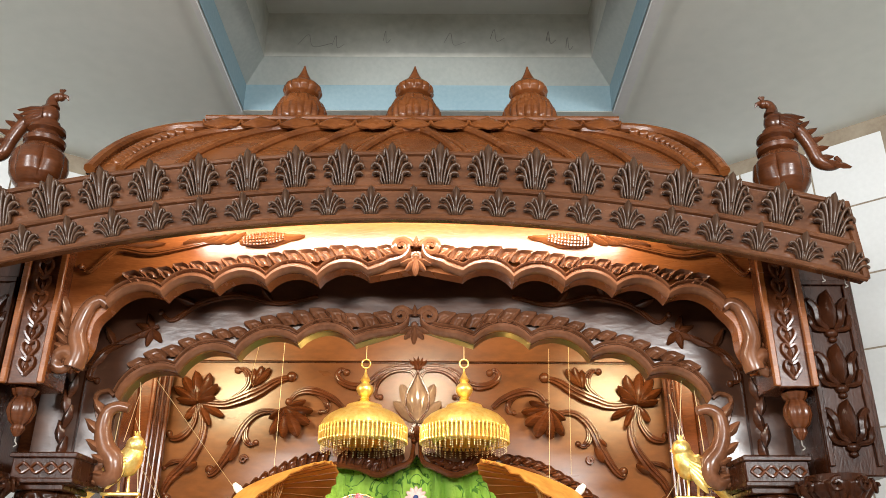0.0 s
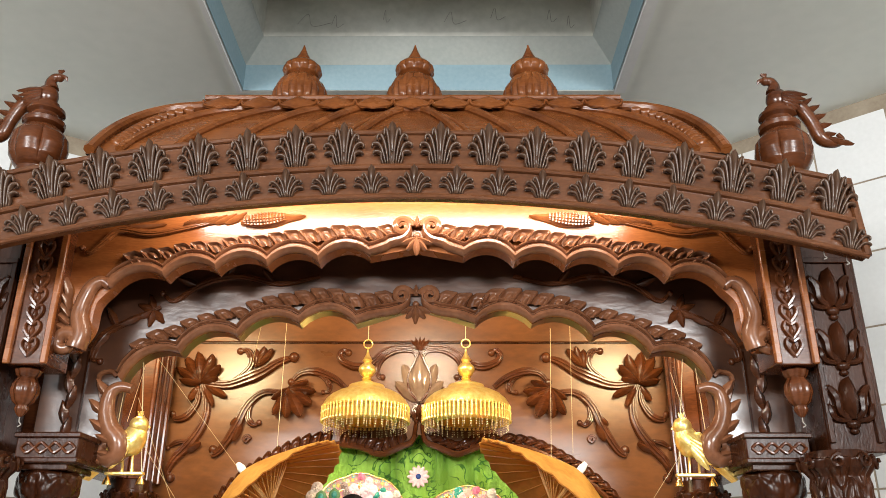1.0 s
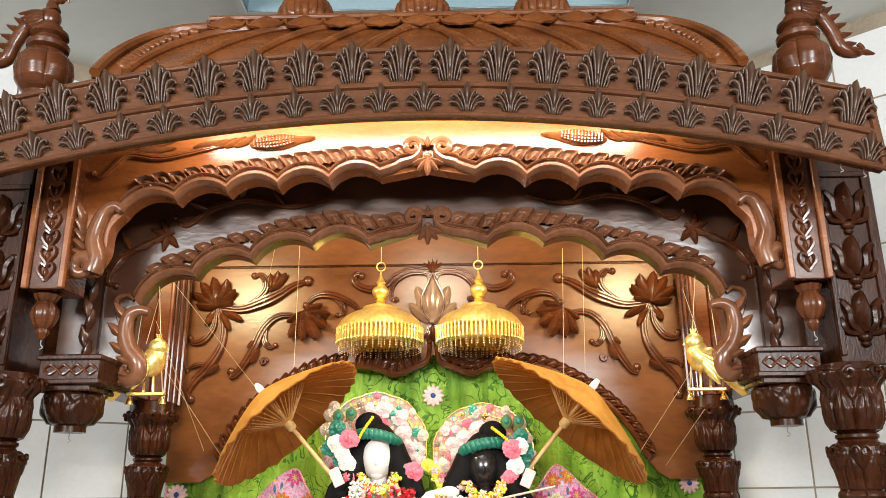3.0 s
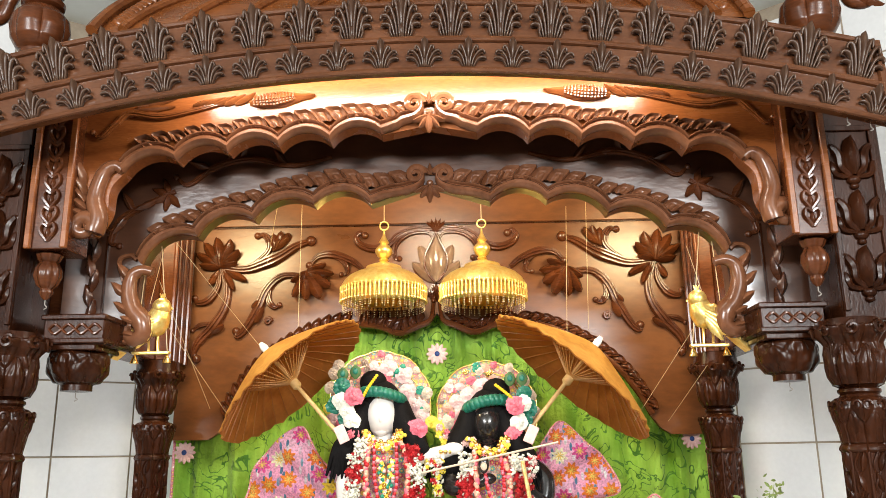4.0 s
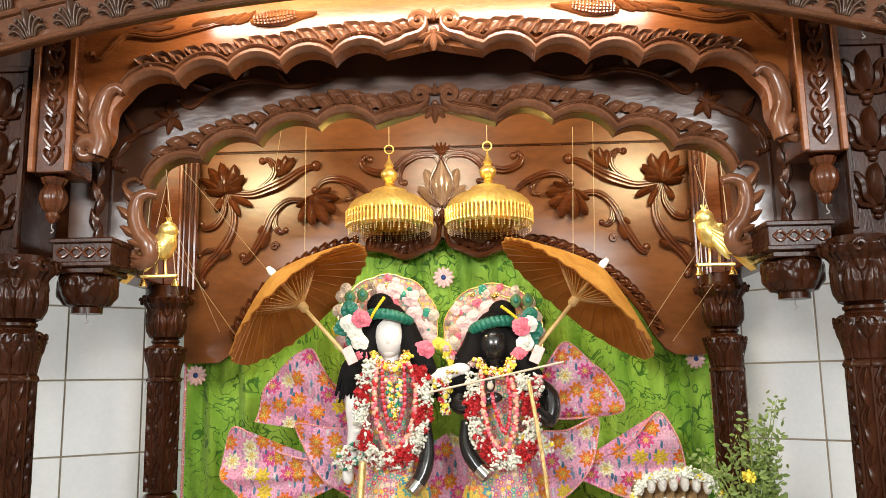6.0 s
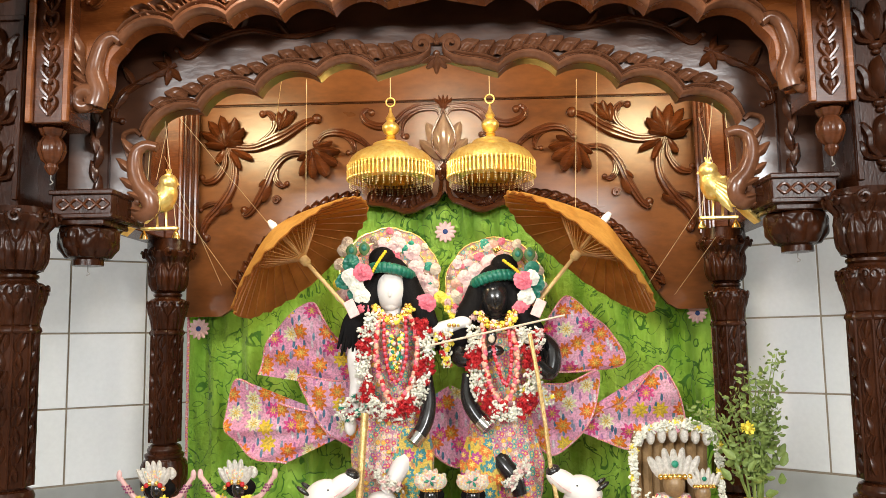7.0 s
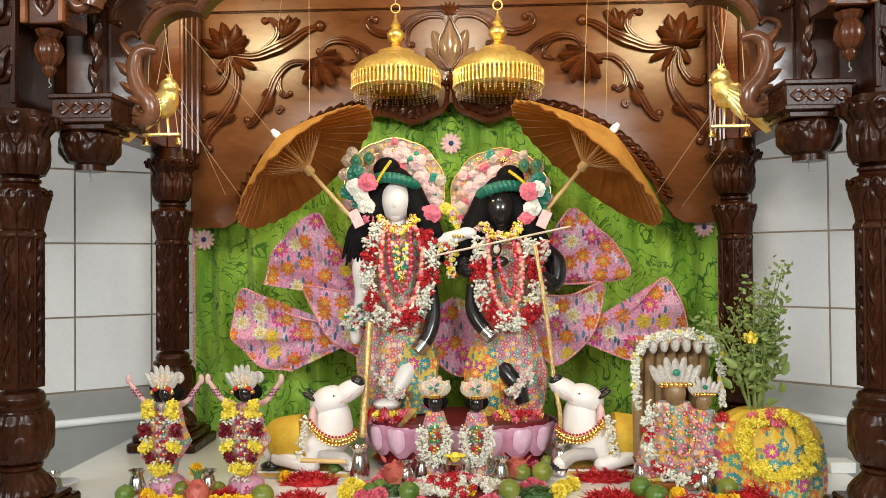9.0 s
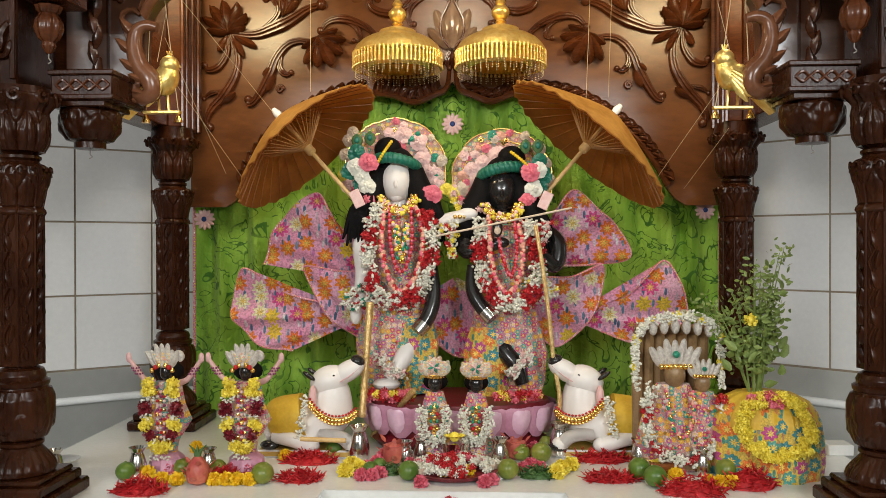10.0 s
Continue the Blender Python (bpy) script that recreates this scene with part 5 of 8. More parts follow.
# ---------------------------------------------------------------- cloth
def backcloth():
    """Gathered green cloth on a frame behind the statues."""
    bm = bmesh.new()
    NX, NZ = 170, 40
    g = []
    for j in range(NZ + 1):
        z = PLAT + 0.004 + 1.33 * j / NZ
        row = []
        for i in range(NX + 1):
            x = -1.052 + 2.10 * i / NX
            y = 3.375 + 0.012 * math.sin(x * 47 + 2 * math.sin(z * 3)) + 0.008 * math.sin(x * 83 + z * 5) + 0.014 * noise.noise((x * 9, z * 4, 0)) + 0.014 * noise.noise((x * 22, z * 9, 3)) + 0.008 * noise.noise((x * 45, z * 22, 7))
            row.append(bm.verts.new((x, y, z)))
        g.append(row)
    for j in range(NZ):
        for i in range(NX):
            bm.faces.new((g[j][i], g[j][i + 1], g[j + 1][i + 1], g[j + 1][i]))
    bmesh.ops.solidify(bm, geom=bm.faces[:], thickness=0.003)
    t = thing("backdrop_cloth", "bright green gathered embroidered cloth behind the statues", "cloth", at=(0, 3.38, PLAT))
    ob = part("cloth", bm, GREENC, t)
    ob.matrix_parent_inverse = Matrix.Translation((0, -3.38, -PLAT))
    for x in (-1.05, 1.046):
        bm = bmesh.new()
        sweep(bm, [(x, 3.36, PLAT), (x, 3.36, 2.2)], 0.006, 8, normal=(1, 0, 0))
        e = part("edging", bm, PEACHC, t, "narrow pink and gold edging")
        e.matrix_parent_inverse = Matrix.Translation((0, -3.38, -PLAT))


def feather_eye(x, z, r):
    """A sewn pink flower with a dark blue eye."""
    t = thing("sewn_flower", "pink sewn flower with a dark blue eye", "decoration", "sewn flowers on the green cloth", at=(x, 3.352, z))
    bm = bmesh.new()
    for k in range(12):
        petal(bm, turn_xz(0, 0, 0, 30 * k), r, r * 0.55, 0.006)
    part("petal_ring", bm, PALEP, t)
    bm = bmesh.new()
    ball(bm, (0, -0.008, 0), r * 0.24, 10, 6, (1, 0.4, 1))
    part("eye", bm, plain("blue_eye", (0.01, 0.03, 0.14), (0.02, 0.06, 0.22)), t, "dark blue eye")



backcloth()
for (x, z), r in (((-0.002, 2.103), 0.044), ((-1.004, 1.729), 0.044), ((0.986, 1.758), 0.040)):
    feather_eye(x, z, r)


def fan_cloth(label, pivot, rim, y, pleats=6, depth=0.035, mat=PINKC):
    """A pleated fan of cloth, spread from a gathered point to a curved rim (x, z)."""
    bm = bmesh.new()
    line = [(p.x, p.y) for p in spline([(x, z, 0) for x, z in rim], 8)]
    n, M = len(line), 10
    g = []
    for k, (x, z) in enumerate(line):
        row = []
        for j in range(M + 1):
            t = 0.05 + 0.95 * j / M
            w = depth * t * math.sin(pleats * 2 * math.pi * k / (n - 1)) * 0.5 + 0.012 * noise.noise((x * 8, z * 8, t * 3))
            row.append(bm.verts.new((pivot[0] + (x - pivot[0]) * t, y + w - 0.02 * t, pivot[1] + (z - pivot[1]) * t)))
        g.append(row)
    for a, b in zip(g, g[1:]):
        for j in range(M):
            bm.faces.new((a[j], b[j], b[j + 1], a[j + 1]))
    bmesh.ops.solidify(bm, geom=bm.faces[:], thickness=0.003)
    t = thing("pleated_scarf", label, "cloth", "pink scarves round the statues", at=(*pivot[:1], y, pivot[1]))
    ob = part("cloth", bm, mat, t)
    ob.matrix_parent_inverse = Matrix.Translation((-pivot[0], -y, -pivot[1]))
    bm = bmesh.new()
    sweep(bm, [g_[0] for g_ in [((x, y - 0.02 + depth * 0.5 * math.sin(pleats * 2 * math.pi * k / (n - 1)), z),) for k, (x, z) in enumerate(line)]], 0.0035, 6)
    ob = part("hem", bm, PEACHC, t, "bright pink corded hem")
    ob.matrix_parent_inverse = Matrix.Translation((-pivot[0], -y, -pivot[1]))


SC = "pink scarf embroidered with orange and yellow flowers"
fan_cloth(SC, (-0.295, 1.487), [(-0.682, 1.553), (-0.644, 1.674), (-0.576, 1.756), (-0.482, 1.812), (-0.409, 1.694), (-0.326, 1.631)], 3.08, 4)
fan_cloth(SC, (-0.303, 1.364), [(-0.573, 1.240), (-0.677, 1.256), (-0.761, 1.322), (-0.796, 1.394), (-0.750, 1.539), (-0.614, 1.456), (-0.458, 1.415)], 3.06, 4)
fan_cloth(SC, (-0.238, 1.264), [(-0.320, 1.284), (-0.433, 1.366), (-0.526, 1.539), (-0.402, 1.529), (-0.279, 1.529)], 3.04, 3)
fan_cloth(SC, (0.017, 1.508), [(-0.085, 1.447), (-0.065, 1.304), (0.037, 1.219), (0.128, 1.275), (0.153, 1.326), (0.108, 1.468)], 3.05, 3)
fan_cloth(SC, (0.282, 1.548), [(0.333, 1.651), (0.384, 1.753), (0.451, 1.820), (0.536, 1.742), (0.597, 1.691), (0.641, 1.579), (0.516, 1.552), (0.384, 1.548)], 3.08, 4)
fan_cloth(SC, (0.270, 1.407), [(0.341, 1.508), (0.431, 1.509), (0.542, 1.549), (0.532, 1.438), (0.471, 1.327), (0.381, 1.261), (0.310, 1.306)], 3.05, 3)
fan_cloth(SC, (0.412, 1.362), [(0.533, 1.397), (0.633, 1.447), (0.757, 1.565), (0.813, 1.488), (0.847, 1.377), (0.823, 1.327), (0.673, 1.274), (0.533, 1.316)], 3.06, 4)


# ---------------------------------------------------------------- flowers
def ico(level):
    b = bmesh.new()
    bmesh.ops.create_icosphere(b, subdivisions=level, radius=1)
    b.verts.index_update()
    data = [v.co.copy() for v in b.verts], [[v.index for v in f.verts] for f in b.faces]
    b.free()
    return data


ICO1, ICO2, ICO3 = ico(1), ico(2), ico(3)


def lump(bm, data, m, jitter, mi):
    vs = [bm.verts.new(m @ (c * (1 + rnd.uniform(-jitter, jitter * 0.6)))) for c in data[0]]
    for f in data[1]:
        bm.faces.new([vs[k] for k in f]).material_index = mi


def blossom(bm, at, r, mi=0, bud=False):
    """A ruffled flower head, or a few slim buds."""
    at = Vector(at)
    if bud:
        for _ in range(3):
            m = Matrix.Translation(at + Vector((rnd.uniform(-1, 1), rnd.uniform(-0.6, 0.4), rnd.uniform(-1, 1))) * r * 0.8) @ Euler((rnd.uniform(0, 6), rnd.uniform(0, 6), 0)).to_matrix().to_4x4() @ Matrix.Diagonal((r * 0.40, r * 0.40, r * 0.72, 1))
            lump(bm, ICO1, m, 0.1, mi)
    else:
        quills(bm, at, r, 30 if r > 0.014 else 18, mi)


def quills(bm, at, r, n, mi=0, low=-0.9):
    """A flower head of many small petals round a core."""
    at = Vector(at)
    lump(bm, ICO1, Matrix.Translation(at) @ Matrix.Scale(r * 0.62, 4), 0.1, mi)
    ph = rnd.uniform(0, 6)
    for k in range(n):
        z = low + (1 - low) * (k + 0.5) / n
        q, a = math.sqrt(max(1 - z * z, 0)), ph + 2.39996 * k
        d = Vector((q * math.cos(a), q * math.sin(a), z))
        side = d.orthogonal().normalized()
        side.rotate(Matrix.Rotation(rnd.uniform(0, 6.28), 3, d))
        up = d.cross(side)
        w, e = r * rnd.uniform(0.20, 0.32), r * rnd.uniform(0.86, 1.14)
        v = [bm.verts.new(at + c) for c in (d * r * 0.45, d * e * 0.8 + side * w, d * e + up * w * 0.5, d * e * 0.8 - side * w)]
        bm.faces.new(v).material_index = mi


def rosette(bm, at, r, mi=0):
    """A cloth rose seen from the front: rings of bent petals round a bud."""
    at = Vector(at)
    for ring_r, n, lift, ln in ((0.12, 7, 0.0, 0.92), (0.06, 6, 0.22, 0.66), (0.02, 4, 0.42, 0.42)):
        ph = rnd.uniform(0, 6.28)
        for k in range(n):
            a = ph + 2 * math.pi * k / n
            m = Matrix.Translation(at + Vector((r * ring_r * math.sin(a), -r * lift, r * ring_r * math.cos(a)))) @ Matrix.Rotation(a, 4, "Y") @ Matrix.Rotation(radians(rnd.uniform(8, 26)), 4, "X")
            petal(bm, m, r * ln * rnd.uniform(0.85, 1.1), r * ln * 0.95, r * 0.16, curl=-r * rnd.uniform(0.10, 0.35), tip=1.0, end=0.55, mi=mi)
    lump(bm, ICO1, Matrix.Translation(at + Vector((0, -r * 0.4, 0))) @ Matrix.Scale(r * 0.22, 4), 0.15, mi)


def strand(bm, pts, step, r, pattern, spread=0.0, beads=False):
    """Blossoms or beads strung along a line; pattern gives the material index of each."""
    line = spline(pts, 14)
    acc, nxt, k = 0.0, 0.0, 0
    for a, b in zip(line, line[1:]):
        ln = (b - a).length
        while nxt <= acc + ln and ln > 1e-7:
            p = a.lerp(b, (nxt - acc) / ln)
            off = Vector((rnd.uniform(-1, 1), rnd.uniform(-1, 0.3), rnd.uniform(-1, 1))) * spread
            mi = pattern[k % len(pattern)]
            if beads:
                ball(bm, p + off, r, 8, 5, mi=mi)
            else:
                blossom(bm, p + off, r * rnd.uniform(0.8, 1.15), mi, mi == 1)
            nxt += step
            k += 1
        acc += ln


FLOWERS = [REDF, WHITEF, PINKF, PEACH, YELF, GOLD, GREENB, PALEP]


def garland(label, pts, step, r, pattern, spread=0.0, rows=1, cat="garland"):
    beads = spread < 0.005 or "golden" in label
    bm = bmesh.new()
    for k in range(rows):
        strand(bm, pts, step, r, pattern[k % len(pattern):] + pattern[:k % len(pattern)], spread, beads)
    me = part("flower_garland", bm, FLOWERS)
    return tagged(me, label, cat, "flower garlands", "stuff")


# ---------------------------------------------------------------- statues (one plain mesh each)
def dress(bm, cx, cy, z0, z1, r0, r1, mi, flat=0.6, flutes=9, lean=0.0):
    prof = [(r0 + (r1 - r0) * t - 0.012 * math.sin(math.pi * t), z0 + (z1 - z0) * t) for t in [k / 8 for k in range(9)]]
    m = Matrix.Translation((cx, cy, 0)) @ Matrix.Shear("XY", 4, (0, 0)) if not lean else Matrix.Translation((cx, cy, 0))
    lathe(bm, prof, 36, m=m, flute=0.08, flutes=flutes, flat=flat, mi=mi)


def tube(bm, pts, r, mi, seg=10):
    line = spline(pts, 6)
    rr = r if isinstance(r, (list, tuple)) else (r, r, r)
    sweep(bm, line, tapered(len(line), *rr), seg, normal=(0.02, -1, 0.03), mi=mi)


def main_statue(name, label, face, cx, skin, side):
    """A standing figure with braided turban, long hair, brocade dress and crossed feet; the face is left plain."""
    Y = 2.95
    bm = bmesh.new()
    fx, fz = face
    mats = [skin, HAIR, MULTIC, TURBAN, GOLD, YELC, CREAM]
    # head, neck, hair
    ball(bm, (fx, Y, fz), 0.062, 20, 12, (0.88, 0.95, 1.2), mi=0)
    ball(bm, (fx, Y - 0.018, fz - 0.052), 0.026, 14, 8, (1.0, 0.9, 0.85), mi=0)
    ball(bm, (fx, Y - 0.056, fz - 0.012), 0.009, 8, 6, (0.8, 0.9, 1.7), mi=0)
    tube(bm, [(fx, Y + 0.01, fz - 0.05), (cx, Y + 0.01, fz - 0.13)], 0.034, 0)
    ball(bm, (fx - side * 0.012, Y + 0.035, fz + 0.045), 0.078, 18, 10, (1.0, 0.85, 1.05), mi=1)
    ball(bm, (fx - side * 0.035, Y + 0.03, fz + 0.115), 0.045, 14, 8, (1.1, 0.9, 1.0), mi=1)
    for s in (-1, 1):
        tube(bm, [(fx + s * 0.056, Y + 0.01, fz + 0.04), (fx + s * 0.078, Y - 0.005, fz - 0.03), (fx + s * 0.115, Y - 0.02, fz - 0.10), (fx + s * (0.135 if s == side else 0.155), Y - 0.02, fz - 0.19)], (0.036, 0.050, 0.032), 1)
        for k in range(7):
            tube(bm, [(fx + s * (0.062 + 0.006 * k), Y - 0.02, fz - 0.02 - 0.004 * k), (fx + s * (0.10 + 0.008 * k), Y - 0.050, fz - 0.10), (fx + s * (0.105 + 0.013 * k), Y - 0.045, fz - 0.20 - 0.012 * (k % 3))], (0.010, 0.013, 0.004), 1, 6)
    # braided turban
    for k in range(13):
        a = math.pi * (1.06 + 0.88 * k / 12)
        x, y = fx + 0.074 * math.cos(a), Y + 0.01 + 0.066 * math.sin(a)
        z = fz + 0.062 + 0.014 * math.sin(math.pi * k / 12) - side * 0.012 * math.cos(a)
        m = Matrix.Translation((x, y, z)) @ Matrix.Rotation(a + math.pi / 2, 4, "Z") @ Matrix.Rotation(radians(-28), 4, "Y")
        ball(bm, (0, 0, 0), 0.020, 10, 6, (0.9, 0.8, 1.05), m=m, mi=3)
    # trunk, dress
    z0 = fz - 0.13
    dress(bm, cx, Y, z0 - 0.42, z0 + 0.01, 0.135, 0.085, 2)
    ball(bm, (cx, Y, z0 - 0.05), 0.10, 18, 8, (1.15, 0.62, 0.7), mi=2)
    lathe(bm, [(0.080, z0 - 0.63), (0.108, z0 - 0.55), (0.128, z0 - 0.40)], 44, (cx, Y + 0.01, 0), flute=0.12, flutes=11, flat=0.6, mi=5)
    for e in (-1, 1):
        lathe(bm, [(0.050, z0 - 0.60), (0.078, z0 - 0.52), (0.085, z0 - 0.42), (0.06, z0 - 0.34)], 24, (cx + e * 0.062, Y - 0.03, 0), flute=0.14, flutes=7, flat=0.7, mi=5 if e * side > 0 else 2)
    return bm, mats, Y, z0


def band(bm, x, y, z, r, n, mi):
    for k in range(n):
        a = 2 * math.pi * k / n
        ball(bm, (x + r * math.cos(a), y + r * math.sin(a), z), r * 0.32, 6, 4, mi=mi)


# white figure
bm, mats, Y, z0 = main_statue("statue", "", (-0.181, 1.844), (-0.175, 1.690)[0], SKIN_W, 1)
tube(bm, [(-0.276, 2.950, 1.740), (-0.303, 2.930, 1.631), (-0.296, 2.910, 1.523), (-0.315, 2.900, 1.407)], (0.034, 0.030, 0.020), 0)
ball(bm, (-0.319, 2.900, 1.386), 0.026, 12, 8, (0.8, 0.7, 1.4), mi=0)
tube(bm, [(-0.084, 2.950, 1.733), (-0.037, 2.920, 1.698), (0.013, 2.900, 1.711), (0.061, 2.890, 1.726)], (0.034, 0.028, 0.02), 0)
tube(bm, [(-0.116, 2.920, 1.299), (-0.139, 2.890, 1.260), (-0.168, 2.870, 1.212), (-0.197, 2.860, 1.168)], (0.036, 0.032, 0.024), 0)
ball(bm, (-0.209, 2.860, 1.152), 0.034, 12, 8, (1.4, 1.2, 0.6), mi=0)
tube(bm, [(-0.210, 2.970, 1.332), (-0.190, 2.970, 1.213), (-0.144, 2.950, 1.118)], (0.050, 0.040, 0.03), 0)
ball(bm, (0.066, 2.888, 1.728), 0.023, 14, 8, (1.5, 0.8, 0.9), mi=0)
band(bm, 0.036, 2.892, 1.718, 0.024, 9, 4)
tagged(part("statue", bm, mats), "white marble standing statue in brocade dress and green turban", "statue", "pair of main statues")
# black figure
bm, mats, Y, z0 = main_statue("statue", "", (0.183, 1.810), (0.197, 1.650)[0], SKIN_B, -1)
tube(bm, [(0.109, 2.950, 1.689), (0.060, 2.920, 1.630), (0.071, 2.880, 1.601), (0.166, 2.860, 1.626)], (0.034, 0.030, 0.020), 0)
tube(bm, [(0.295, 2.950, 1.688), (0.370, 2.930, 1.630), (0.358, 2.900, 1.553), (0.298, 2.860, 1.610)], (0.034, 0.032, 0.020), 0)
tube(bm, [(0.176, 2.920, 1.290), (0.198, 2.890, 1.255), (0.232, 2.870, 1.211), (0.250, 2.860, 1.155)], (0.036, 0.032, 0.024), 0)
tube(bm, [(0.246, 2.970, 1.334), (0.217, 2.970, 1.215), (0.186, 2.950, 1.120)], (0.050, 0.040, 0.03), 0)
ball(bm, (0.176, 2.856, 1.630), 0.021, 14, 8, (1.5, 0.8, 0.9), mi=0)
ball(bm, (0.292, 2.856, 1.618), 0.021, 14, 8, (1.2, 0.8, 1.2), mi=0)
tagged(part("statue", bm, mats), "black stone standing statue in brocade dress and green turban", "statue", "pair of main statues")


# halos of brocade and paper flowers behind the heads
def halo(label, c, rx, rz, y, flowers):
    t = thing("flower_halo", label, "decoration", "halos behind the statues", at=(c[0], y, c[1]))
    bm = bmesh.new()
    n = 40
    rim = [(rx * (1 + 0.035 * abs(math.sin(5 * a))) * math.cos(a), rz * (1 + 0.035 * abs(math.sin(5 * a))) * math.sin(a)) for a in [2 * math.pi * k / n for k in range(n)]]
    slab(bm, rim, 0, 0.012)
    part("brocade_disc", bm, HALOC, t)
    bm = bmesh.new()
    for q in (1.0, 0.78):
        sweep(bm, [(x * q, -0.003, z * q) for x, z in rim + rim[:1]], 0.0026, 6)
    part("gold_cord", bm, GOLD, t, "gold cord")
    for x, z, r, mat in flowers:
        bm = bmesh.new()
        rosette(bm, (x - c[0], -0.006, z - c[1]), r * 0.98)
        part("paper_flower", bm, mat, t)
    for k in range(46):
        a, q = rnd.uniform(0, 2 * math.pi), rnd.uniform(0.66, 1.0)
        bm = bmesh.new()
        rosette(bm, (rx * q * math.cos(a), -0.004, rz * q * math.sin(a)), rnd.uniform(0.010, 0.018))
        part("sequin_flower", bm, rnd.choice((CREAM, PALEP, CREAM, PEACH, PINKF, GOLD, GREENB, PALEP, PALE_SHEEN)), t)


HL = "fan-shaped brocade halo with pink and white paper flowers"
halo(HL, (-0.194, 1.894), 0.178, 0.178, 3.02, [(*(-0.163, 2.015), 0.030, PALEP), (*(-0.109, 1.990), 0.030, PALEP), (*(-0.178, 1.970), 0.024, PINKF), (*(-0.097, 1.929), 0.032, PALEP), (*(-0.068, 1.883), 0.030, PALEP), (*(-0.113, 1.853), 0.026, CREAM), (*(-0.063, 1.802), 0.030, PINKF), (*(-0.214, 2.015), 0.026, PALEP), (*(-0.137, 1.893), 0.026, PALEP), (*(-0.052, 1.842), 0.022, PALEP), (*(-0.012, 1.822), 0.022, YELF), (*(-0.028, 1.923), 0.02, CREAM), (*(-0.361, 1.996), 0.022, CREAM), (*(-0.373, 1.946), 0.022, CREAM), (*(-0.346, 2.026), 0.022, CREAM), (*(-0.381, 1.875), 0.020, YELF), (*(-0.367, 1.834), 0.024, PALEP)])
halo(HL, (0.185, 1.855), 0.175, 0.175, 3.02, [(*(0.169, 1.942), 0.030, PALEP), (*(0.119, 1.912), 0.030, PALEP), (*(0.199, 1.927), 0.022, PINKF), (*(0.099, 1.852), 0.032, PALEP), (*(0.089, 1.801), 0.030, PINKF), (*(0.125, 1.872), 0.026, CREAM), (*(0.079, 1.892), 0.026, PALEP), (*(0.145, 1.831), 0.022, CREAM), (*(0.048, 1.822), 0.024, CREAM), (*(0.064, 1.761), 0.03, CREAM), (*(0.014, 1.808), 0.026, YELF), (*(0.339, 1.910), 0.022, CREAM), (*(0.353, 1.850), 0.022, CREAM), (*(0.319, 1.961), 0.022, CREAM)])
# flower clusters at the turbans
TURBAN_FLOWERS = (
    ((-0.321, 2.900, 1.893), WHITEF, 0.026), ((-0.298, 2.900, 1.860), WHITEF, 0.022), ((-0.279, 2.900, 1.825), WHITEF, 0.027), ((-0.271, 2.890, 1.905), PINKF, 0.028), ((-0.279, 2.900, 1.776), PINKF, 0.024), ((-0.057, 2.900, 1.795), PINKF, 0.030), ((-0.340, 2.920, 1.879), TURBAN, 0.028), ((-0.317, 2.920, 1.940), TURBAN, 0.026), ((-0.305, 2.920, 1.836), TURBAN, 0.022),
    ((0.305, 2.900, 1.873), WHITEF, 0.026), ((0.292, 2.900, 1.812), WHITEF, 0.027), ((0.281, 2.890, 1.869), PINKF, 0.028), ((0.272, 2.900, 1.774), PINKF, 0.026), ((0.326, 2.920, 1.858), TURBAN, 0.026), ((0.312, 2.920, 1.910), TURBAN, 0.024), ((0.314, 2.920, 1.823), TURBAN, 0.022),
)
for at, mat, r in TURBAN_FLOWERS:
    bm = bmesh.new()
    rosette(bm, (0, 0, 0), r * 1.12)
    ob = tagged(part("cloth_rose", bm, mat), {"red_petal": "red cloth rose on a turban", "white_bud": "white cloth flower on a turban", "pink_petal": "pink cloth rose on a turban", "green_satin": "dark green satin rosette on a turban"}[mat.name], "flower", "flowers on the turbans")
    ob.location = at
for pts in ([(-0.243, 2.895, 1.902), (-0.223, 2.890, 1.936), (-0.194, 2.900, 1.979)], [(0.215, 2.900, 1.938), (0.253, 2.890, 1.907), (0.282, 2.895, 1.879)]):
    bm = bmesh.new()
    strand(bm, pts, 0.009, 0.006, [0], 0, True)
    tagged(part("gold_bead_string", bm, MARIG), "string of gold beads over the dark hair", "jewellery", "bead strings", "stuff")
for at in ((-0.318, 2.930, 1.980), (-0.273, 2.930, 1.988), (0.265, 2.930, 1.956), (0.307, 2.930, 1.956)):
    t = thing("peacock_feather", "peacock feather tip with green and dark blue eye", "feather", "feathers on the turbans", at=at)
    bm = bmesh.new()
    lathe(bm, [(0.004, -0.02), (0.016, -0.008), (0.021, 0.006), (0.016, 0.02), (0.003, 0.03)], 14, flat=0.25)
    part("vane", bm, LEAFG, t)
    bm = bmesh.new()
    ball(bm, (0, -0.006, 0.008), 0.010, 10, 6, (1, 0.4, 1.2))
    part("eye", bm, TURBAN, t)

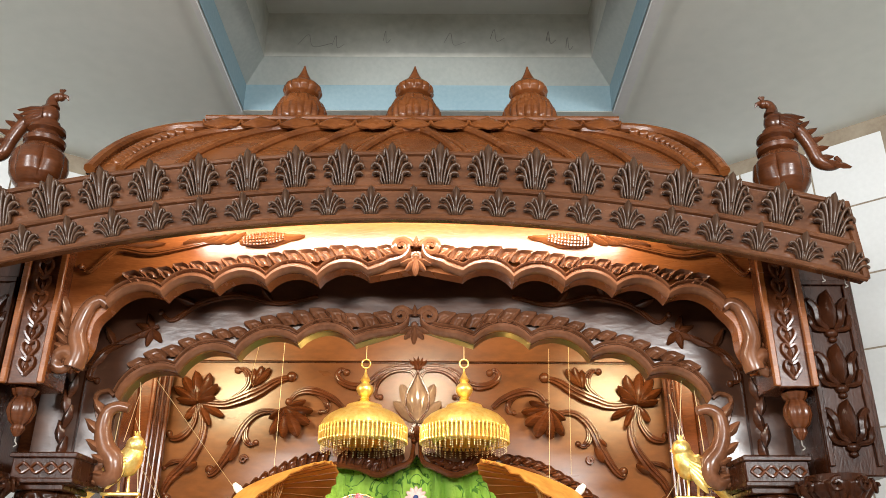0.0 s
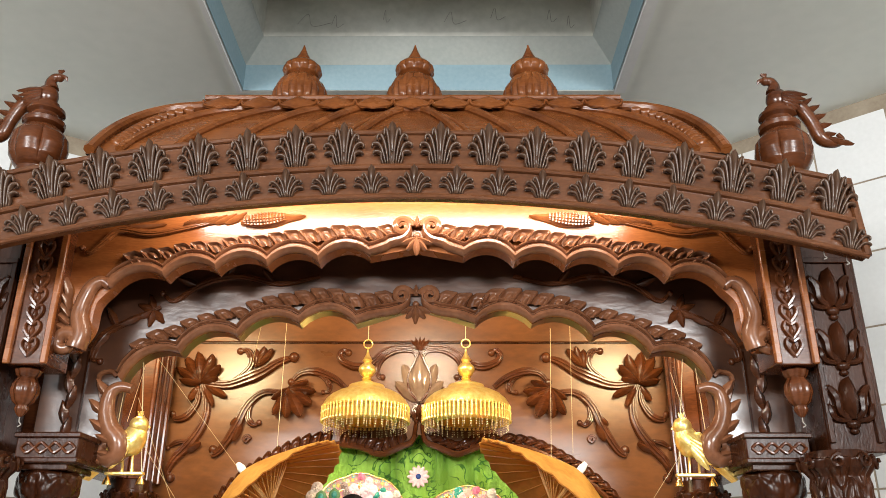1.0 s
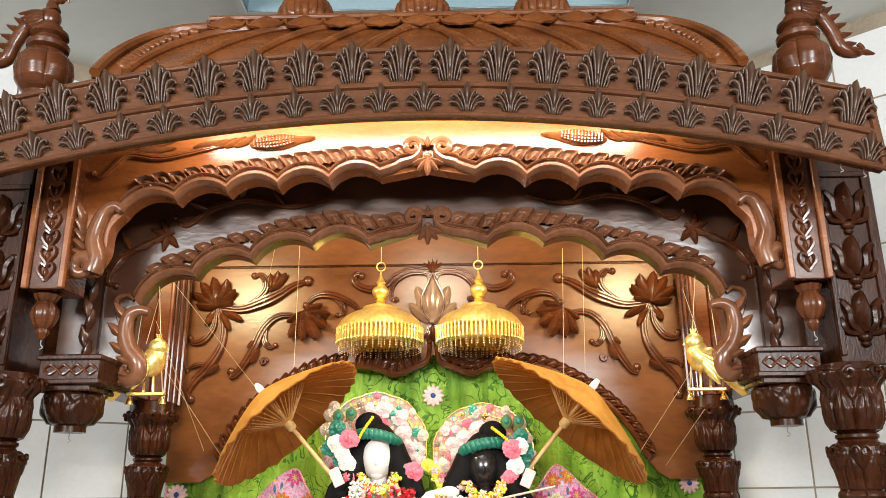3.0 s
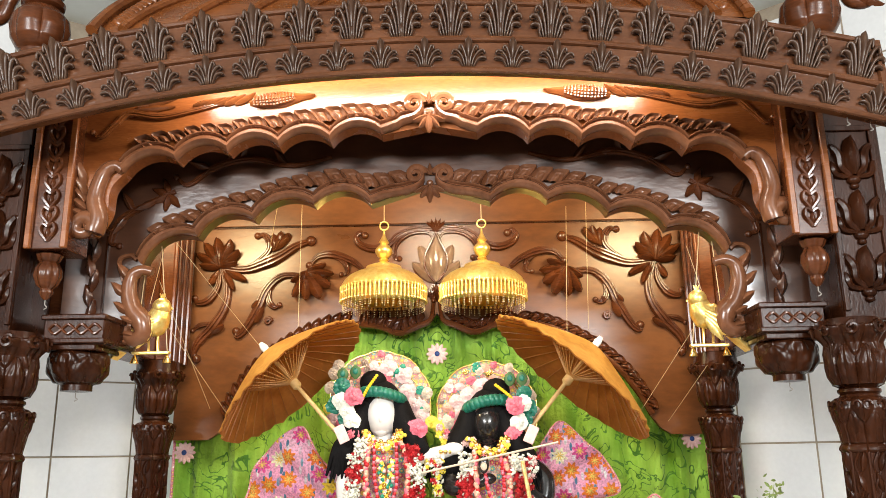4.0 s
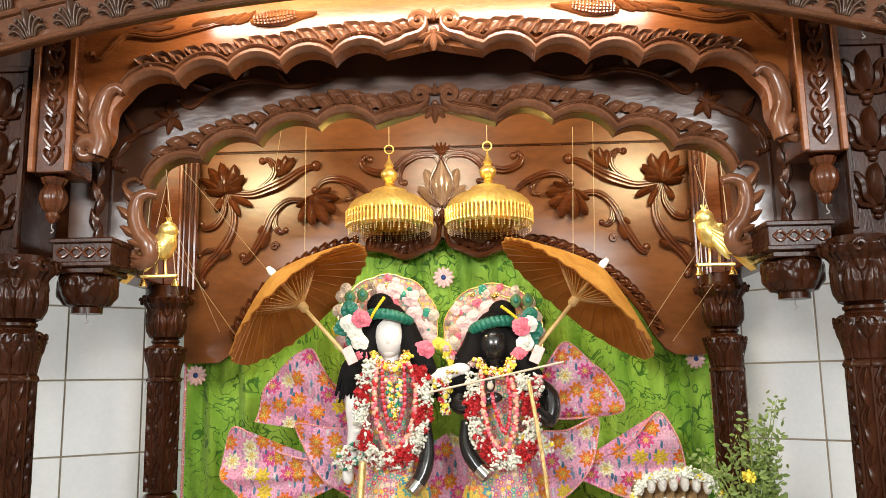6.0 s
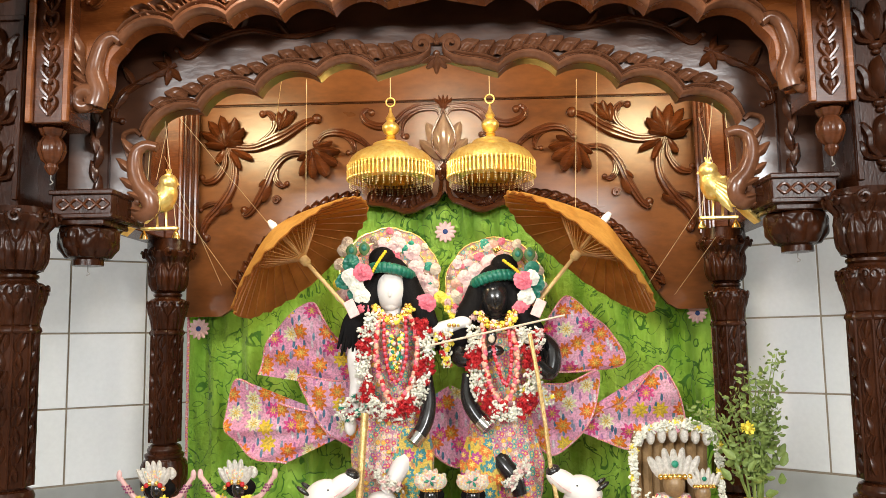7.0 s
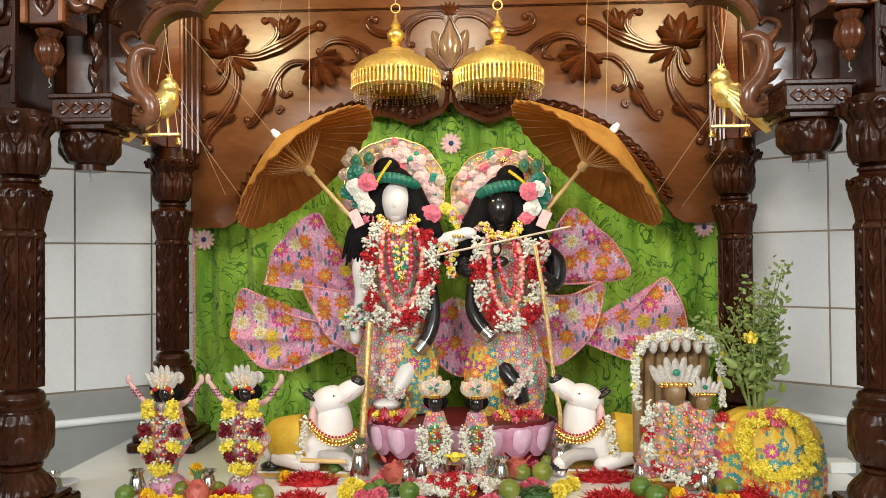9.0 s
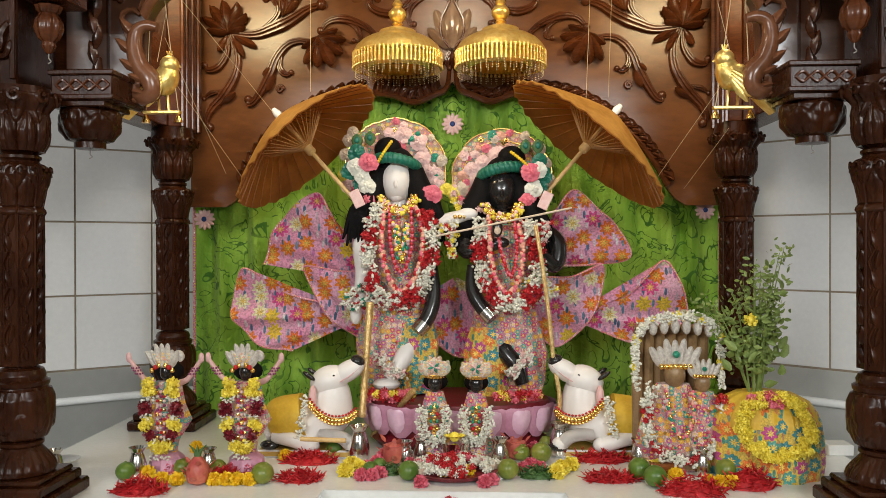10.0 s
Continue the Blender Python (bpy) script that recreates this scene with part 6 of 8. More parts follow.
# garlands over the two statues
R_, W_, P_, E_, Y_, G_, B_, L_ = range(8)
garland("thick garland of red and white flowers on the white statue", [(-0.238, 2.860, 1.745), (-0.262, 2.850, 1.669), (-0.267, 2.840, 1.573), (-0.241, 2.830, 1.479), (-0.164, 2.820, 1.438), (-0.095, 2.830, 1.479), (-0.057, 2.840, 1.573), (-0.050, 2.850, 1.668), (-0.077, 2.860, 1.735)], 0.0085, 0.0125, [W_] * 10 + [R_] * 8, 0.021, 5)
garland("string of pale pink beads on the white statue", [(-0.216, 2.865, 1.749), (-0.221, 2.840, 1.668), (-0.216, 2.830, 1.574), (-0.183, 2.825, 1.489), (-0.151, 2.825, 1.470), (-0.108, 2.830, 1.517), (-0.084, 2.840, 1.611), (-0.090, 2.850, 1.706), (-0.110, 2.865, 1.749)], 0.0105, 0.0088, [E_, E_, R_, E_, P_], 0.004, 2)
garland("string of dark red beads on the white statue", [(-0.196, 2.860, 1.755), (-0.194, 2.840, 1.649), (-0.175, 2.835, 1.554), (-0.148, 2.835, 1.536), (-0.122, 2.840, 1.611), (-0.123, 2.860, 1.745)], 0.010, 0.0065, [R_, P_], 0.001, 1)
garland("golden necklaces on the white statue", [(-0.232, 2.885, 1.782), (-0.205, 2.870, 1.752), (-0.170, 2.862, 1.740), (-0.134, 2.870, 1.752), (-0.108, 2.885, 1.784)], 0.006, 0.007, [G_, Y_, G_, L_], 0.013, 7)
garland("golden pendant chains on the white statue", [(-0.176, 2.850, 1.687), (-0.166, 2.840, 1.630), (-0.156, 2.838, 1.573), (-0.145, 2.840, 1.630), (-0.134, 2.850, 1.687)], 0.006, 0.007, [G_, Y_, L_, B_], 0.010, 3)
garland("white bud wristlet on the white statue", [(-0.349, 2.870, 1.429), (-0.312, 2.860, 1.410), (-0.254, 2.860, 1.458), (-0.294, 2.870, 1.477), (-0.343, 2.870, 1.448)], 0.008, 0.011, [W_, W_, W_, R_, W_, B_], 0.012, 3)
garland("white buds hanging at the hip of the white statue", [(-0.263, 2.850, 1.440), (-0.195, 2.840, 1.412), (-0.118, 2.840, 1.422), (-0.072, 2.850, 1.459)], 0.010, 0.010, [W_, W_, R_], 0.010, 2)
garland("thick garland of red and white flowers on the black statue", [(0.109, 2.860, 1.696), (0.105, 2.840, 1.611), (0.118, 2.830, 1.517), (0.165, 2.820, 1.442), (0.230, 2.820, 1.424), (0.287, 2.830, 1.461), (0.301, 2.840, 1.554), (0.288, 2.850, 1.648), (0.264, 2.860, 1.705)], 0.0085, 0.0125, [W_] * 10 + [R_] * 8, 0.021, 5)
garland("string of pale pink beads on the black statue", [(0.140, 2.860, 1.706), (0.143, 2.830, 1.592), (0.165, 2.825, 1.498), (0.203, 2.825, 1.461), (0.240, 2.830, 1.517), (0.250, 2.840, 1.611), (0.238, 2.855, 1.696)], 0.0105, 0.0088, [E_, R_, E_, E_, P_], 0.004, 2)
garland("string of dark red beads on the black statue", [(0.166, 2.855, 1.705), (0.180, 2.835, 1.592), (0.212, 2.830, 1.517), (0.231, 2.840, 1.611), (0.223, 2.855, 1.705)], 0.010, 0.0065, [R_, P_], 0.002, 2)
garland("golden necklaces on the black statue", [(0.122, 2.875, 1.752), (0.152, 2.865, 1.722), (0.187, 2.860, 1.712), (0.222, 2.865, 1.724), (0.248, 2.875, 1.756)], 0.006, 0.007, [G_, Y_, G_, L_], 0.013, 7)
garland("white bud wristlet on the black statue", [(0.260, 2.850, 1.497), (0.306, 2.840, 1.498), (0.354, 2.850, 1.469), (0.316, 2.850, 1.441)], 0.008, 0.011, [W_, W_, Y_, W_], 0.012, 3)
garland("white buds at the shoulder of the black statue", [(0.270, 2.860, 1.686), (0.307, 2.850, 1.667), (0.336, 2.860, 1.696), (0.316, 2.850, 1.629)], 0.009, 0.011, [W_, L_, W_, R_], 0.014, 3)
garland("flowers hanging between the two statues", [(-0.024, 2.850, 1.677), (0.015, 2.840, 1.687), (0.011, 2.840, 1.630), (0.018, 2.840, 1.573)], 0.009, 0.012, [W_, W_, R_, Y_, W_], 0.014, 3)
garland("flowers between the statues' shoulders", [(0.027, 2.950, 1.797), (0.051, 2.920, 1.747), (0.099, 2.900, 1.726)], 0.010, 0.013, [L_, Y_, L_, P_, W_], 0.016, 2)
garland("white anklet of buds on the white statue", [(-0.229, 2.840, 1.250), (-0.194, 2.830, 1.205), (-0.146, 2.830, 1.186)], 0.008, 0.011, [W_, W_, W_, L_], 0.014, 4)
garland("white anklet of buds on the black statue", [(0.212, 2.840, 1.196), (0.249, 2.830, 1.235), (0.277, 2.830, 1.264)], 0.008, 0.011, [W_, W_, W_, L_], 0.014, 4)
t = thing("pendant", "dark oval pendant with a pearl on the black statue", "jewellery", at=(0.166, 2.830, 1.676))
bm = bmesh.new()
ball(bm, (0, 0, 0), 0.022, 14, 8, (0.8, 0.4, 1.3))
part("stone", bm, SKIN_B, t)
bm = bmesh.new()
ball(bm, (0, -0.008, -0.006), 0.011, 10, 6, (1, 0.5, 1.2))
part("pearl", bm, CREAM, t, "cream pearl")


def horn(label, pts):
    """A curved black horn with a silver mouth."""
    line = spline(pts, 7)
    bm = bmesh.new()
    sweep(bm, line, tapered(len(line), 0.018, 0.026, 0.024), 14)
    t = thing("curved_horn", label, "horn", "horns at the hips", at=line[0])
    back = Matrix.Translation(-line[0])
    part("horn_body", bm, SKIN_B, t).matrix_parent_inverse = back
    bm = bmesh.new()
    sweep(bm, line[-5:], 0.0275, 14)
    part("mouth_band", bm, STEEL, t, "silver band").matrix_parent_inverse = back


horn("curved black horn with a silver mouth beside the white statue", [(-0.054, 2.880, 1.553), (-0.047, 2.860, 1.458), (-0.065, 2.840, 1.384), (-0.102, 2.820, 1.333)])
horn("curved black horn with a silver mouth beside the black statue", [(0.082, 2.880, 1.553), (0.082, 2.860, 1.478), (0.109, 2.840, 1.422), (0.150, 2.820, 1.377)])


def rod(name, label, a, b, r, mat, twist=False):
    bm = bmesh.new()
    a, b = Vector(a), Vector(b)
    n = 40
    sweep(bm, [a.lerp(b, k / n) for k in range(n + 1)], [r * (1 + (0.16 if k % 2 else -0.1) * twist) for k in range(n + 1)], 10, normal=(0.1, -1, 0.1))
    return tagged(part(name, bm, mat), label, "stick")


GILT = noisy("gilt_cord", (0.55, 0.32, 0.08), (0.92, 0.70, 0.34), 90, 0.32, metal=0.6, bump=0.9, fine=300)
rod("staff", "gilt twisted cord staff beside the white statue", (-0.256, 2.800, 1.434), (*(-0.277, 2.760, 1.006)[:2], PLAT + 0.11), 0.012, GILT, True)
bm = bmesh.new()
ln = spline([(0.291, 2.800, 1.685), (0.311, 2.780, 1.556), (0.332, 2.770, 1.391), (0.346, 2.760, 1.246), (0.363, 2.750, 1.138), (*(0.359, 2.750, 1.020)[:2], PLAT + 0.12)], 8)
sweep(bm, ln, 0.007, 8)
tagged(part("hanging_rope", bm, GILT), "long gilt cord hanging from the black statue into a pot", "cord")
rod("flute", "pale jewelled flute held across the black statue", (-0.036, 2.800, 1.652), (0.411, 2.820, 1.744), 0.0036, CREAM)
rod("bamboo_stick", "gilt stick leaning on the lotus pedestal", (*(-0.263, 2.919), PLAT + 0.012), (-0.103, 2.700, 1.158), 0.010, GILT, True)
rod("bamboo_stick", "pale bamboo flute lying on the marble before the calf statue", (-0.426, 2.520, 1.045), (-0.290, 2.520, 1.041), 0.007, BAMBOO)


# ---------------------------------------------------------------- parasols and hanging umbrellas
def parasol(label, hub, axis, R, H, handle_end, seed):
    """An open paper parasol: pleated cone, ribs, stretchers, hub and bamboo handle."""
    q = Vector((0, 0, 1)).rotation_difference(Vector(axis).normalized()).to_matrix().to_4x4()
    m = Matrix.Translation(hub) @ q
    t = thing("paper_parasol", label, "parasol", "pair of paper parasols", at=hub)
    t.matrix_basis = m
    N = 32
    bm = bmesh.new()
    rows = []
    for j in range(9):
        f = j / 8
        row = []
        for k in range(N * 2):
            a = math.pi * k / N
            dip = 0.006 * f if k % 2 else 0.0
            r = R * f * (1 - (0.014 if k % 2 and j == 8 else 0) + 0.022 * f ** 4 * noise.noise((k * 0.9, seed * 7.0, 0))) + 0.004
            row.append(bm.verts.new((r * math.cos(a), r * math.sin(a), H * (1 - f ** 1.25) - dip + 0.010 * f ** 3 * noise.noise((k * 0.7, seed * 3.0, 5)))))
        rows.append(row)
    for a, b in zip(rows, rows[1:]):
        for k in range(2 * N):
            bm.faces.new((a[k], a[(k + 1) % (2 * N)], b[(k + 1) % (2 * N)], b[k]))
    low = bm.copy()
    part("paper_cone", low, PAPER, t)
    bmesh.ops.translate(bm, verts=bm.verts, vec=(0, 0, 0.004))
    part("outer_paper", bm, PAPER_TOP, t, "lighter yellow outer paper")
    for k in range(N):
        a = 2 * math.pi * k / N
        c, s = math.cos(a), math.sin(a)
        bm = bmesh.new()
        sweep(bm, [(R * f * c, R * f * s, H * (1 - f ** 1.25) - 0.004) for f in (0.06, 0.3, 0.55, 0.8, 0.99)], 0.0017, 5, normal=(-s, c, 0))
        part("rib", bm, RIBW, t)
        bm = bmesh.new()
        sweep(bm, [(0.012 * c, 0.012 * s, 0.0), (R * 0.45 * c, R * 0.45 * s, H * (1 - 0.45 ** 1.25) - 0.008)], 0.0016, 5, normal=(-s, c, 0))
        part("stretcher", bm, STRW, t)
    bm = bmesh.new()
    lathe(bm, [(0.010, -0.03), (0.017, -0.022), (0.017, 0.012), (0.010, 0.018)], 14)
    part("hub", bm, BAMBOO, t)
    bm = bmesh.new()
    ln = (Vector(handle_end) - Vector(hub)).length
    sweep(bm, [(0, 0, -ln), (0, 0, -ln * 0.5), (0, 0, H)], 0.0075, 10, normal=(1, 0, 0))
    part("handle", bm, BAMBOO, t)
    bm = bmesh.new()
    lathe(bm, [(0.012, H - 0.01), (0.014, H + 0.02), (0.008, H + 0.04)], 12)
    part("tip", bm, WHITE, t, "white cap")


parasol("open brown oiled-paper parasol with bamboo ribs over the white statue", (-0.493, 2.940, 1.963), (-0.67, 0.10, 0.735), 0.300, 0.150, (-0.325, 2.850, 1.787), 1)
parasol("open brown oiled-paper parasol with bamboo ribs over the black statue", (0.477, 2.960, 1.966), (0.645, 0.06, 0.76), 0.325, 0.145, (0.314, 2.870, 1.781), 2)
for at in ((-0.305, 2.840, 1.779), (0.327, 2.860, 1.771)):
    t = thing("paper_tag", "pale pink paper tag on a parasol handle", "tag", "tags on the parasol handles", at=at)
    bm = bmesh.new()
    box(bm, -0.018, 0.018, -0.003, 0.003, -0.030, 0.030, 0.002)
    ob = part("card", bm, PALEP, t)
    t.rotation_euler = (0, radians(25 if at[0] > 0 else -25), 0)


def chhatra(label, x, zrim, y, hook):
    """A gilt hanging umbrella: ribbed dome, bead fringe in two rows, finial and thread."""
    t = thing("gilt_umbrella", label, "hanging umbrella", "pair of hanging gilt umbrellas", at=(x, y, zrim))
    bm = bmesh.new()
    R = 0.164
    lathe(bm, [(R, -0.004), (R * 1.02, 0.002), (R * 0.985, 0.014), (R * 0.92, 0.032), (R * 0.80, 0.050), (R * 0.64, 0.064), (R * 0.47, 0.073), (R * 0.43, 0.080), (R * 0.41, 0.088), (R * 0.28, 0.096), (R * 0.16, 0.102), (0.011, 0.112)], 72, flute=0.018, flutes=24)
    part("dome", bm, GILT_M, t)
    bm = bmesh.new()
    lathe(bm, [(0.010, 0.108), (0.020, 0.114), (0.014, 0.121), (0.026, 0.130), (0.034, 0.145), (0.033, 0.158), (0.020, 0.172), (0.014, 0.178), (0.020, 0.186), (0.012, 0.200), (0.006, 0.212), (0.003, 0.230)], 20, flute=0.06, flutes=8)
    part("finial", bm, GILT_M, t)
    bm = bmesh.new()
    for k in range(64):
        a = 2 * math.pi * k / 64
        px, py = R * math.cos(a), R * math.sin(a)
        sweep(bm, [(px, py, 0.004), (px, py, -0.045)], 0.0034, 5, normal=(1, 0, 0))
        ball(bm, (px, py, -0.050), 0.0055, 6, 4)
        ball(bm, (px, py, -0.020), 0.0050, 6, 4)
    tagged(part("bead_fringe", bm, GILT_M, t), "gold bead fringe", kind="stuff")
    bm = bmesh.new()
    for q, n in ((0.95, 46), (0.66, 22)):
        for k in range(n):
            a = 2 * math.pi * k / n
            px, py = R * q * math.cos(a), R * q * math.sin(a)
            for i in range(6):
                ball(bm, (px, py, -0.038 - 0.0085 * i), 0.0026, 5, 3)
    net = bmesh.new()
    lathe(net, [(R * 0.90, 0.0), (R * 0.86, -0.030), (R * 0.70, -0.052), (R * 0.66, -0.052), (R * 0.80, -0.026), (R * 0.84, 0.0)], 60, flute=0.04, flutes=30)
    part("gold_net", net, GILT_M, t, "gold bead net inside the fringe")
    tagged(part("crystal_fringe", bm, CRYSTAL, t), "clear crystal bead fringe", kind="stuff")
    bm = bmesh.new()
    sweep(bm, [(0.017 * math.cos(a), 0, 0.252 + 0.017 * math.sin(a)) for a in [2 * math.pi * k / 16 for k in range(17)]], 0.0025, 6)
    part("ring", bm, GILT_M, t)
    bm = bmesh.new()
    sweep(bm, [(0, 0, 0.268), (0, 0, hook - zrim)], 0.0016, 6, normal=(1, 0, 0))
    part("thread", bm, THREAD, t, "pale thread")


chhatra("gilt hanging umbrella with bead fringe over the white statue", (-0.196, 3.120, 2.331)[0], (-0.196, 3.120, 2.325)[2], 3.12, 2.858)
chhatra("gilt hanging umbrella with bead fringe over the black statue", (0.183, 3.100, 2.322)[0], (0.183, 3.100, 2.322)[2], 3.10, 2.858)


# gilt birds on swings
def swing_bird(at, s, label):
    t = thing("swing_bird", label, "bird figure", "gilt birds on swings", at=at)
    bm = bmesh.new()
    body = spline([(-s * 0.045, 0, 0.062), (-s * 0.015, 0, 0.075), (s * 0.012, 0, 0.098), (s * 0.022, 0, 0.128)], 5)
    sweep(bm, body, tapered(len(body), 0.014, 0.044, 0.026), 14)
    ball(bm, (s * 0.024, -0.004, 0.134), 0.028, 14, 8)
    sweep(bm, [(s * 0.042, 0, 0.136), (s * 0.056, 0, 0.128)], [0.008, 0.002], 6)
    for k in range(3):
        sweep(bm, [(s * 0.024, 0, 0.152), (s * (0.022 + 0.008 * (k - 1)), 0, 0.176)], [0.004, 0.002], 5)
    for k in range(4):
        sweep(bm, [(-s * 0.035, 0.006 * (k - 1.5), 0.060), (-s * 0.085, 0.010 * (k - 1.5), 0.012), (-s * 0.11, 0.012 * (k - 1.5), -0.018)], [0.012, 0.012, 0.005], 6)
    for k in range(4):
        petal(bm, turn_xz(s * 0.014, -0.038, 0.096 - 0.008 * k, -s * (122 + 8 * k)), 0.078, 0.028, 0.008)
    part("bird", bm, GILT_M, t)
    for e in (-0.012, 0.016):
        bm = bmesh.new()
        sweep(bm, [(e, 0, 0.055), (e + s * 0.004, 0, 0.004)], 0.004, 6, normal=(0, 1, 0))
        part("leg", bm, GILT_M, t)
    bm = bmesh.new()
    box(bm, -0.055, 0.055, -0.010, 0.010, -0.006, 0.003, 0.002)
    part("perch", bm, GILT_M, t)
    for e in (-0.048, 0.048):
        bm = bmesh.new()
        lathe(bm, [(0.013, -0.032), (0.011, -0.024), (0.005, -0.012), (0.002, -0.006)], 10, (e, 0, 0))
        part("bell", bm, GOLD, t, "small gilt bell")
        bm = bmesh.new()
        sweep(bm, [(e, 0, 0.0), (e * 0.3 - s * 0.02, 0.01, 0.36 + 0.05 * (e > 0))], 0.0012, 5, normal=(0, 1, 0))
        part("thread", bm, THREAD, t)


swing_bird((-0.811, 2.440, 2.010), 1, "gilt crested bird on a small swing below the arch")
swing_bird((0.818, 2.440, 2.007), -1, "gilt crested bird on a small swing below the arch")
# decoration threads strung across the canopy
for a, b in (((-0.800, 2.460, 2.389), (-0.618, 2.940, 2.091)), ((-0.787, 2.460, 2.107), (-0.701, 2.900, 1.840)), ((-0.810, 2.460, 2.230), (-0.771, 2.900, 1.871)), ((-0.474, 2.900, 2.606), (-0.483, 2.940, 2.159)), ((-0.563, 2.900, 2.609), (-0.669, 3.200, 2.455)), ((0.486, 2.900, 2.576), (0.474, 2.960, 2.098)), ((0.558, 2.900, 2.599), (0.573, 3.100, 2.158)), ((0.789, 2.460, 2.068), (0.680, 2.900, 1.812)), ((0.813, 2.460, 1.951), (0.794, 2.900, 1.810)), ((0.845, 2.460, 2.050), (0.794, 2.500, 2.318)), ((-0.833, 2.460, 2.160), (-0.813, 2.500, 2.364))):
    bm = bmesh.new()
    sweep(bm, [a, b], 0.0008, 5, normal=(0.3, -1, 0.2))
    tagged(part("decoration_string", bm, THREAD), "thin pale thread strung under the canopy", "thread", "threads under the canopy")

# ---------------------------------------------------------------- on the platform
def on(px):
    return (*px, PLAT)


# wide lotus pedestal
LOTUS_PALE = plain("pale_lotus_paint", (0.66, 0.40, 0.54), (0.78, 0.54, 0.66), 0.35, 16, 0.2)
x, y = (0.038, 2.798)
t = thing("lotus_pedestal", "pink painted lotus pedestal under the main statues", "pedestal", at=(x, 2.90, PLAT))
bm = bmesh.new()
lathe(bm, [(0.28, 0.0), (0.30, 0.02), (0.27, 0.04), (0.29, 0.07), (0.31, 0.13), (0.30, 0.155), (0.05, 0.16)], 48, flat=0.6)
part("core", bm, GARNET, t, "dark red core")
for k in range(18):
    a = 2 * math.pi * (k + 0.5) / 18
    bm = bmesh.new()
    m = Matrix.Translation((0.295 * math.cos(a), 0.295 * 0.6 * math.sin(a), 0.045)) @ Matrix.Rotation(math.atan2(math.sin(a) / 0.6, math.cos(a)) + math.pi / 2, 4, "Z") @ Matrix.Rotation(radians(10), 4, "X")
    petal(bm, m, 0.105, 0.115, 0.020, tip=1.0, end=0.6)
    part("petal", bm, LOTUS, t)
    bm = bmesh.new()
    petal(bm, m @ Matrix.Translation((0, -0.016, 0.022)), 0.080, 0.066, 0.014, tip=1.0, end=0.45)
    part("petal_face", bm, LOTUS_PALE, t, "paler painted middle of a petal")
garland("red petals and marigolds strewn on the pedestal's rim", [(-0.256, 2.800, 1.125), (-0.167, 2.760, 1.129), (-0.102, 2.750, 1.135)], 0.012, 0.016, [R_, P_, P_, Y_, R_], 0.012, 2, "flowers")
garland("red petals and marigolds strewn on the pedestal's rim", [(0.163, 2.750, 1.137), (0.246, 2.760, 1.136), (0.312, 2.800, 1.132)], 0.012, 0.016, [P_, R_, Y_, P_, R_], 0.012, 2, "flowers")


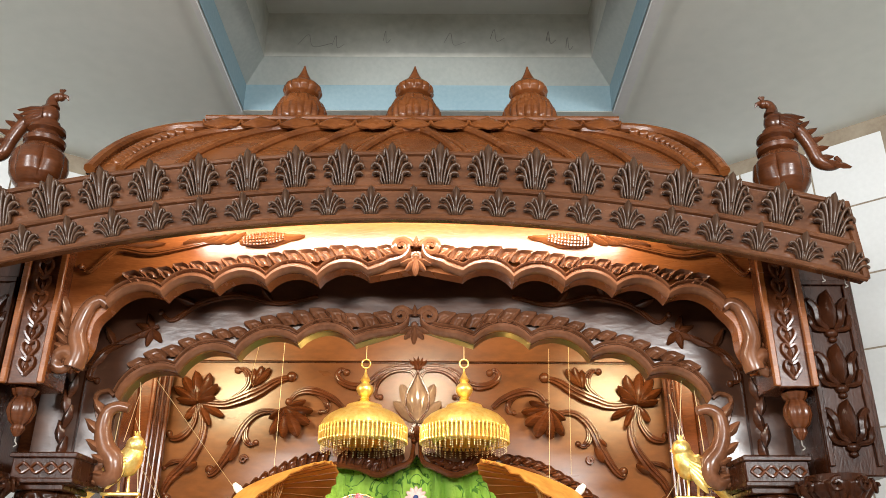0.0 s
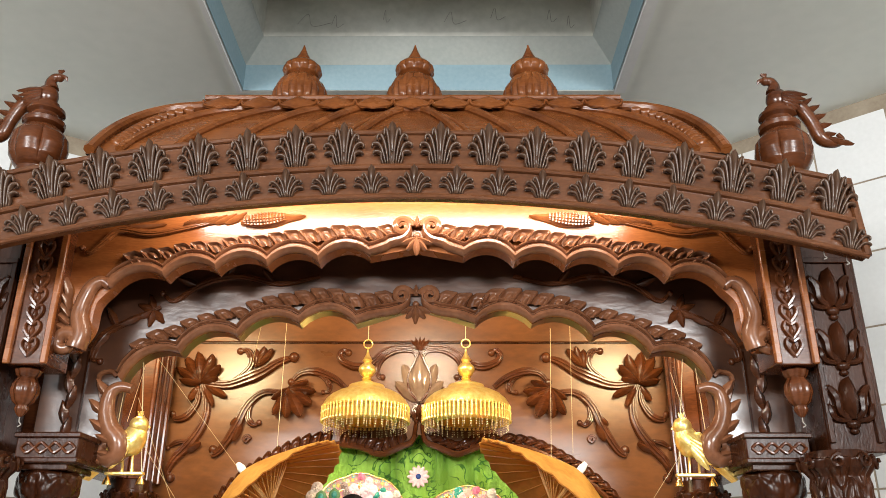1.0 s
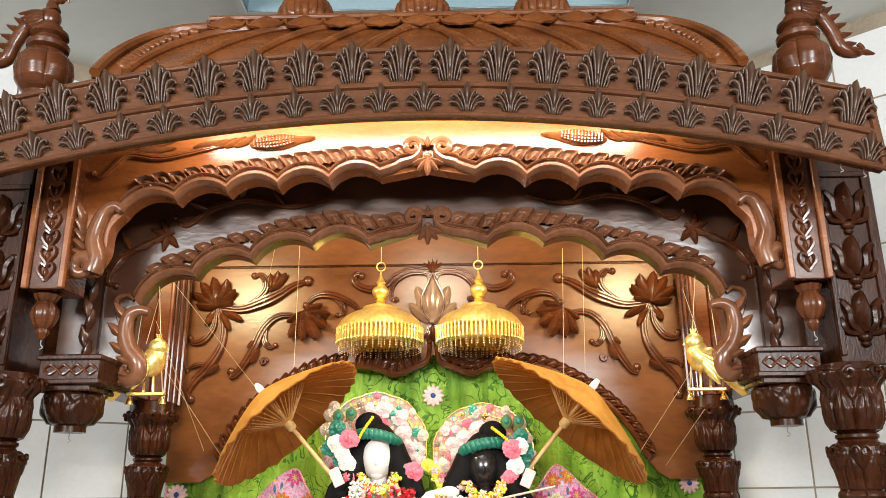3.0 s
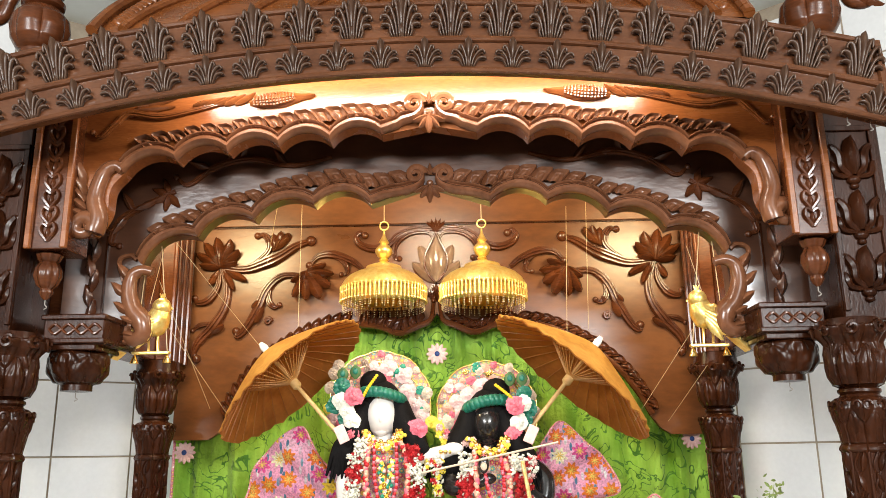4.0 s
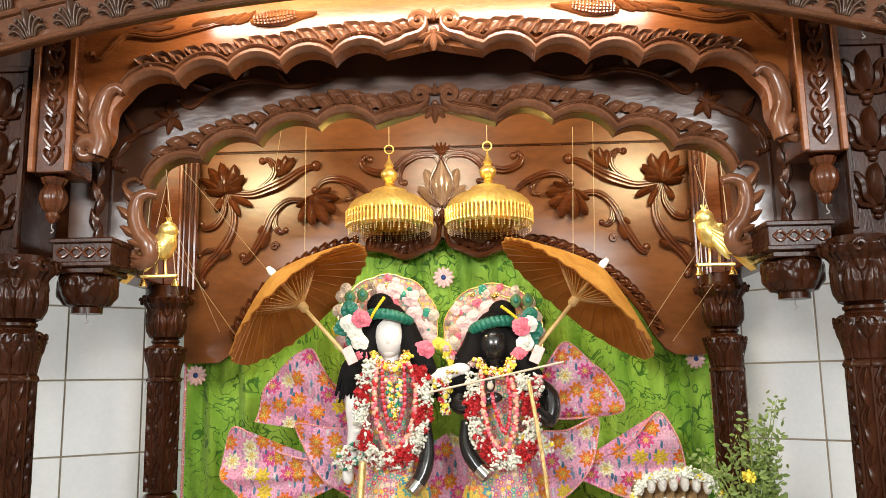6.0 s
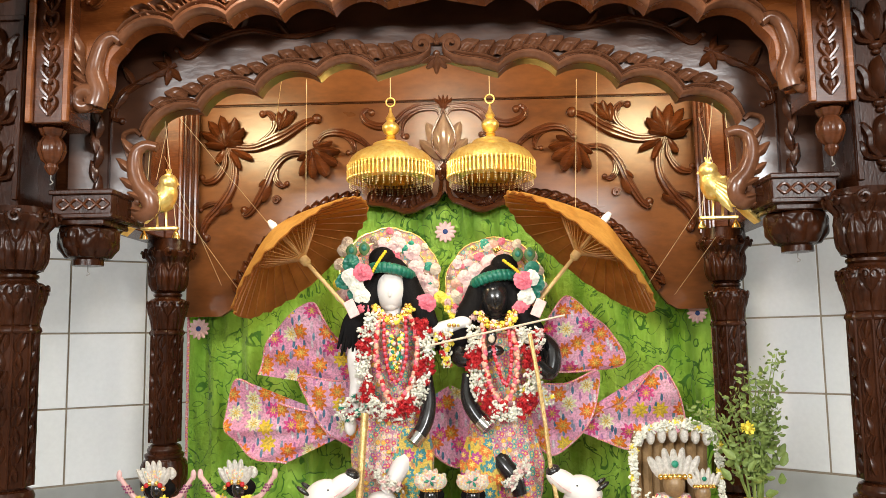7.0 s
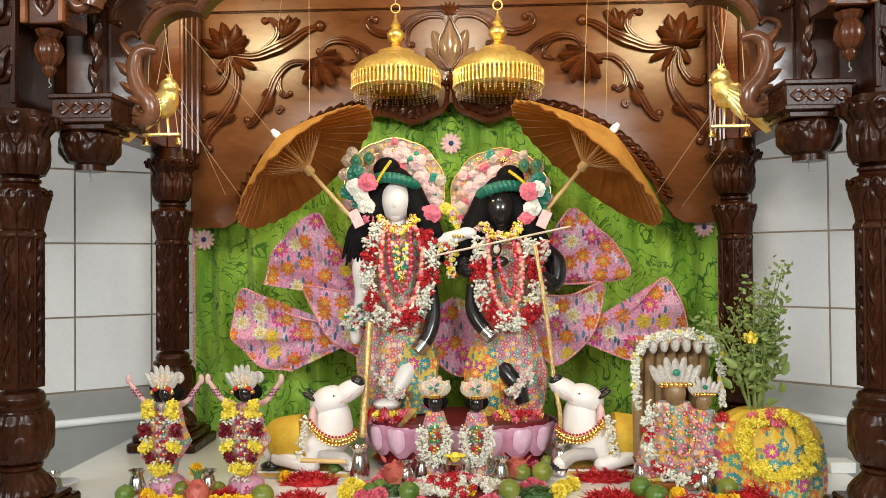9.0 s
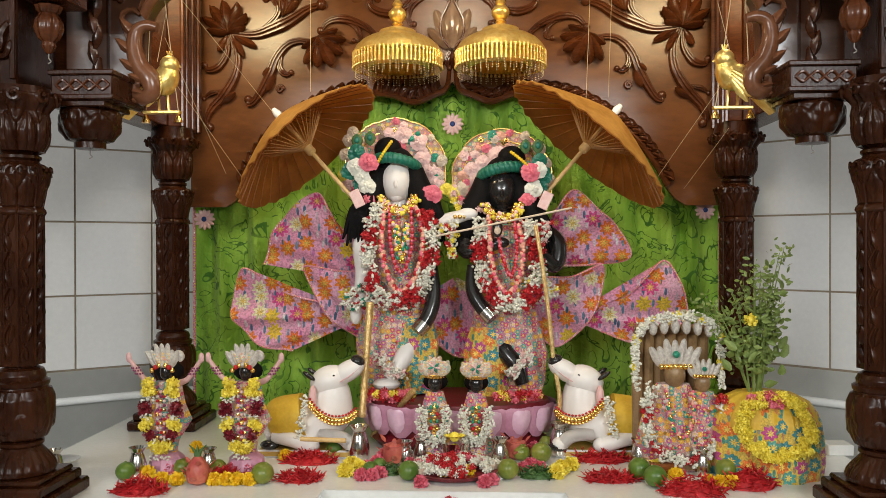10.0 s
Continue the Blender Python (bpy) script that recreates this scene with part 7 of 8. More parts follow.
def cow(label, base, s, y):
    """A reclining white calf statue looking up, on a painted plank; one plain mesh."""
    x0, zz = base[0], PLAT
    bm = bmesh.new()
    mats = [SKIN_W, SKIN_B, STONEP, YCLOTH, BRASSY, GOLD, WHITEF, REDF]
    X = lambda d: x0 + s * d  # noqa: E731
    box(bm, min(X(-0.19), X(0.15)), max(X(-0.19), X(0.15)), y - 0.09, y + 0.09, zz, zz + 0.03, 0.006, mi=4)
    body = spline([(X(-0.17), y, zz + 0.09), (X(-0.09), y, zz + 0.11), (X(0.0), y, zz + 0.115), (X(0.05), y, zz + 0.165), (X(0.055), y, zz + 0.24), (X(0.045), y, zz + 0.28)], 6)
    sweep(bm, body, tapered(len(body), 0.066, 0.084, 0.056), 20, normal=(0, -1, 0.01), mi=0)
    hm = Matrix.Translation((X(0.048), y - 0.01, zz + 0.292)) @ Matrix.Rotation(-s * radians(38), 4, "Y") @ Matrix.Scale(1.26, 4)
    ball(bm, (0, 0, 0), 0.050, 18, 10, (1.15, 0.92, 0.95), m=hm, mi=0)
    ball(bm, (s * 0.060, 0, -0.008), 0.036, 16, 10, (1.55, 0.95, 0.88), m=hm, mi=0)
    ball(bm, (s * 0.102, 0, 0.000), 0.025, 12, 8, (0.75, 1.0, 0.9), m=hm, mi=1)
    sweep(bm, [hm @ Vector(q) for q in ((s * 0.10, -0.02, -0.018), (s * 0.06, -0.034, -0.022), (s * 0.03, -0.04, -0.02))], 0.0022, 6, mi=2)
    for e in (-1, 1):
        m = Matrix.Translation((X(0.000), y + e * 0.042 - 0.01, zz + 0.305)) @ Matrix.Rotation(-s * radians(50), 4, "Y")
        ball(bm, (0, 0, 0.02), 0.020, 10, 6, (0.5, 0.5, 1.4), m=m, mi=1)
        m = Matrix.Translation((X(0.0), y + e * 0.06 - 0.01, zz + 0.235)) @ Matrix.Rotation(e * radians(8), 4, "X")
        ball(bm, (0, 0, 0), 0.024, 10, 8, (0.6, 0.45, 2.0), m=m, mi=2)
        ball(bm, (X(0.070), y - 0.01 + e * 0.042, zz + 0.318), 0.0085, 8, 6, mi=1)
        sweep(bm, spline([(X(0.03), y - 0.07 * 1, zz + 0.09), (X(0.10), y - 0.09, zz + 0.085), (X(0.14), y - 0.09, zz + 0.05)], 5), 0.026, 10, mi=0)
    sweep(bm, spline([(X(-0.13), y - 0.06, zz + 0.08), (X(-0.06), y - 0.09, zz + 0.07), (X(0.0), y - 0.085, zz + 0.045)], 5), 0.030, 10, mi=0)
    ball(bm, (X(0.145), y - 0.09, zz + 0.045), 0.026, 10, 6, (1.3, 1, 0.8), mi=1)
    ball(bm, (X(-0.15), y - 0.07, zz + 0.045), 0.026, 10, 6, (1.3, 1, 0.8), mi=1)
    # saddle cloth and necklace
    cl = spline([(X(-0.15), y, zz + 0.11), (X(-0.10), y, zz + 0.13), (X(-0.035), y, zz + 0.145)], 5)
    sweep(bm, cl, [0.078, 0.086, 0.092, 0.097, 0.099, 0.100, 0.100, 0.099, 0.098, 0.097, 0.096][: len(cl)], 18, normal=(0, -1, 0.01), mi=3)
    for p in spline([(X(-0.005), y - 0.085, zz + 0.215), (X(0.03), y - 0.098, zz + 0.175), (X(0.075), y - 0.10, zz + 0.152), (X(0.12), y - 0.088, zz + 0.155), (X(0.15), y - 0.06, zz + 0.175)], 4):
        ball(bm, p, 0.0110, 8, 5, mi=5)
        ball(bm, p + Vector((0, -0.004, 0.018)), 0.0050, 6, 4, mi=7)
        ball(bm, p + Vector((0, -0.004, -0.014)), 0.0060, 6, 4, mi=5)
    for p in ((X(0.14), y - 0.09, zz + 0.055), (X(0.0), y - 0.085, zz + 0.05)):
        ball(bm, p, 0.029, 10, 6, mi=0)
    for k in range(24):
        f = k / 23
        blossom(bm, (X(-0.02 - 0.02 * f + rnd.uniform(-0.008, 0.008)), y - 0.10 - 0.01 * f, zz + 0.24 - 0.16 * f), 0.013, 6, True)
    bmesh.ops.scale(bm, vec=(0.92, 0.85, 0.80), space=Matrix.Translation((-x0, -y, -zz)), verts=bm.verts)
    tagged(part("calf_statue", bm, mats), label, "statue", "pair of calf statues")


cow("white painted reclining calf statue with a yellow cloth, looking up", (-0.424, 2.742), 1, 2.74)
cow("white painted reclining calf statue with a yellow cloth, looking up", (0.489, 2.781), -1, 2.78)


TANS = plain("tan_paint", (0.40, 0.22, 0.13), (0.52, 0.31, 0.19), 0.4, 14)
HALOP = embroidered("crown_brocade", (0.52, 0.44, 0.36), (0.70, 0.62, 0.54), 140, [(0.0, (0.70, 0.30, 0.28)), (0.3, (0.78, 0.68, 0.55)), (0.6, (0.30, 0.50, 0.46)), (0.75, (0.72, 0.50, 0.20))], [(0.4, (0.74, 0.62, 0.48)), (0.8, (0.50, 0.36, 0.26))])


SILVER = plain("silver_lace", (0.42, 0.38, 0.33), (0.72, 0.68, 0.62), 0.35, 120, bump=0.8)
BANGLE = plain("purple_bangle", (0.14, 0.02, 0.07), (0.30, 0.05, 0.14), 0.35, 60)


def small_statue(label, at, h, style, group):
    """A small dressed figure as one plain mesh: gown, garland, crown; the face is left plain."""
    x, y = at
    bm = bmesh.new()
    mats = [MULTIC, SKIN_B if "black" in label or "dark" in label else TANS, HALOP, YELF, REDF, WHITEF, LOTUS, GOLD, PALEP, HAIR, SILVER, BANGLE, GREENB, STONEP, GARNET]
    z = PLAT
    s = h / 0.42
    if style == "raised":
        lathe(bm, [(0.055 * s, 0), (0.062 * s, 0.008), (0.055 * s, 0.045 * s), (0.035 * s, 0.06 * s)], 24, (x, y, z), flute=0.1, flutes=10, mi=6)
        lathe(bm, [(0.030 * s, 0.055 * s), (0.040 * s, 0.10 * s), (0.082 * s, 0.165 * s), (0.060 * s, 0.215 * s), (0.045 * s, 0.29 * s)], 44, (x, y, z), flute=0.14, flutes=11, flat=0.6, mi=0)
        ball(bm, (x, y - 0.006, z + 0.322 * s), 0.024 * s, 14, 8, (0.9, 0.9, 1.2), mi=1)
        ball(bm, (x, y + 0.016, z + 0.322 * s), 0.040 * s, 14, 8, (1.25, 0.5, 0.85), mi=9)
        # plumed crown with a curl to one side
        for k in range(-3, 4):
            petal(bm, turn_xz(x + 0.008 * k * s, y - 0.026, z + 0.338 * s, 9 * k - 4), (0.080 + 0.010 * (k % 2) - 0.009 * abs(k)) * s, 0.024 * s, 0.012, curl=0.006, tip=0.75, end=0.12, mi=10)
            ball(bm, (x + 0.011 * k * s, y - 0.040, z + (0.350 - 0.002 * k * k) * s), 0.008 * s, 8, 5, mi=4 if k in (-2, 2) else 7 if k % 2 else 10)
        for k in range(-1, 2):
            petal(bm, turn_xz(x + 0.010 * k * s, y - 0.034, z + 0.352 * s, 24 * k - 4), 0.040 * s, 0.024 * s, 0.010, tip=0.9, mi=2)
        tube(bm, [(x + 0.020 * s, y - 0.02, z + 0.362 * s), (x + 0.042 * s, y - 0.02, z + 0.384 * s), (x + 0.056 * s, y - 0.02, z + 0.374 * s), (x + 0.048 * s, y - 0.02, z + 0.360 * s)], (0.008 * s, 0.012 * s, 0.007 * s), 10, 8)
        for e in (-1, 1):
            tube(bm, [(x + e * 0.042 * s, y, z + 0.285 * s), (x + e * 0.075 * s, y - 0.01, z + 0.303 * s), (x + e * 0.117 * s, y - 0.017, z + 0.362 * s)], (0.011 * s, 0.0085 * s, 0.007 * s), 13)
            for f in (0.25, 0.45, 0.62):
                band(bm, x + e * (0.080 + 0.032 * f) * s, y - 0.013, z + (0.305 + 0.05 * f) * s, 0.011 * s, 7, 11)
            ball(bm, (x + e * 0.120 * s, y - 0.018, z + 0.370 * s), 0.0095 * s, 10, 6, (1.0, 0.7, 1.8), mi=13)
            # garland: yellow heads, white buds and red heads down each side
            for px, pz, r, mi in ((0.040, 0.292, 0.024, 3), (0.030, 0.268, 0.022, 3), (0.046, 0.262, 0.020, 3), (0.054, 0.222, 0.020, 14), (0.046, 0.206, 0.020, 14), (0.058, 0.200, 0.016, 14), (0.042, 0.168, 0.023, 3), (0.052, 0.155, 0.020, 3), (0.040, 0.132, 0.018, 14), (0.032, 0.120, 0.018, 14), (0.020, 0.096, 0.023, 3), (0.008, 0.080, 0.020, 3)):
                quills(bm, (x + e * px * s, y - 0.052 - 0.006 * rnd.random(), z + pz * s), r * s, 34, mi)
            for px, pz in ((0.026, 0.245), (0.040, 0.242), (0.056, 0.244), (0.034, 0.186), (0.046, 0.188), (0.056, 0.184), (0.024, 0.112), (0.012, 0.060), (0.022, 0.056)):
                blossom(bm, (x + e * px * s, y - 0.060, z + pz * s), 0.010 * s, 5, True)
        for k in range(34):
            ball(bm, (x + (k % 3 - 1) * 0.011 * s, y - 0.050, z + (0.120 + 0.0145 * (k // 3)) * s), 0.0055 * s, 6, 4, mi=(7, 8, 10, 11, 4)[k % 5])
    else:
        lathe(bm, [(0.045 * s, 0), (0.075 * s, 0.03 * s), (0.07 * s, 0.12 * s), (0.05 * s, 0.22 * s), (0.035 * s, 0.27 * s)], 28, (x, y, z), flute=0.1, flutes=9, flat=0.6, mi=0)
        ball(bm, (x, y - 0.006, z + 0.305 * s), 0.032 * s, 14, 8, (0.9, 0.9, 1.15), mi=1)
        ball(bm, (x, y + 0.020, z + 0.305 * s), 0.042 * s, 14, 8, (1.2, 0.5, 0.85), mi=9)
        for k in range(-2, 3):
            petal(bm, turn_xz(x + 0.012 * k * s, y - 0.03, z + 0.34 * s, 16 * k), 0.058 * s, 0.046 * s, 0.014, curl=0.006, tip=0.9, mi=2)
            ball(bm, (x + 0.019 * k * s, y - 0.034, z + (0.398 - 0.007 * abs(k)) * s), 0.014 * s, 8, 6, (1, 0.6, 1), mi=2)
        for k in range(-3, 4):
            petal(bm, turn_xz(x + 0.008 * k * s, y - 0.026, z + 0.335 * s, 9 * k), (0.078 + 0.012 * (k % 2) - 0.006 * abs(k)) * s, 0.028 * s, 0.014, curl=0.004, tip=0.8, end=0.15, mi=2 if k % 2 else 8)
        for k in range(7):
            petal(bm, turn_xz(x, y - 0.046, z + 0.375 * s, 51.4 * k), 0.026 * s, 0.012 * s, 0.006, mi=12 if k % 2 else 8)
        band(bm, x, y - 0.006, z + 0.336 * s, 0.034 * s, 16, 7)
        for k in range(15):
            ball(bm, (x + (k % 3 - 1) * 0.012 * s, y - 0.058, z + s * (0.11 + 0.028 * (k // 3))), 0.008 * s, 7, 5, mi=(12, 7, 12, 4)[k % 4])
        for k in range(110):
            f = k / 109
            a = math.pi * (0.16 - 1.32 * f)
            q = (k % 3) * 0.012
            blossom(bm, (x + s * (0.062 - q) * math.cos(a) + rnd.uniform(-0.003, 0.003), y - 0.05 - rnd.uniform(0, 0.012), z + s * (0.175 + (0.10 - q) * math.sin(a))), 0.012 * s, 5, True)
        for k in range(9):
            ball(bm, (x + 0.002 * (k % 3 - 1), y - 0.06, z + s * (0.12 + 0.012 * k)), 0.010 * s, 6, 4, mi=7 if k % 3 else 0)
    tagged(part("small_statue", bm, mats), label, "statue", group)


small_statue("small dark statue with raised arms, yellow and red garland, cream crown", (-0.826, 2.511), 0.385, "raised", "pair of statues with raised arms")
small_statue("small dark statue with raised arms, yellow and red garland, cream crown", (-0.589, 2.521), 0.385, "raised", "pair of statues with raised arms")
small_statue("small dark statue with cream crown and white bud garland", (-0.033, 2.674), 0.330, "garland", "pair of small central statues")
small_statue("small black statue with cream crown and white bud garland", (0.096, 2.680), 0.325, "garland", "pair of small central statues")

# seated pair under a serpent hood
x, y = (0.699, 2.602)
bm = bmesh.new()
mats = [MULTIC, SKIN_B, SILVER, HOOD, HOOD, YCLOTH, PALEP, GOLD, GREENB, PINKF]
box(bm, x - 0.115, x + 0.115, y - 0.05, y + 0.07, PLAT, PLAT + 0.035, 0.006, mi=3)
lathe(bm, [(0.10, 0.03), (0.115, 0.07), (0.095, 0.15), (0.065, 0.22), (0.05, 0.255)], 32, (x - 0.01, y, PLAT), flute=0.08, flutes=11, flat=0.55, mi=0)
lathe(bm, [(0.06, 0.05), (0.065, 0.12), (0.045, 0.20), (0.03, 0.235)], 24, (x + 0.075, y - 0.02, PLAT), flute=0.08, flutes=9, flat=0.6, mi=0)
ball(bm, (x - 0.01, y - 0.02, PLAT + 0.285), 0.036, 16, 10, (0.9, 0.9, 1.1), mi=4)
ball(bm, (x + 0.07, y - 0.03, PLAT + 0.262), 0.026, 14, 8, (0.9, 0.9, 1.1), mi=4)
for cx, cy, cz, q in ((x - 0.01, y - 0.03, PLAT + 0.302, 1.0), (x + 0.07, y - 0.04, PLAT + 0.276, 0.66)):
    for k in range(-3, 4):
        petal(bm, turn_xz(cx + 0.012 * k * q, cy, cz, 10 * k), (0.088 + 0.012 * (k % 2) - 0.008 * abs(k)) * q, 0.028 * q, 0.014 * q, tip=0.75, end=0.12, mi=2)
        ball(bm, (cx + 0.014 * k * q, cy - 0.010, cz + 0.008), 0.009 * q, 8, 5, mi=7)
    ball(bm, (cx, cy - 0.014, cz + 0.045 * q), 0.011 * q, 8, 6, mi=8)
for k in range(46):
    ball(bm, (x + 0.03 + rnd.uniform(-0.09, 0.08), y - 0.066 - rnd.uniform(0, 0.01), PLAT + rnd.uniform(0.06, 0.235)), rnd.uniform(0.003, 0.006), 7, 5, mi=rnd.choice((2, 6, 7, 8, 9)))
for k in range(7):
    xx = x - 0.105 + 0.033 * k
    tube(bm, [(xx, y + 0.055, PLAT + 0.03), (xx, y + 0.06, PLAT + 0.25), (xx, y + 0.045, PLAT + 0.395), (xx, y - 0.005, PLAT + 0.425)], (0.016, 0.018, 0.015), 3, 8)
    ball(bm, (xx, y - 0.015, PLAT + 0.418 + 0.010 * math.sin(math.pi * k / 6)), 0.017, 10, 6, (0.8, 0.9, 1.4), mi=2)
tagged(part("small_statue", bm, mats), "gilt seated statue pair in bright brocade under a serpent hood", "statue")
garland("white bud strand over the serpent hood", [(x - 0.125, y - 0.02, PLAT + 0.25), (x - 0.125, y - 0.02, PLAT + 0.36), (x - 0.10, y - 0.025, PLAT + 0.435), (x, y - 0.03, PLAT + 0.462), (x + 0.10, y - 0.025, PLAT + 0.435), (x + 0.125, y - 0.02, PLAT + 0.36), (x + 0.125, y - 0.02, PLAT + 0.25)], 0.007, 0.0105, [W_] * 9 + [W_, Y_], 0.008, 3)
garland("white and red garland on the seated statue pair", [(x - 0.085, y - 0.07, PLAT + 0.255), (x - 0.105, y - 0.075, PLAT + 0.17), (x - 0.085, y - 0.08, PLAT + 0.09), (x - 0.02, y - 0.085, PLAT + 0.045), (x + 0.06, y - 0.08, PLAT + 0.06), (x + 0.12, y - 0.07, PLAT + 0.13), (x + 0.115, y - 0.065, PLAT + 0.23)], 0.008, 0.0115, [W_] * 10 + [R_, R_, R_, W_], 0.012, 3)
garland("pink bead strings on the seated statue pair", [(x - 0.045, y - 0.065, PLAT + 0.245), (x - 0.03, y - 0.075, PLAT + 0.15), (x + 0.0, y - 0.08, PLAT + 0.11), (x + 0.03, y - 0.075, PLAT + 0.16), (x + 0.035, y - 0.065, PLAT + 0.245)], 0.008, 0.006, [P_, E_, G_, B_], 0.003, 2)

# plant in a pot wrapped with yellow cloth
x, y = (0.946, 2.471)
y += 0.10
t = thing("potted_basil", "leafy green potted basil plant wrapped in embroidered yellow cloth", "plant", at=(x, y, PLAT))
bm = bmesh.new()
N = 72
prof = [(0.168, 0.0), (0.172, 0.04), (0.170, 0.10), (0.160, 0.16), (0.135, 0.205), (0.09, 0.228), (0.03, 0.235)]
lathe(bm, prof, N, flute=0.07, flutes=13, flat=0.85)
part("cloth_wrap", bm, YELC, t, "yellow cloth with bright stitched flowers")
bm = bmesh.new()
lathe(bm, [(0.162, 0.15), (0.152, 0.18), (0.128, 0.214), (0.085, 0.236), (0.03, 0.242)], N, flute=0.09, flutes=17, flat=0.85)
part("cloth_top", bm, YCLOTH, t, "plain yellow gathered cloth")
bm = bmesh.new()
for k in range(150):
    a = 2 * math.pi * k / 150
    blossom(bm, (-0.012 + 0.092 * math.cos(a) + rnd.uniform(-0.012, 0.012), -0.128 - 0.03 * rnd.random() + 0.035 * math.sin(a), 0.165 + 0.075 * math.sin(a) + rnd.uniform(-0.012, 0.012)), 0.015)
tagged(part("marigold_ring", bm, YELF, t), "ring of yellow flowers", kind="stuff")
bm = bmesh.new()
for k in range(9):
    blossom(bm, (-0.03 + rnd.uniform(-0.04, 0.04), -0.115, 0.232 + rnd.uniform(-0.012, 0.015)), 0.020)
tagged(part("pink_flowers", bm, PINKF, t), "pink flowers", kind="stuff")
tips = []
for k in range(16):
    a, f = rnd.uniform(0, 6.28), rnd.uniform(0.25, 1)
    hgt = rnd.uniform(0.24, 0.44)
    bm = bmesh.new()
    p0 = Vector((-0.03 + 0.015 * math.cos(a), -0.02, 0.23))
    p2 = Vector((-0.03 + 0.165 * f * math.cos(a), -0.02 + 0.10 * f * math.sin(a), 0.23 + hgt))
    ln = spline([p0, p0.lerp(p2, 0.5) + Vector((0, 0, 0.05)), p2], 8)
    sweep(bm, ln, tapered(len(ln), 0.0034, 0.0022, 0.0010), 6, normal=(0.2, -1, 0.1))
    part("stem", bm, HERB, t)
    tips.append(ln)
bm = bmesh.new()
for ln in tips:
    for i, p in enumerate(ln[3:]):
        for j in range(4):
            size = rnd.uniform(0.012, 0.027) * (1.15 - 0.45 * i / len(ln))
            off = Vector((rnd.uniform(-1, 1), rnd.uniform(-1, 1), rnd.uniform(-0.6, 0.8))) * 0.032
            m = Matrix.Translation(p + off) @ Euler((rnd.uniform(-1.4, 1.0), rnd.uniform(-1.8, 1.8), rnd.uniform(0, 6.28))).to_matrix().to_4x4()
            petal(bm, m, size, size * 0.52, size * 0.08, curl=size * 0.2)
for k in range(12):
    m = Matrix.Translation((-0.03 + rnd.uniform(-0.07, 0.07), -0.05 + rnd.uniform(-0.04, 0.04), 0.26 + rnd.uniform(0, 0.12))) @ Euler((rnd.uniform(-1.2, 0.6), rnd.uniform(-1.5, 1.5), rnd.uniform(-0.8, 0.8))).to_matrix().to_4x4()
    petal(bm, m, 0.042, 0.024, 0.004, curl=0.012)
tagged(part("foliage", bm, HERB, t), "small green leaves", kind="stuff")
bm = bmesh.new()
blossom(bm, (-0.062, -0.08, 0.455), 0.022)
part("yellow_bloom", bm, YELF, t, "yellow flower")


# ---------------------------------------------------------------- offerings
def lota(at, h):
    t = thing("steel_pot", "small polished steel water pot on the marble", "pot", "steel water pots", at=on(at))
    s = h / 0.11
    bm = bmesh.new()
    lathe(bm, [(0.026 * s, 0), (0.034 * s, 0.004 * s), (0.036 * s, 0.02 * s), (0.034 * s, 0.045 * s), (0.026 * s, 0.075 * s), (0.021 * s, 0.088 * s), (0.022 * s, 0.094 * s)], 24)
    part("body", bm, STEEL, t)
    bm = bmesh.new()
    lathe(bm, [(0.022 * s, 0.093 * s), (0.031 * s, 0.106 * s), (0.033 * s, 0.110 * s), (0.029 * s, 0.1095 * s), (0.018 * s, 0.095 * s)], 24)
    part("rim", bm, STEEL, t)


for at, h in (((-0.889, 2.443), 0.085), ((-0.273, 2.664), 0.105), ((-0.118, 2.592), 0.075), ((-0.076, 2.652), 0.075), ((0.169, 2.604), 0.085), ((0.361, 2.733), 0.105), ((0.591, 2.610), 0.085), ((0.755, 2.520), 0.08), ((-1.138, 2.449), 0.075), ((-0.690, 2.481), 0.075)):
    lota(at, h)


def fruit(at, r, mat, label, stalk=True):
    t = thing("fruit", label, "fruit", "offered fruit", at=(at[0], at[1], PLAT + r * 0.92))
    bm = bmesh.new()
    ball(bm, (0, 0, 0), r, 20, 12, (1, 1, 0.94))
    for v in bm.verts:
        v.co *= 1 + 0.035 * noise.noise(v.co * 28 + Vector((at[0] * 50, 0, 0)))
    part("flesh", bm, mat, t)
    bm = bmesh.new()
    lathe(bm, [(0.003, r * 0.88), (0.004, r * 0.93), (0.002, r * 0.99)], 8, (0.2 * r, -0.1 * r, 0))
    part("stalk", bm, HERB, t)
    t.rotation_euler = (rnd.uniform(-0.4, 0.4), rnd.uniform(-0.4, 0.4), rnd.uniform(0, 6))


GF, LF = "green and yellow orange on the marble", "dark green lime on the marble"
for at, r, mat, label in (((-0.906, 2.402), 0.028, LIME, LF), ((-0.355, 2.688), 0.026, LIME, LF), ((-0.212, 2.478), 0.022, LIME, LF), ((-0.189, 2.520), 0.022, LIME, LF), ((-0.095, 2.437), 0.030, LIME, LF), ((-0.504, 2.386), 0.032, FRUIT, GF), ((-0.655, 2.453), 0.026, FRUIT, GF), ((-0.765, 2.466), 0.025, FRUIT, GF), ((0.189, 2.461), 0.031, FRUIT, GF), ((0.236, 2.666), 0.028, FRUIT, GF), ((0.297, 2.648), 0.033, FRUIT, GF), ((0.325, 2.774), 0.028, FRUIT, GF), ((0.566, 2.477), 0.033, LIME, LF), ((0.595, 2.402), 0.032, LIME, LF), ((0.813, 2.488), 0.031, FRUIT, GF)):
    fruit(at, r, mat, label)


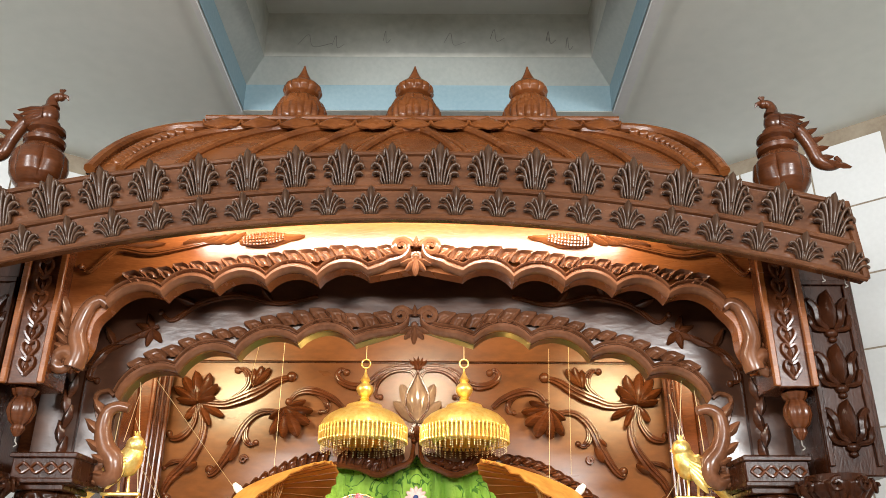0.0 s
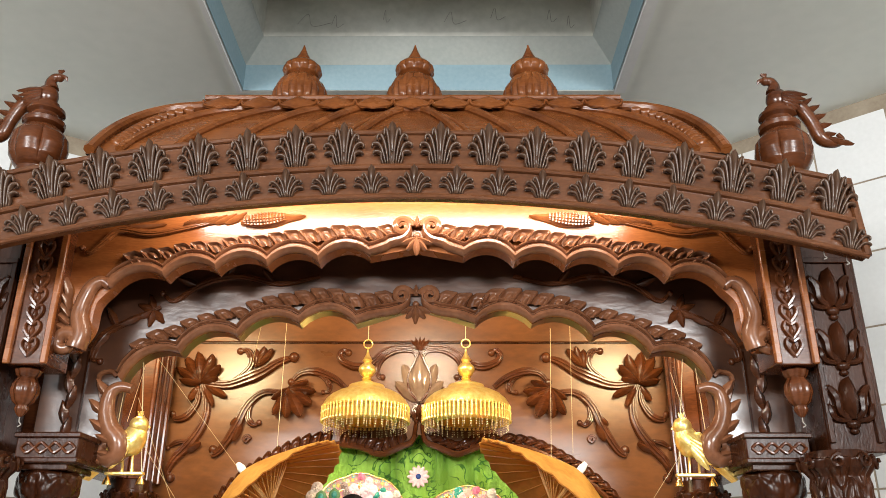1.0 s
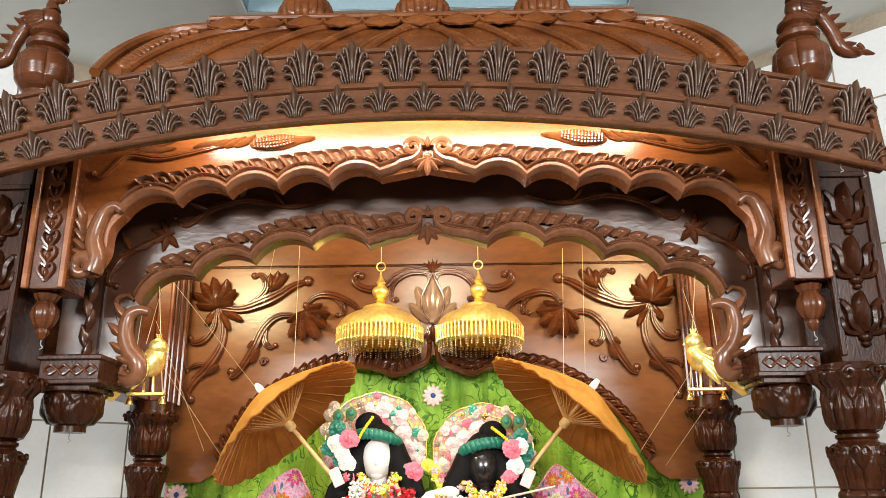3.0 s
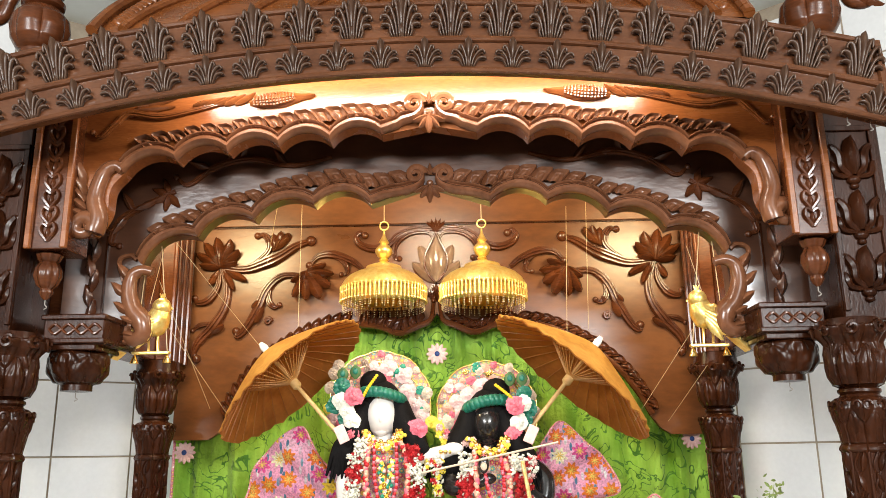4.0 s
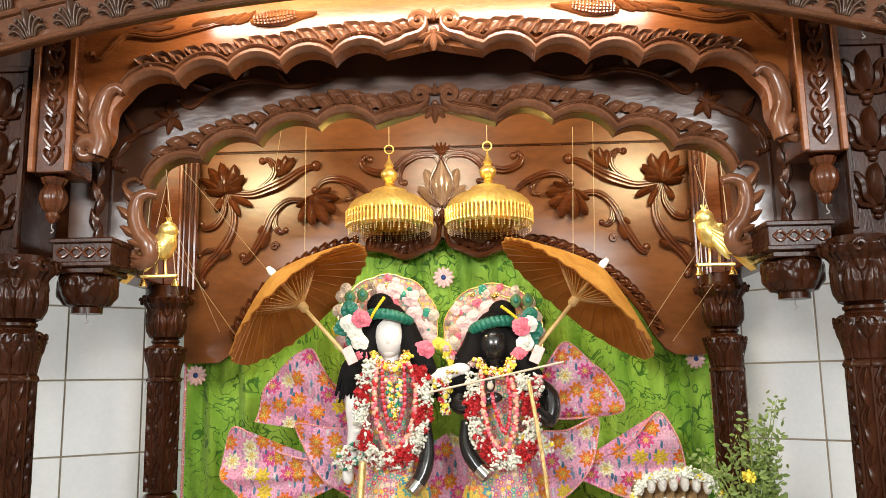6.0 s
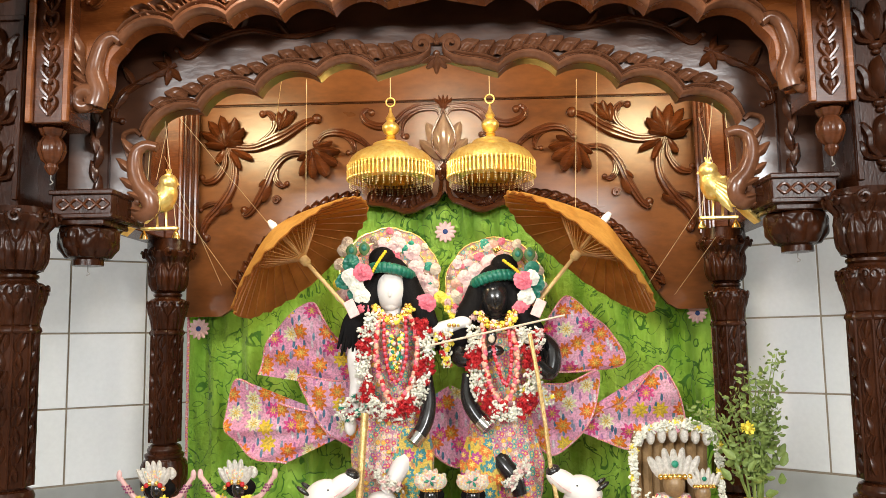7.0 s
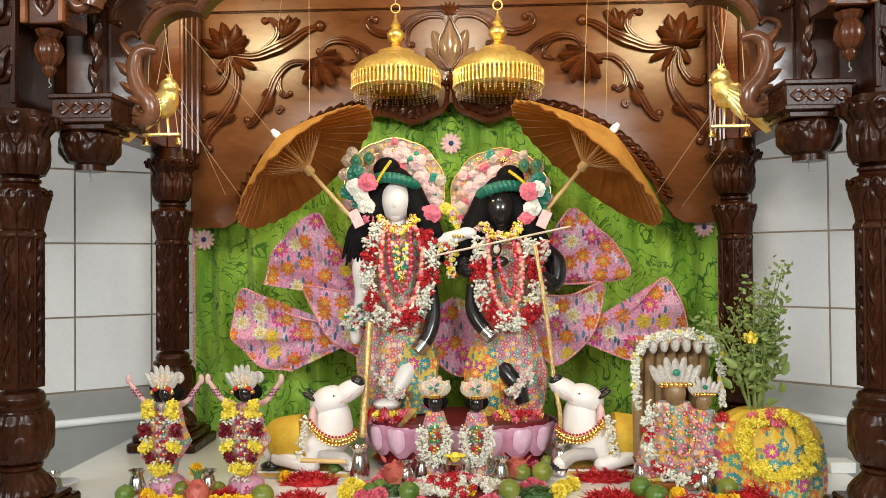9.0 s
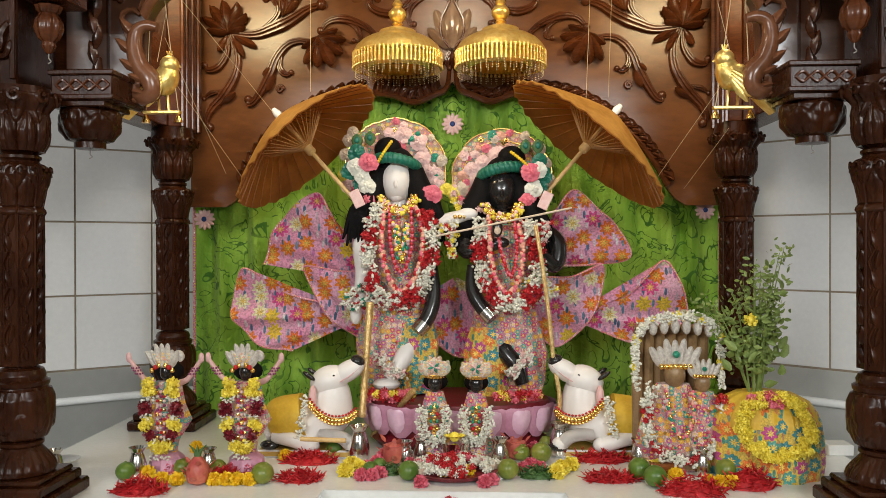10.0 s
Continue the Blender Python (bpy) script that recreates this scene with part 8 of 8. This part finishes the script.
def dragonfruit(at, r, label, h=1.35):
    t = thing("dragon_fruit", label, "fruit", "dragon fruits", at=on(at))
    bm = bmesh.new()
    lathe(bm, [(0.3 * r, 0), (0.85 * r, 0.3 * r), (1.0 * r, 0.9 * r), (0.92 * r, 1.5 * r), (0.6 * r, 2.0 * r * h / 1.35), (0.3 * r, 2.35 * r * h / 1.35)], 24, flute=0.06, flutes=7)
    part("flesh", bm, DRAGON, t)
    for k in range(9):
        a = k * 2.4
        bm = bmesh.new()
        m = Matrix.Rotation(a, 4, "Z") @ Matrix.Translation((0, -0.93 * r, 0.5 * r + 0.16 * r * k)) @ Matrix.Rotation(radians(28), 4, "X")
        petal(bm, m, 0.7 * r, 0.5 * r, 0.08 * r, curl=0.2 * r)
        part("scale", bm, DRAGON, t)
    for k in range(3 if h > 1.2 else 0):
        bm = bmesh.new()
        sweep(bm, spline([(0.1 * r * (k - 1), 0, 2.2 * r), (0.25 * r * (k - 1), 0, 2.8 * r), (0.75 * r * (k - 1), 0, 3.3 * r)], 5), tapered(11, 0.18 * r, 0.14 * r, 0.03 * r), 6)
        part("green_tip", bm, LEAFG, t, "green leaf tip")


dragonfruit((-0.683, 2.367), 0.034, "upright red dragon fruit with green leaf tips")
dragonfruit((-0.151, 2.603), 0.040, "red dragon fruit among flowers", 1.0)
dragonfruit((0.219, 2.685), 0.036, "red dragon fruit among flowers", 1.0)


def petal_pile(at, rx, ry, h, n, mat, label, ln=0.028):
    """A loose heap of slender petals."""
    bm = bmesh.new()
    for k in range(n):
        a, q = rnd.uniform(0, 6.283), math.sqrt(rnd.random())
        z = h * (1 - q * q) * rnd.uniform(0.4, 1.0) + 0.003
        m = Matrix.Translation((rx * q * math.cos(a), ry * q * math.sin(a), z)) @ Euler((rnd.uniform(0.7, 2.0), rnd.uniform(-0.6, 0.6), rnd.uniform(0, 6.283))).to_matrix().to_4x4()
        petal(bm, m, ln * rnd.uniform(0.6, 1.2), 0.0065, 0.002, curl=rnd.uniform(-0.008, 0.008))
    lathe(bm, [(rx * 0.9, 0), (rx * 0.75, h * 0.35), (rx * 0.4, h * 0.65), (0.01, h * 0.75)], 24, flat=ry / rx)
    ob = tagged(part("petal_pile", bm, mat), label, "petals", "heaps of petals", "stuff")
    ob.location = on(at)


RP = "loose heap of shredded red petals on the marble"
for at, rx, ry, h in (((-0.816, 2.288), 0.075, 0.045, 0.035), ((-0.420, 2.618), 0.085, 0.05, 0.03), ((-0.409, 2.423), 0.065, 0.04, 0.02), ((0.489, 2.677), 0.085, 0.05, 0.025), ((0.483, 2.462), 0.075, 0.04, 0.02), ((0.681, 2.344), 0.09, 0.045, 0.045), ((0.853, 2.413), 0.075, 0.05, 0.05), ((-0.626, 2.414), 0.06, 0.03, 0.03)):
    petal_pile(at, rx, ry, h, 260, REDF, RP)
petal_pile((0.273, 2.481), 0.055, 0.03, 0.03, 160, LEAFG, "small heap of green herb leaves on the marble", 0.024)
petal_pile((-0.155, 2.492), 0.03, 0.02, 0.03, 80, LEAFG, "small heap of green herb leaves on the marble", 0.024)


def bloom(at, r, mat, label):
    bm = bmesh.new()
    quills(bm, (0, 0, 0), r, 110, 0)
    ob = tagged(part(label.split(" head")[0].split()[-1], bm, mat), label, "flower", "loose flower heads")
    ob.location = (at[0], at[1], PLAT + r * 0.62)
    ob.rotation_euler = (rnd.uniform(0.3, 1.1), rnd.uniform(-0.3, 0.3), 0)


ML, YL, PL = "orange-yellow marigold head on the marble", "yellow chrysanthemum head on the marble", "pink rose head on the marble"
for at in ((-0.785, 2.363), (-0.742, 2.365), (-0.636, 2.370), (-0.604, 2.371), (-0.572, 2.372), (-0.537, 2.374), (-0.851, 2.427), (-0.815, 2.725), (-0.455, 2.755), (-0.500, 2.634), (0.744, 2.408), (0.772, 2.399), (0.804, 2.400), (0.667, 2.470), (0.519, 2.811), (0.073, 2.473), (0.012, 2.453)):
    bloom(at, 0.023, MARIG, ML)
for at in ((-0.282, 2.469), (-0.276, 2.535), (-0.248, 2.500), (0.350, 2.526), (0.379, 2.563), (0.329, 2.478), (0.624, 2.538), (0.022, 2.761)):
    bloom(at, 0.026, YELF, YL)
for at in ((-0.230, 2.431), (-0.200, 2.433), (-0.181, 2.462), (-0.226, 2.519), (-0.204, 2.582), (-0.055, 2.373), (0.141, 2.403), (0.122, 2.381), (0.234, 2.521), (0.262, 2.570), (0.284, 2.535), (0.262, 2.728), (0.677, 2.558), (-0.623, 2.484), (-0.605, 2.508), (-0.573, 2.486), (-0.807, 2.476), (-0.193, 2.667), (-0.041, 2.527), (0.101, 2.563), (-0.021, 2.609), (-0.076, 2.543), (0.283, 2.772), (-0.103, 2.555)):
    bloom(at, 0.022, PINKF, PL)

# flower plate before the statues
x, y = (0.031, 2.465)
y += 0.05
t = thing("flower_plate", "dark round plate heaped with white and pink flowers", "plate", at=(x, y, PLAT))
bm = bmesh.new()
lathe(bm, [(0.10, 0), (0.125, 0.008), (0.135, 0.02), (0.13, 0.02), (0.10, 0.010)], 36)
part("plate", bm, GARNET, t)
bm = bmesh.new()
for k in range(90):
    a, q = rnd.uniform(0, 6.28), math.sqrt(rnd.random())
    blossom(bm, (0.12 * q * math.cos(a), 0.11 * q * math.sin(a), 0.022 + 0.03 * (1 - q)), rnd.uniform(0.012, 0.018), 1 if q > 0.72 and abs(math.cos(a)) > 0.25 else rnd.choice((0, 2, 2, 1)))
tagged(part("flower_topping", bm, [REDF, WHITEF, PINKF], t), "white, red and pink flower heads", kind="stuff")
t = thing("offering_stand", "small silver stand with a yellow flower", "stand", at=(x, y + 0.10, PLAT))
bm = bmesh.new()
lathe(bm, [(0.05, 0), (0.055, 0.02), (0.04, 0.03), (0.045, 0.06), (0.05, 0.07)], 28, flute=0.05, flutes=14)
part("stand", bm, STEEL, t)
bm = bmesh.new()
for k in range(16):
    m = Matrix.Translation((0, -0.02, 0.085)) @ Matrix.Rotation(2 * math.pi * k / 16, 4, "Z") @ Matrix.Rotation(radians(60), 4, "X")
    petal(bm, m, 0.034, 0.014, 0.003, curl=0.01)
ball(bm, (0, -0.02, 0.088), 0.016, 10, 6)
part("flower", bm, YELF, t, "pale yellow flower")
# small things: bowl, box, marble block, flower below the edge
for at in ((-0.070, 2.461), (0.142, 2.517)):
    t = thing("small_bowl", "small pale bowl filled with white buds", "bowl", "small bowls", at=on(at))
    bm = bmesh.new()
    lathe(bm, [(0.018, 0), (0.022, 0.006), (0.030, 0.03), (0.031, 0.034), (0.027, 0.03)], 22)
    part("bowl", bm, CREAM, t)
    bm = bmesh.new()
    for k in range(26):
        a, q = rnd.uniform(0, 6.28), 0.024 * math.sqrt(rnd.random())
        blossom(bm, (q * math.cos(a), q * math.sin(a), 0.034), 0.007, 0, True)
    tagged(part("buds", bm, WHITEF, t), "white buds", kind="stuff")
x, y = (0.648, 2.515)
bm = bmesh.new()
box(bm, x - 0.045, x + 0.045, y - 0.01, y + 0.03, PLAT, PLAT + 0.035, 0.003)
tagged(part("wooden_box", bm, WOOD_RED), "small reddish wooden box before the hooded statue", "box")
x, y = (1.263, 2.778)
bm = bmesh.new()
box(bm, x - 0.05, x + 0.03, y - 0.02, y + 0.05, PLAT, PLAT + 0.035, 0.003)
tagged(part("marble_block", bm, MARBLE), "small white marble block beside the column", "block")
bm = bmesh.new()
for k in range(14):
    blossom(bm, (rnd.uniform(-0.015, 0.015), rnd.uniform(-0.015, 0.015), rnd.uniform(0.0, 0.03)), 0.010, rnd.choice((0, 2)))
ob = tagged(part("flower_sprig", bm, [REDF, WHITEF, PINKF]), "small red and pink flower sprig on the lower step", "flower", kind="stuff")
ob.location = (*(0.030, 2.300, 0.952)[:2], PLAT - 0.17 + 0.13)
t = thing("incense_stand", "small silver dish and cups beside the column", "dish", at=on((-1.165, 2.540)))
bm = bmesh.new()
lathe(bm, [(0.02, 0), (0.045, 0.012), (0.052, 0.022), (0.048, 0.02), (0.02, 0.008)], 26)
part("dish", bm, STEEL, t)
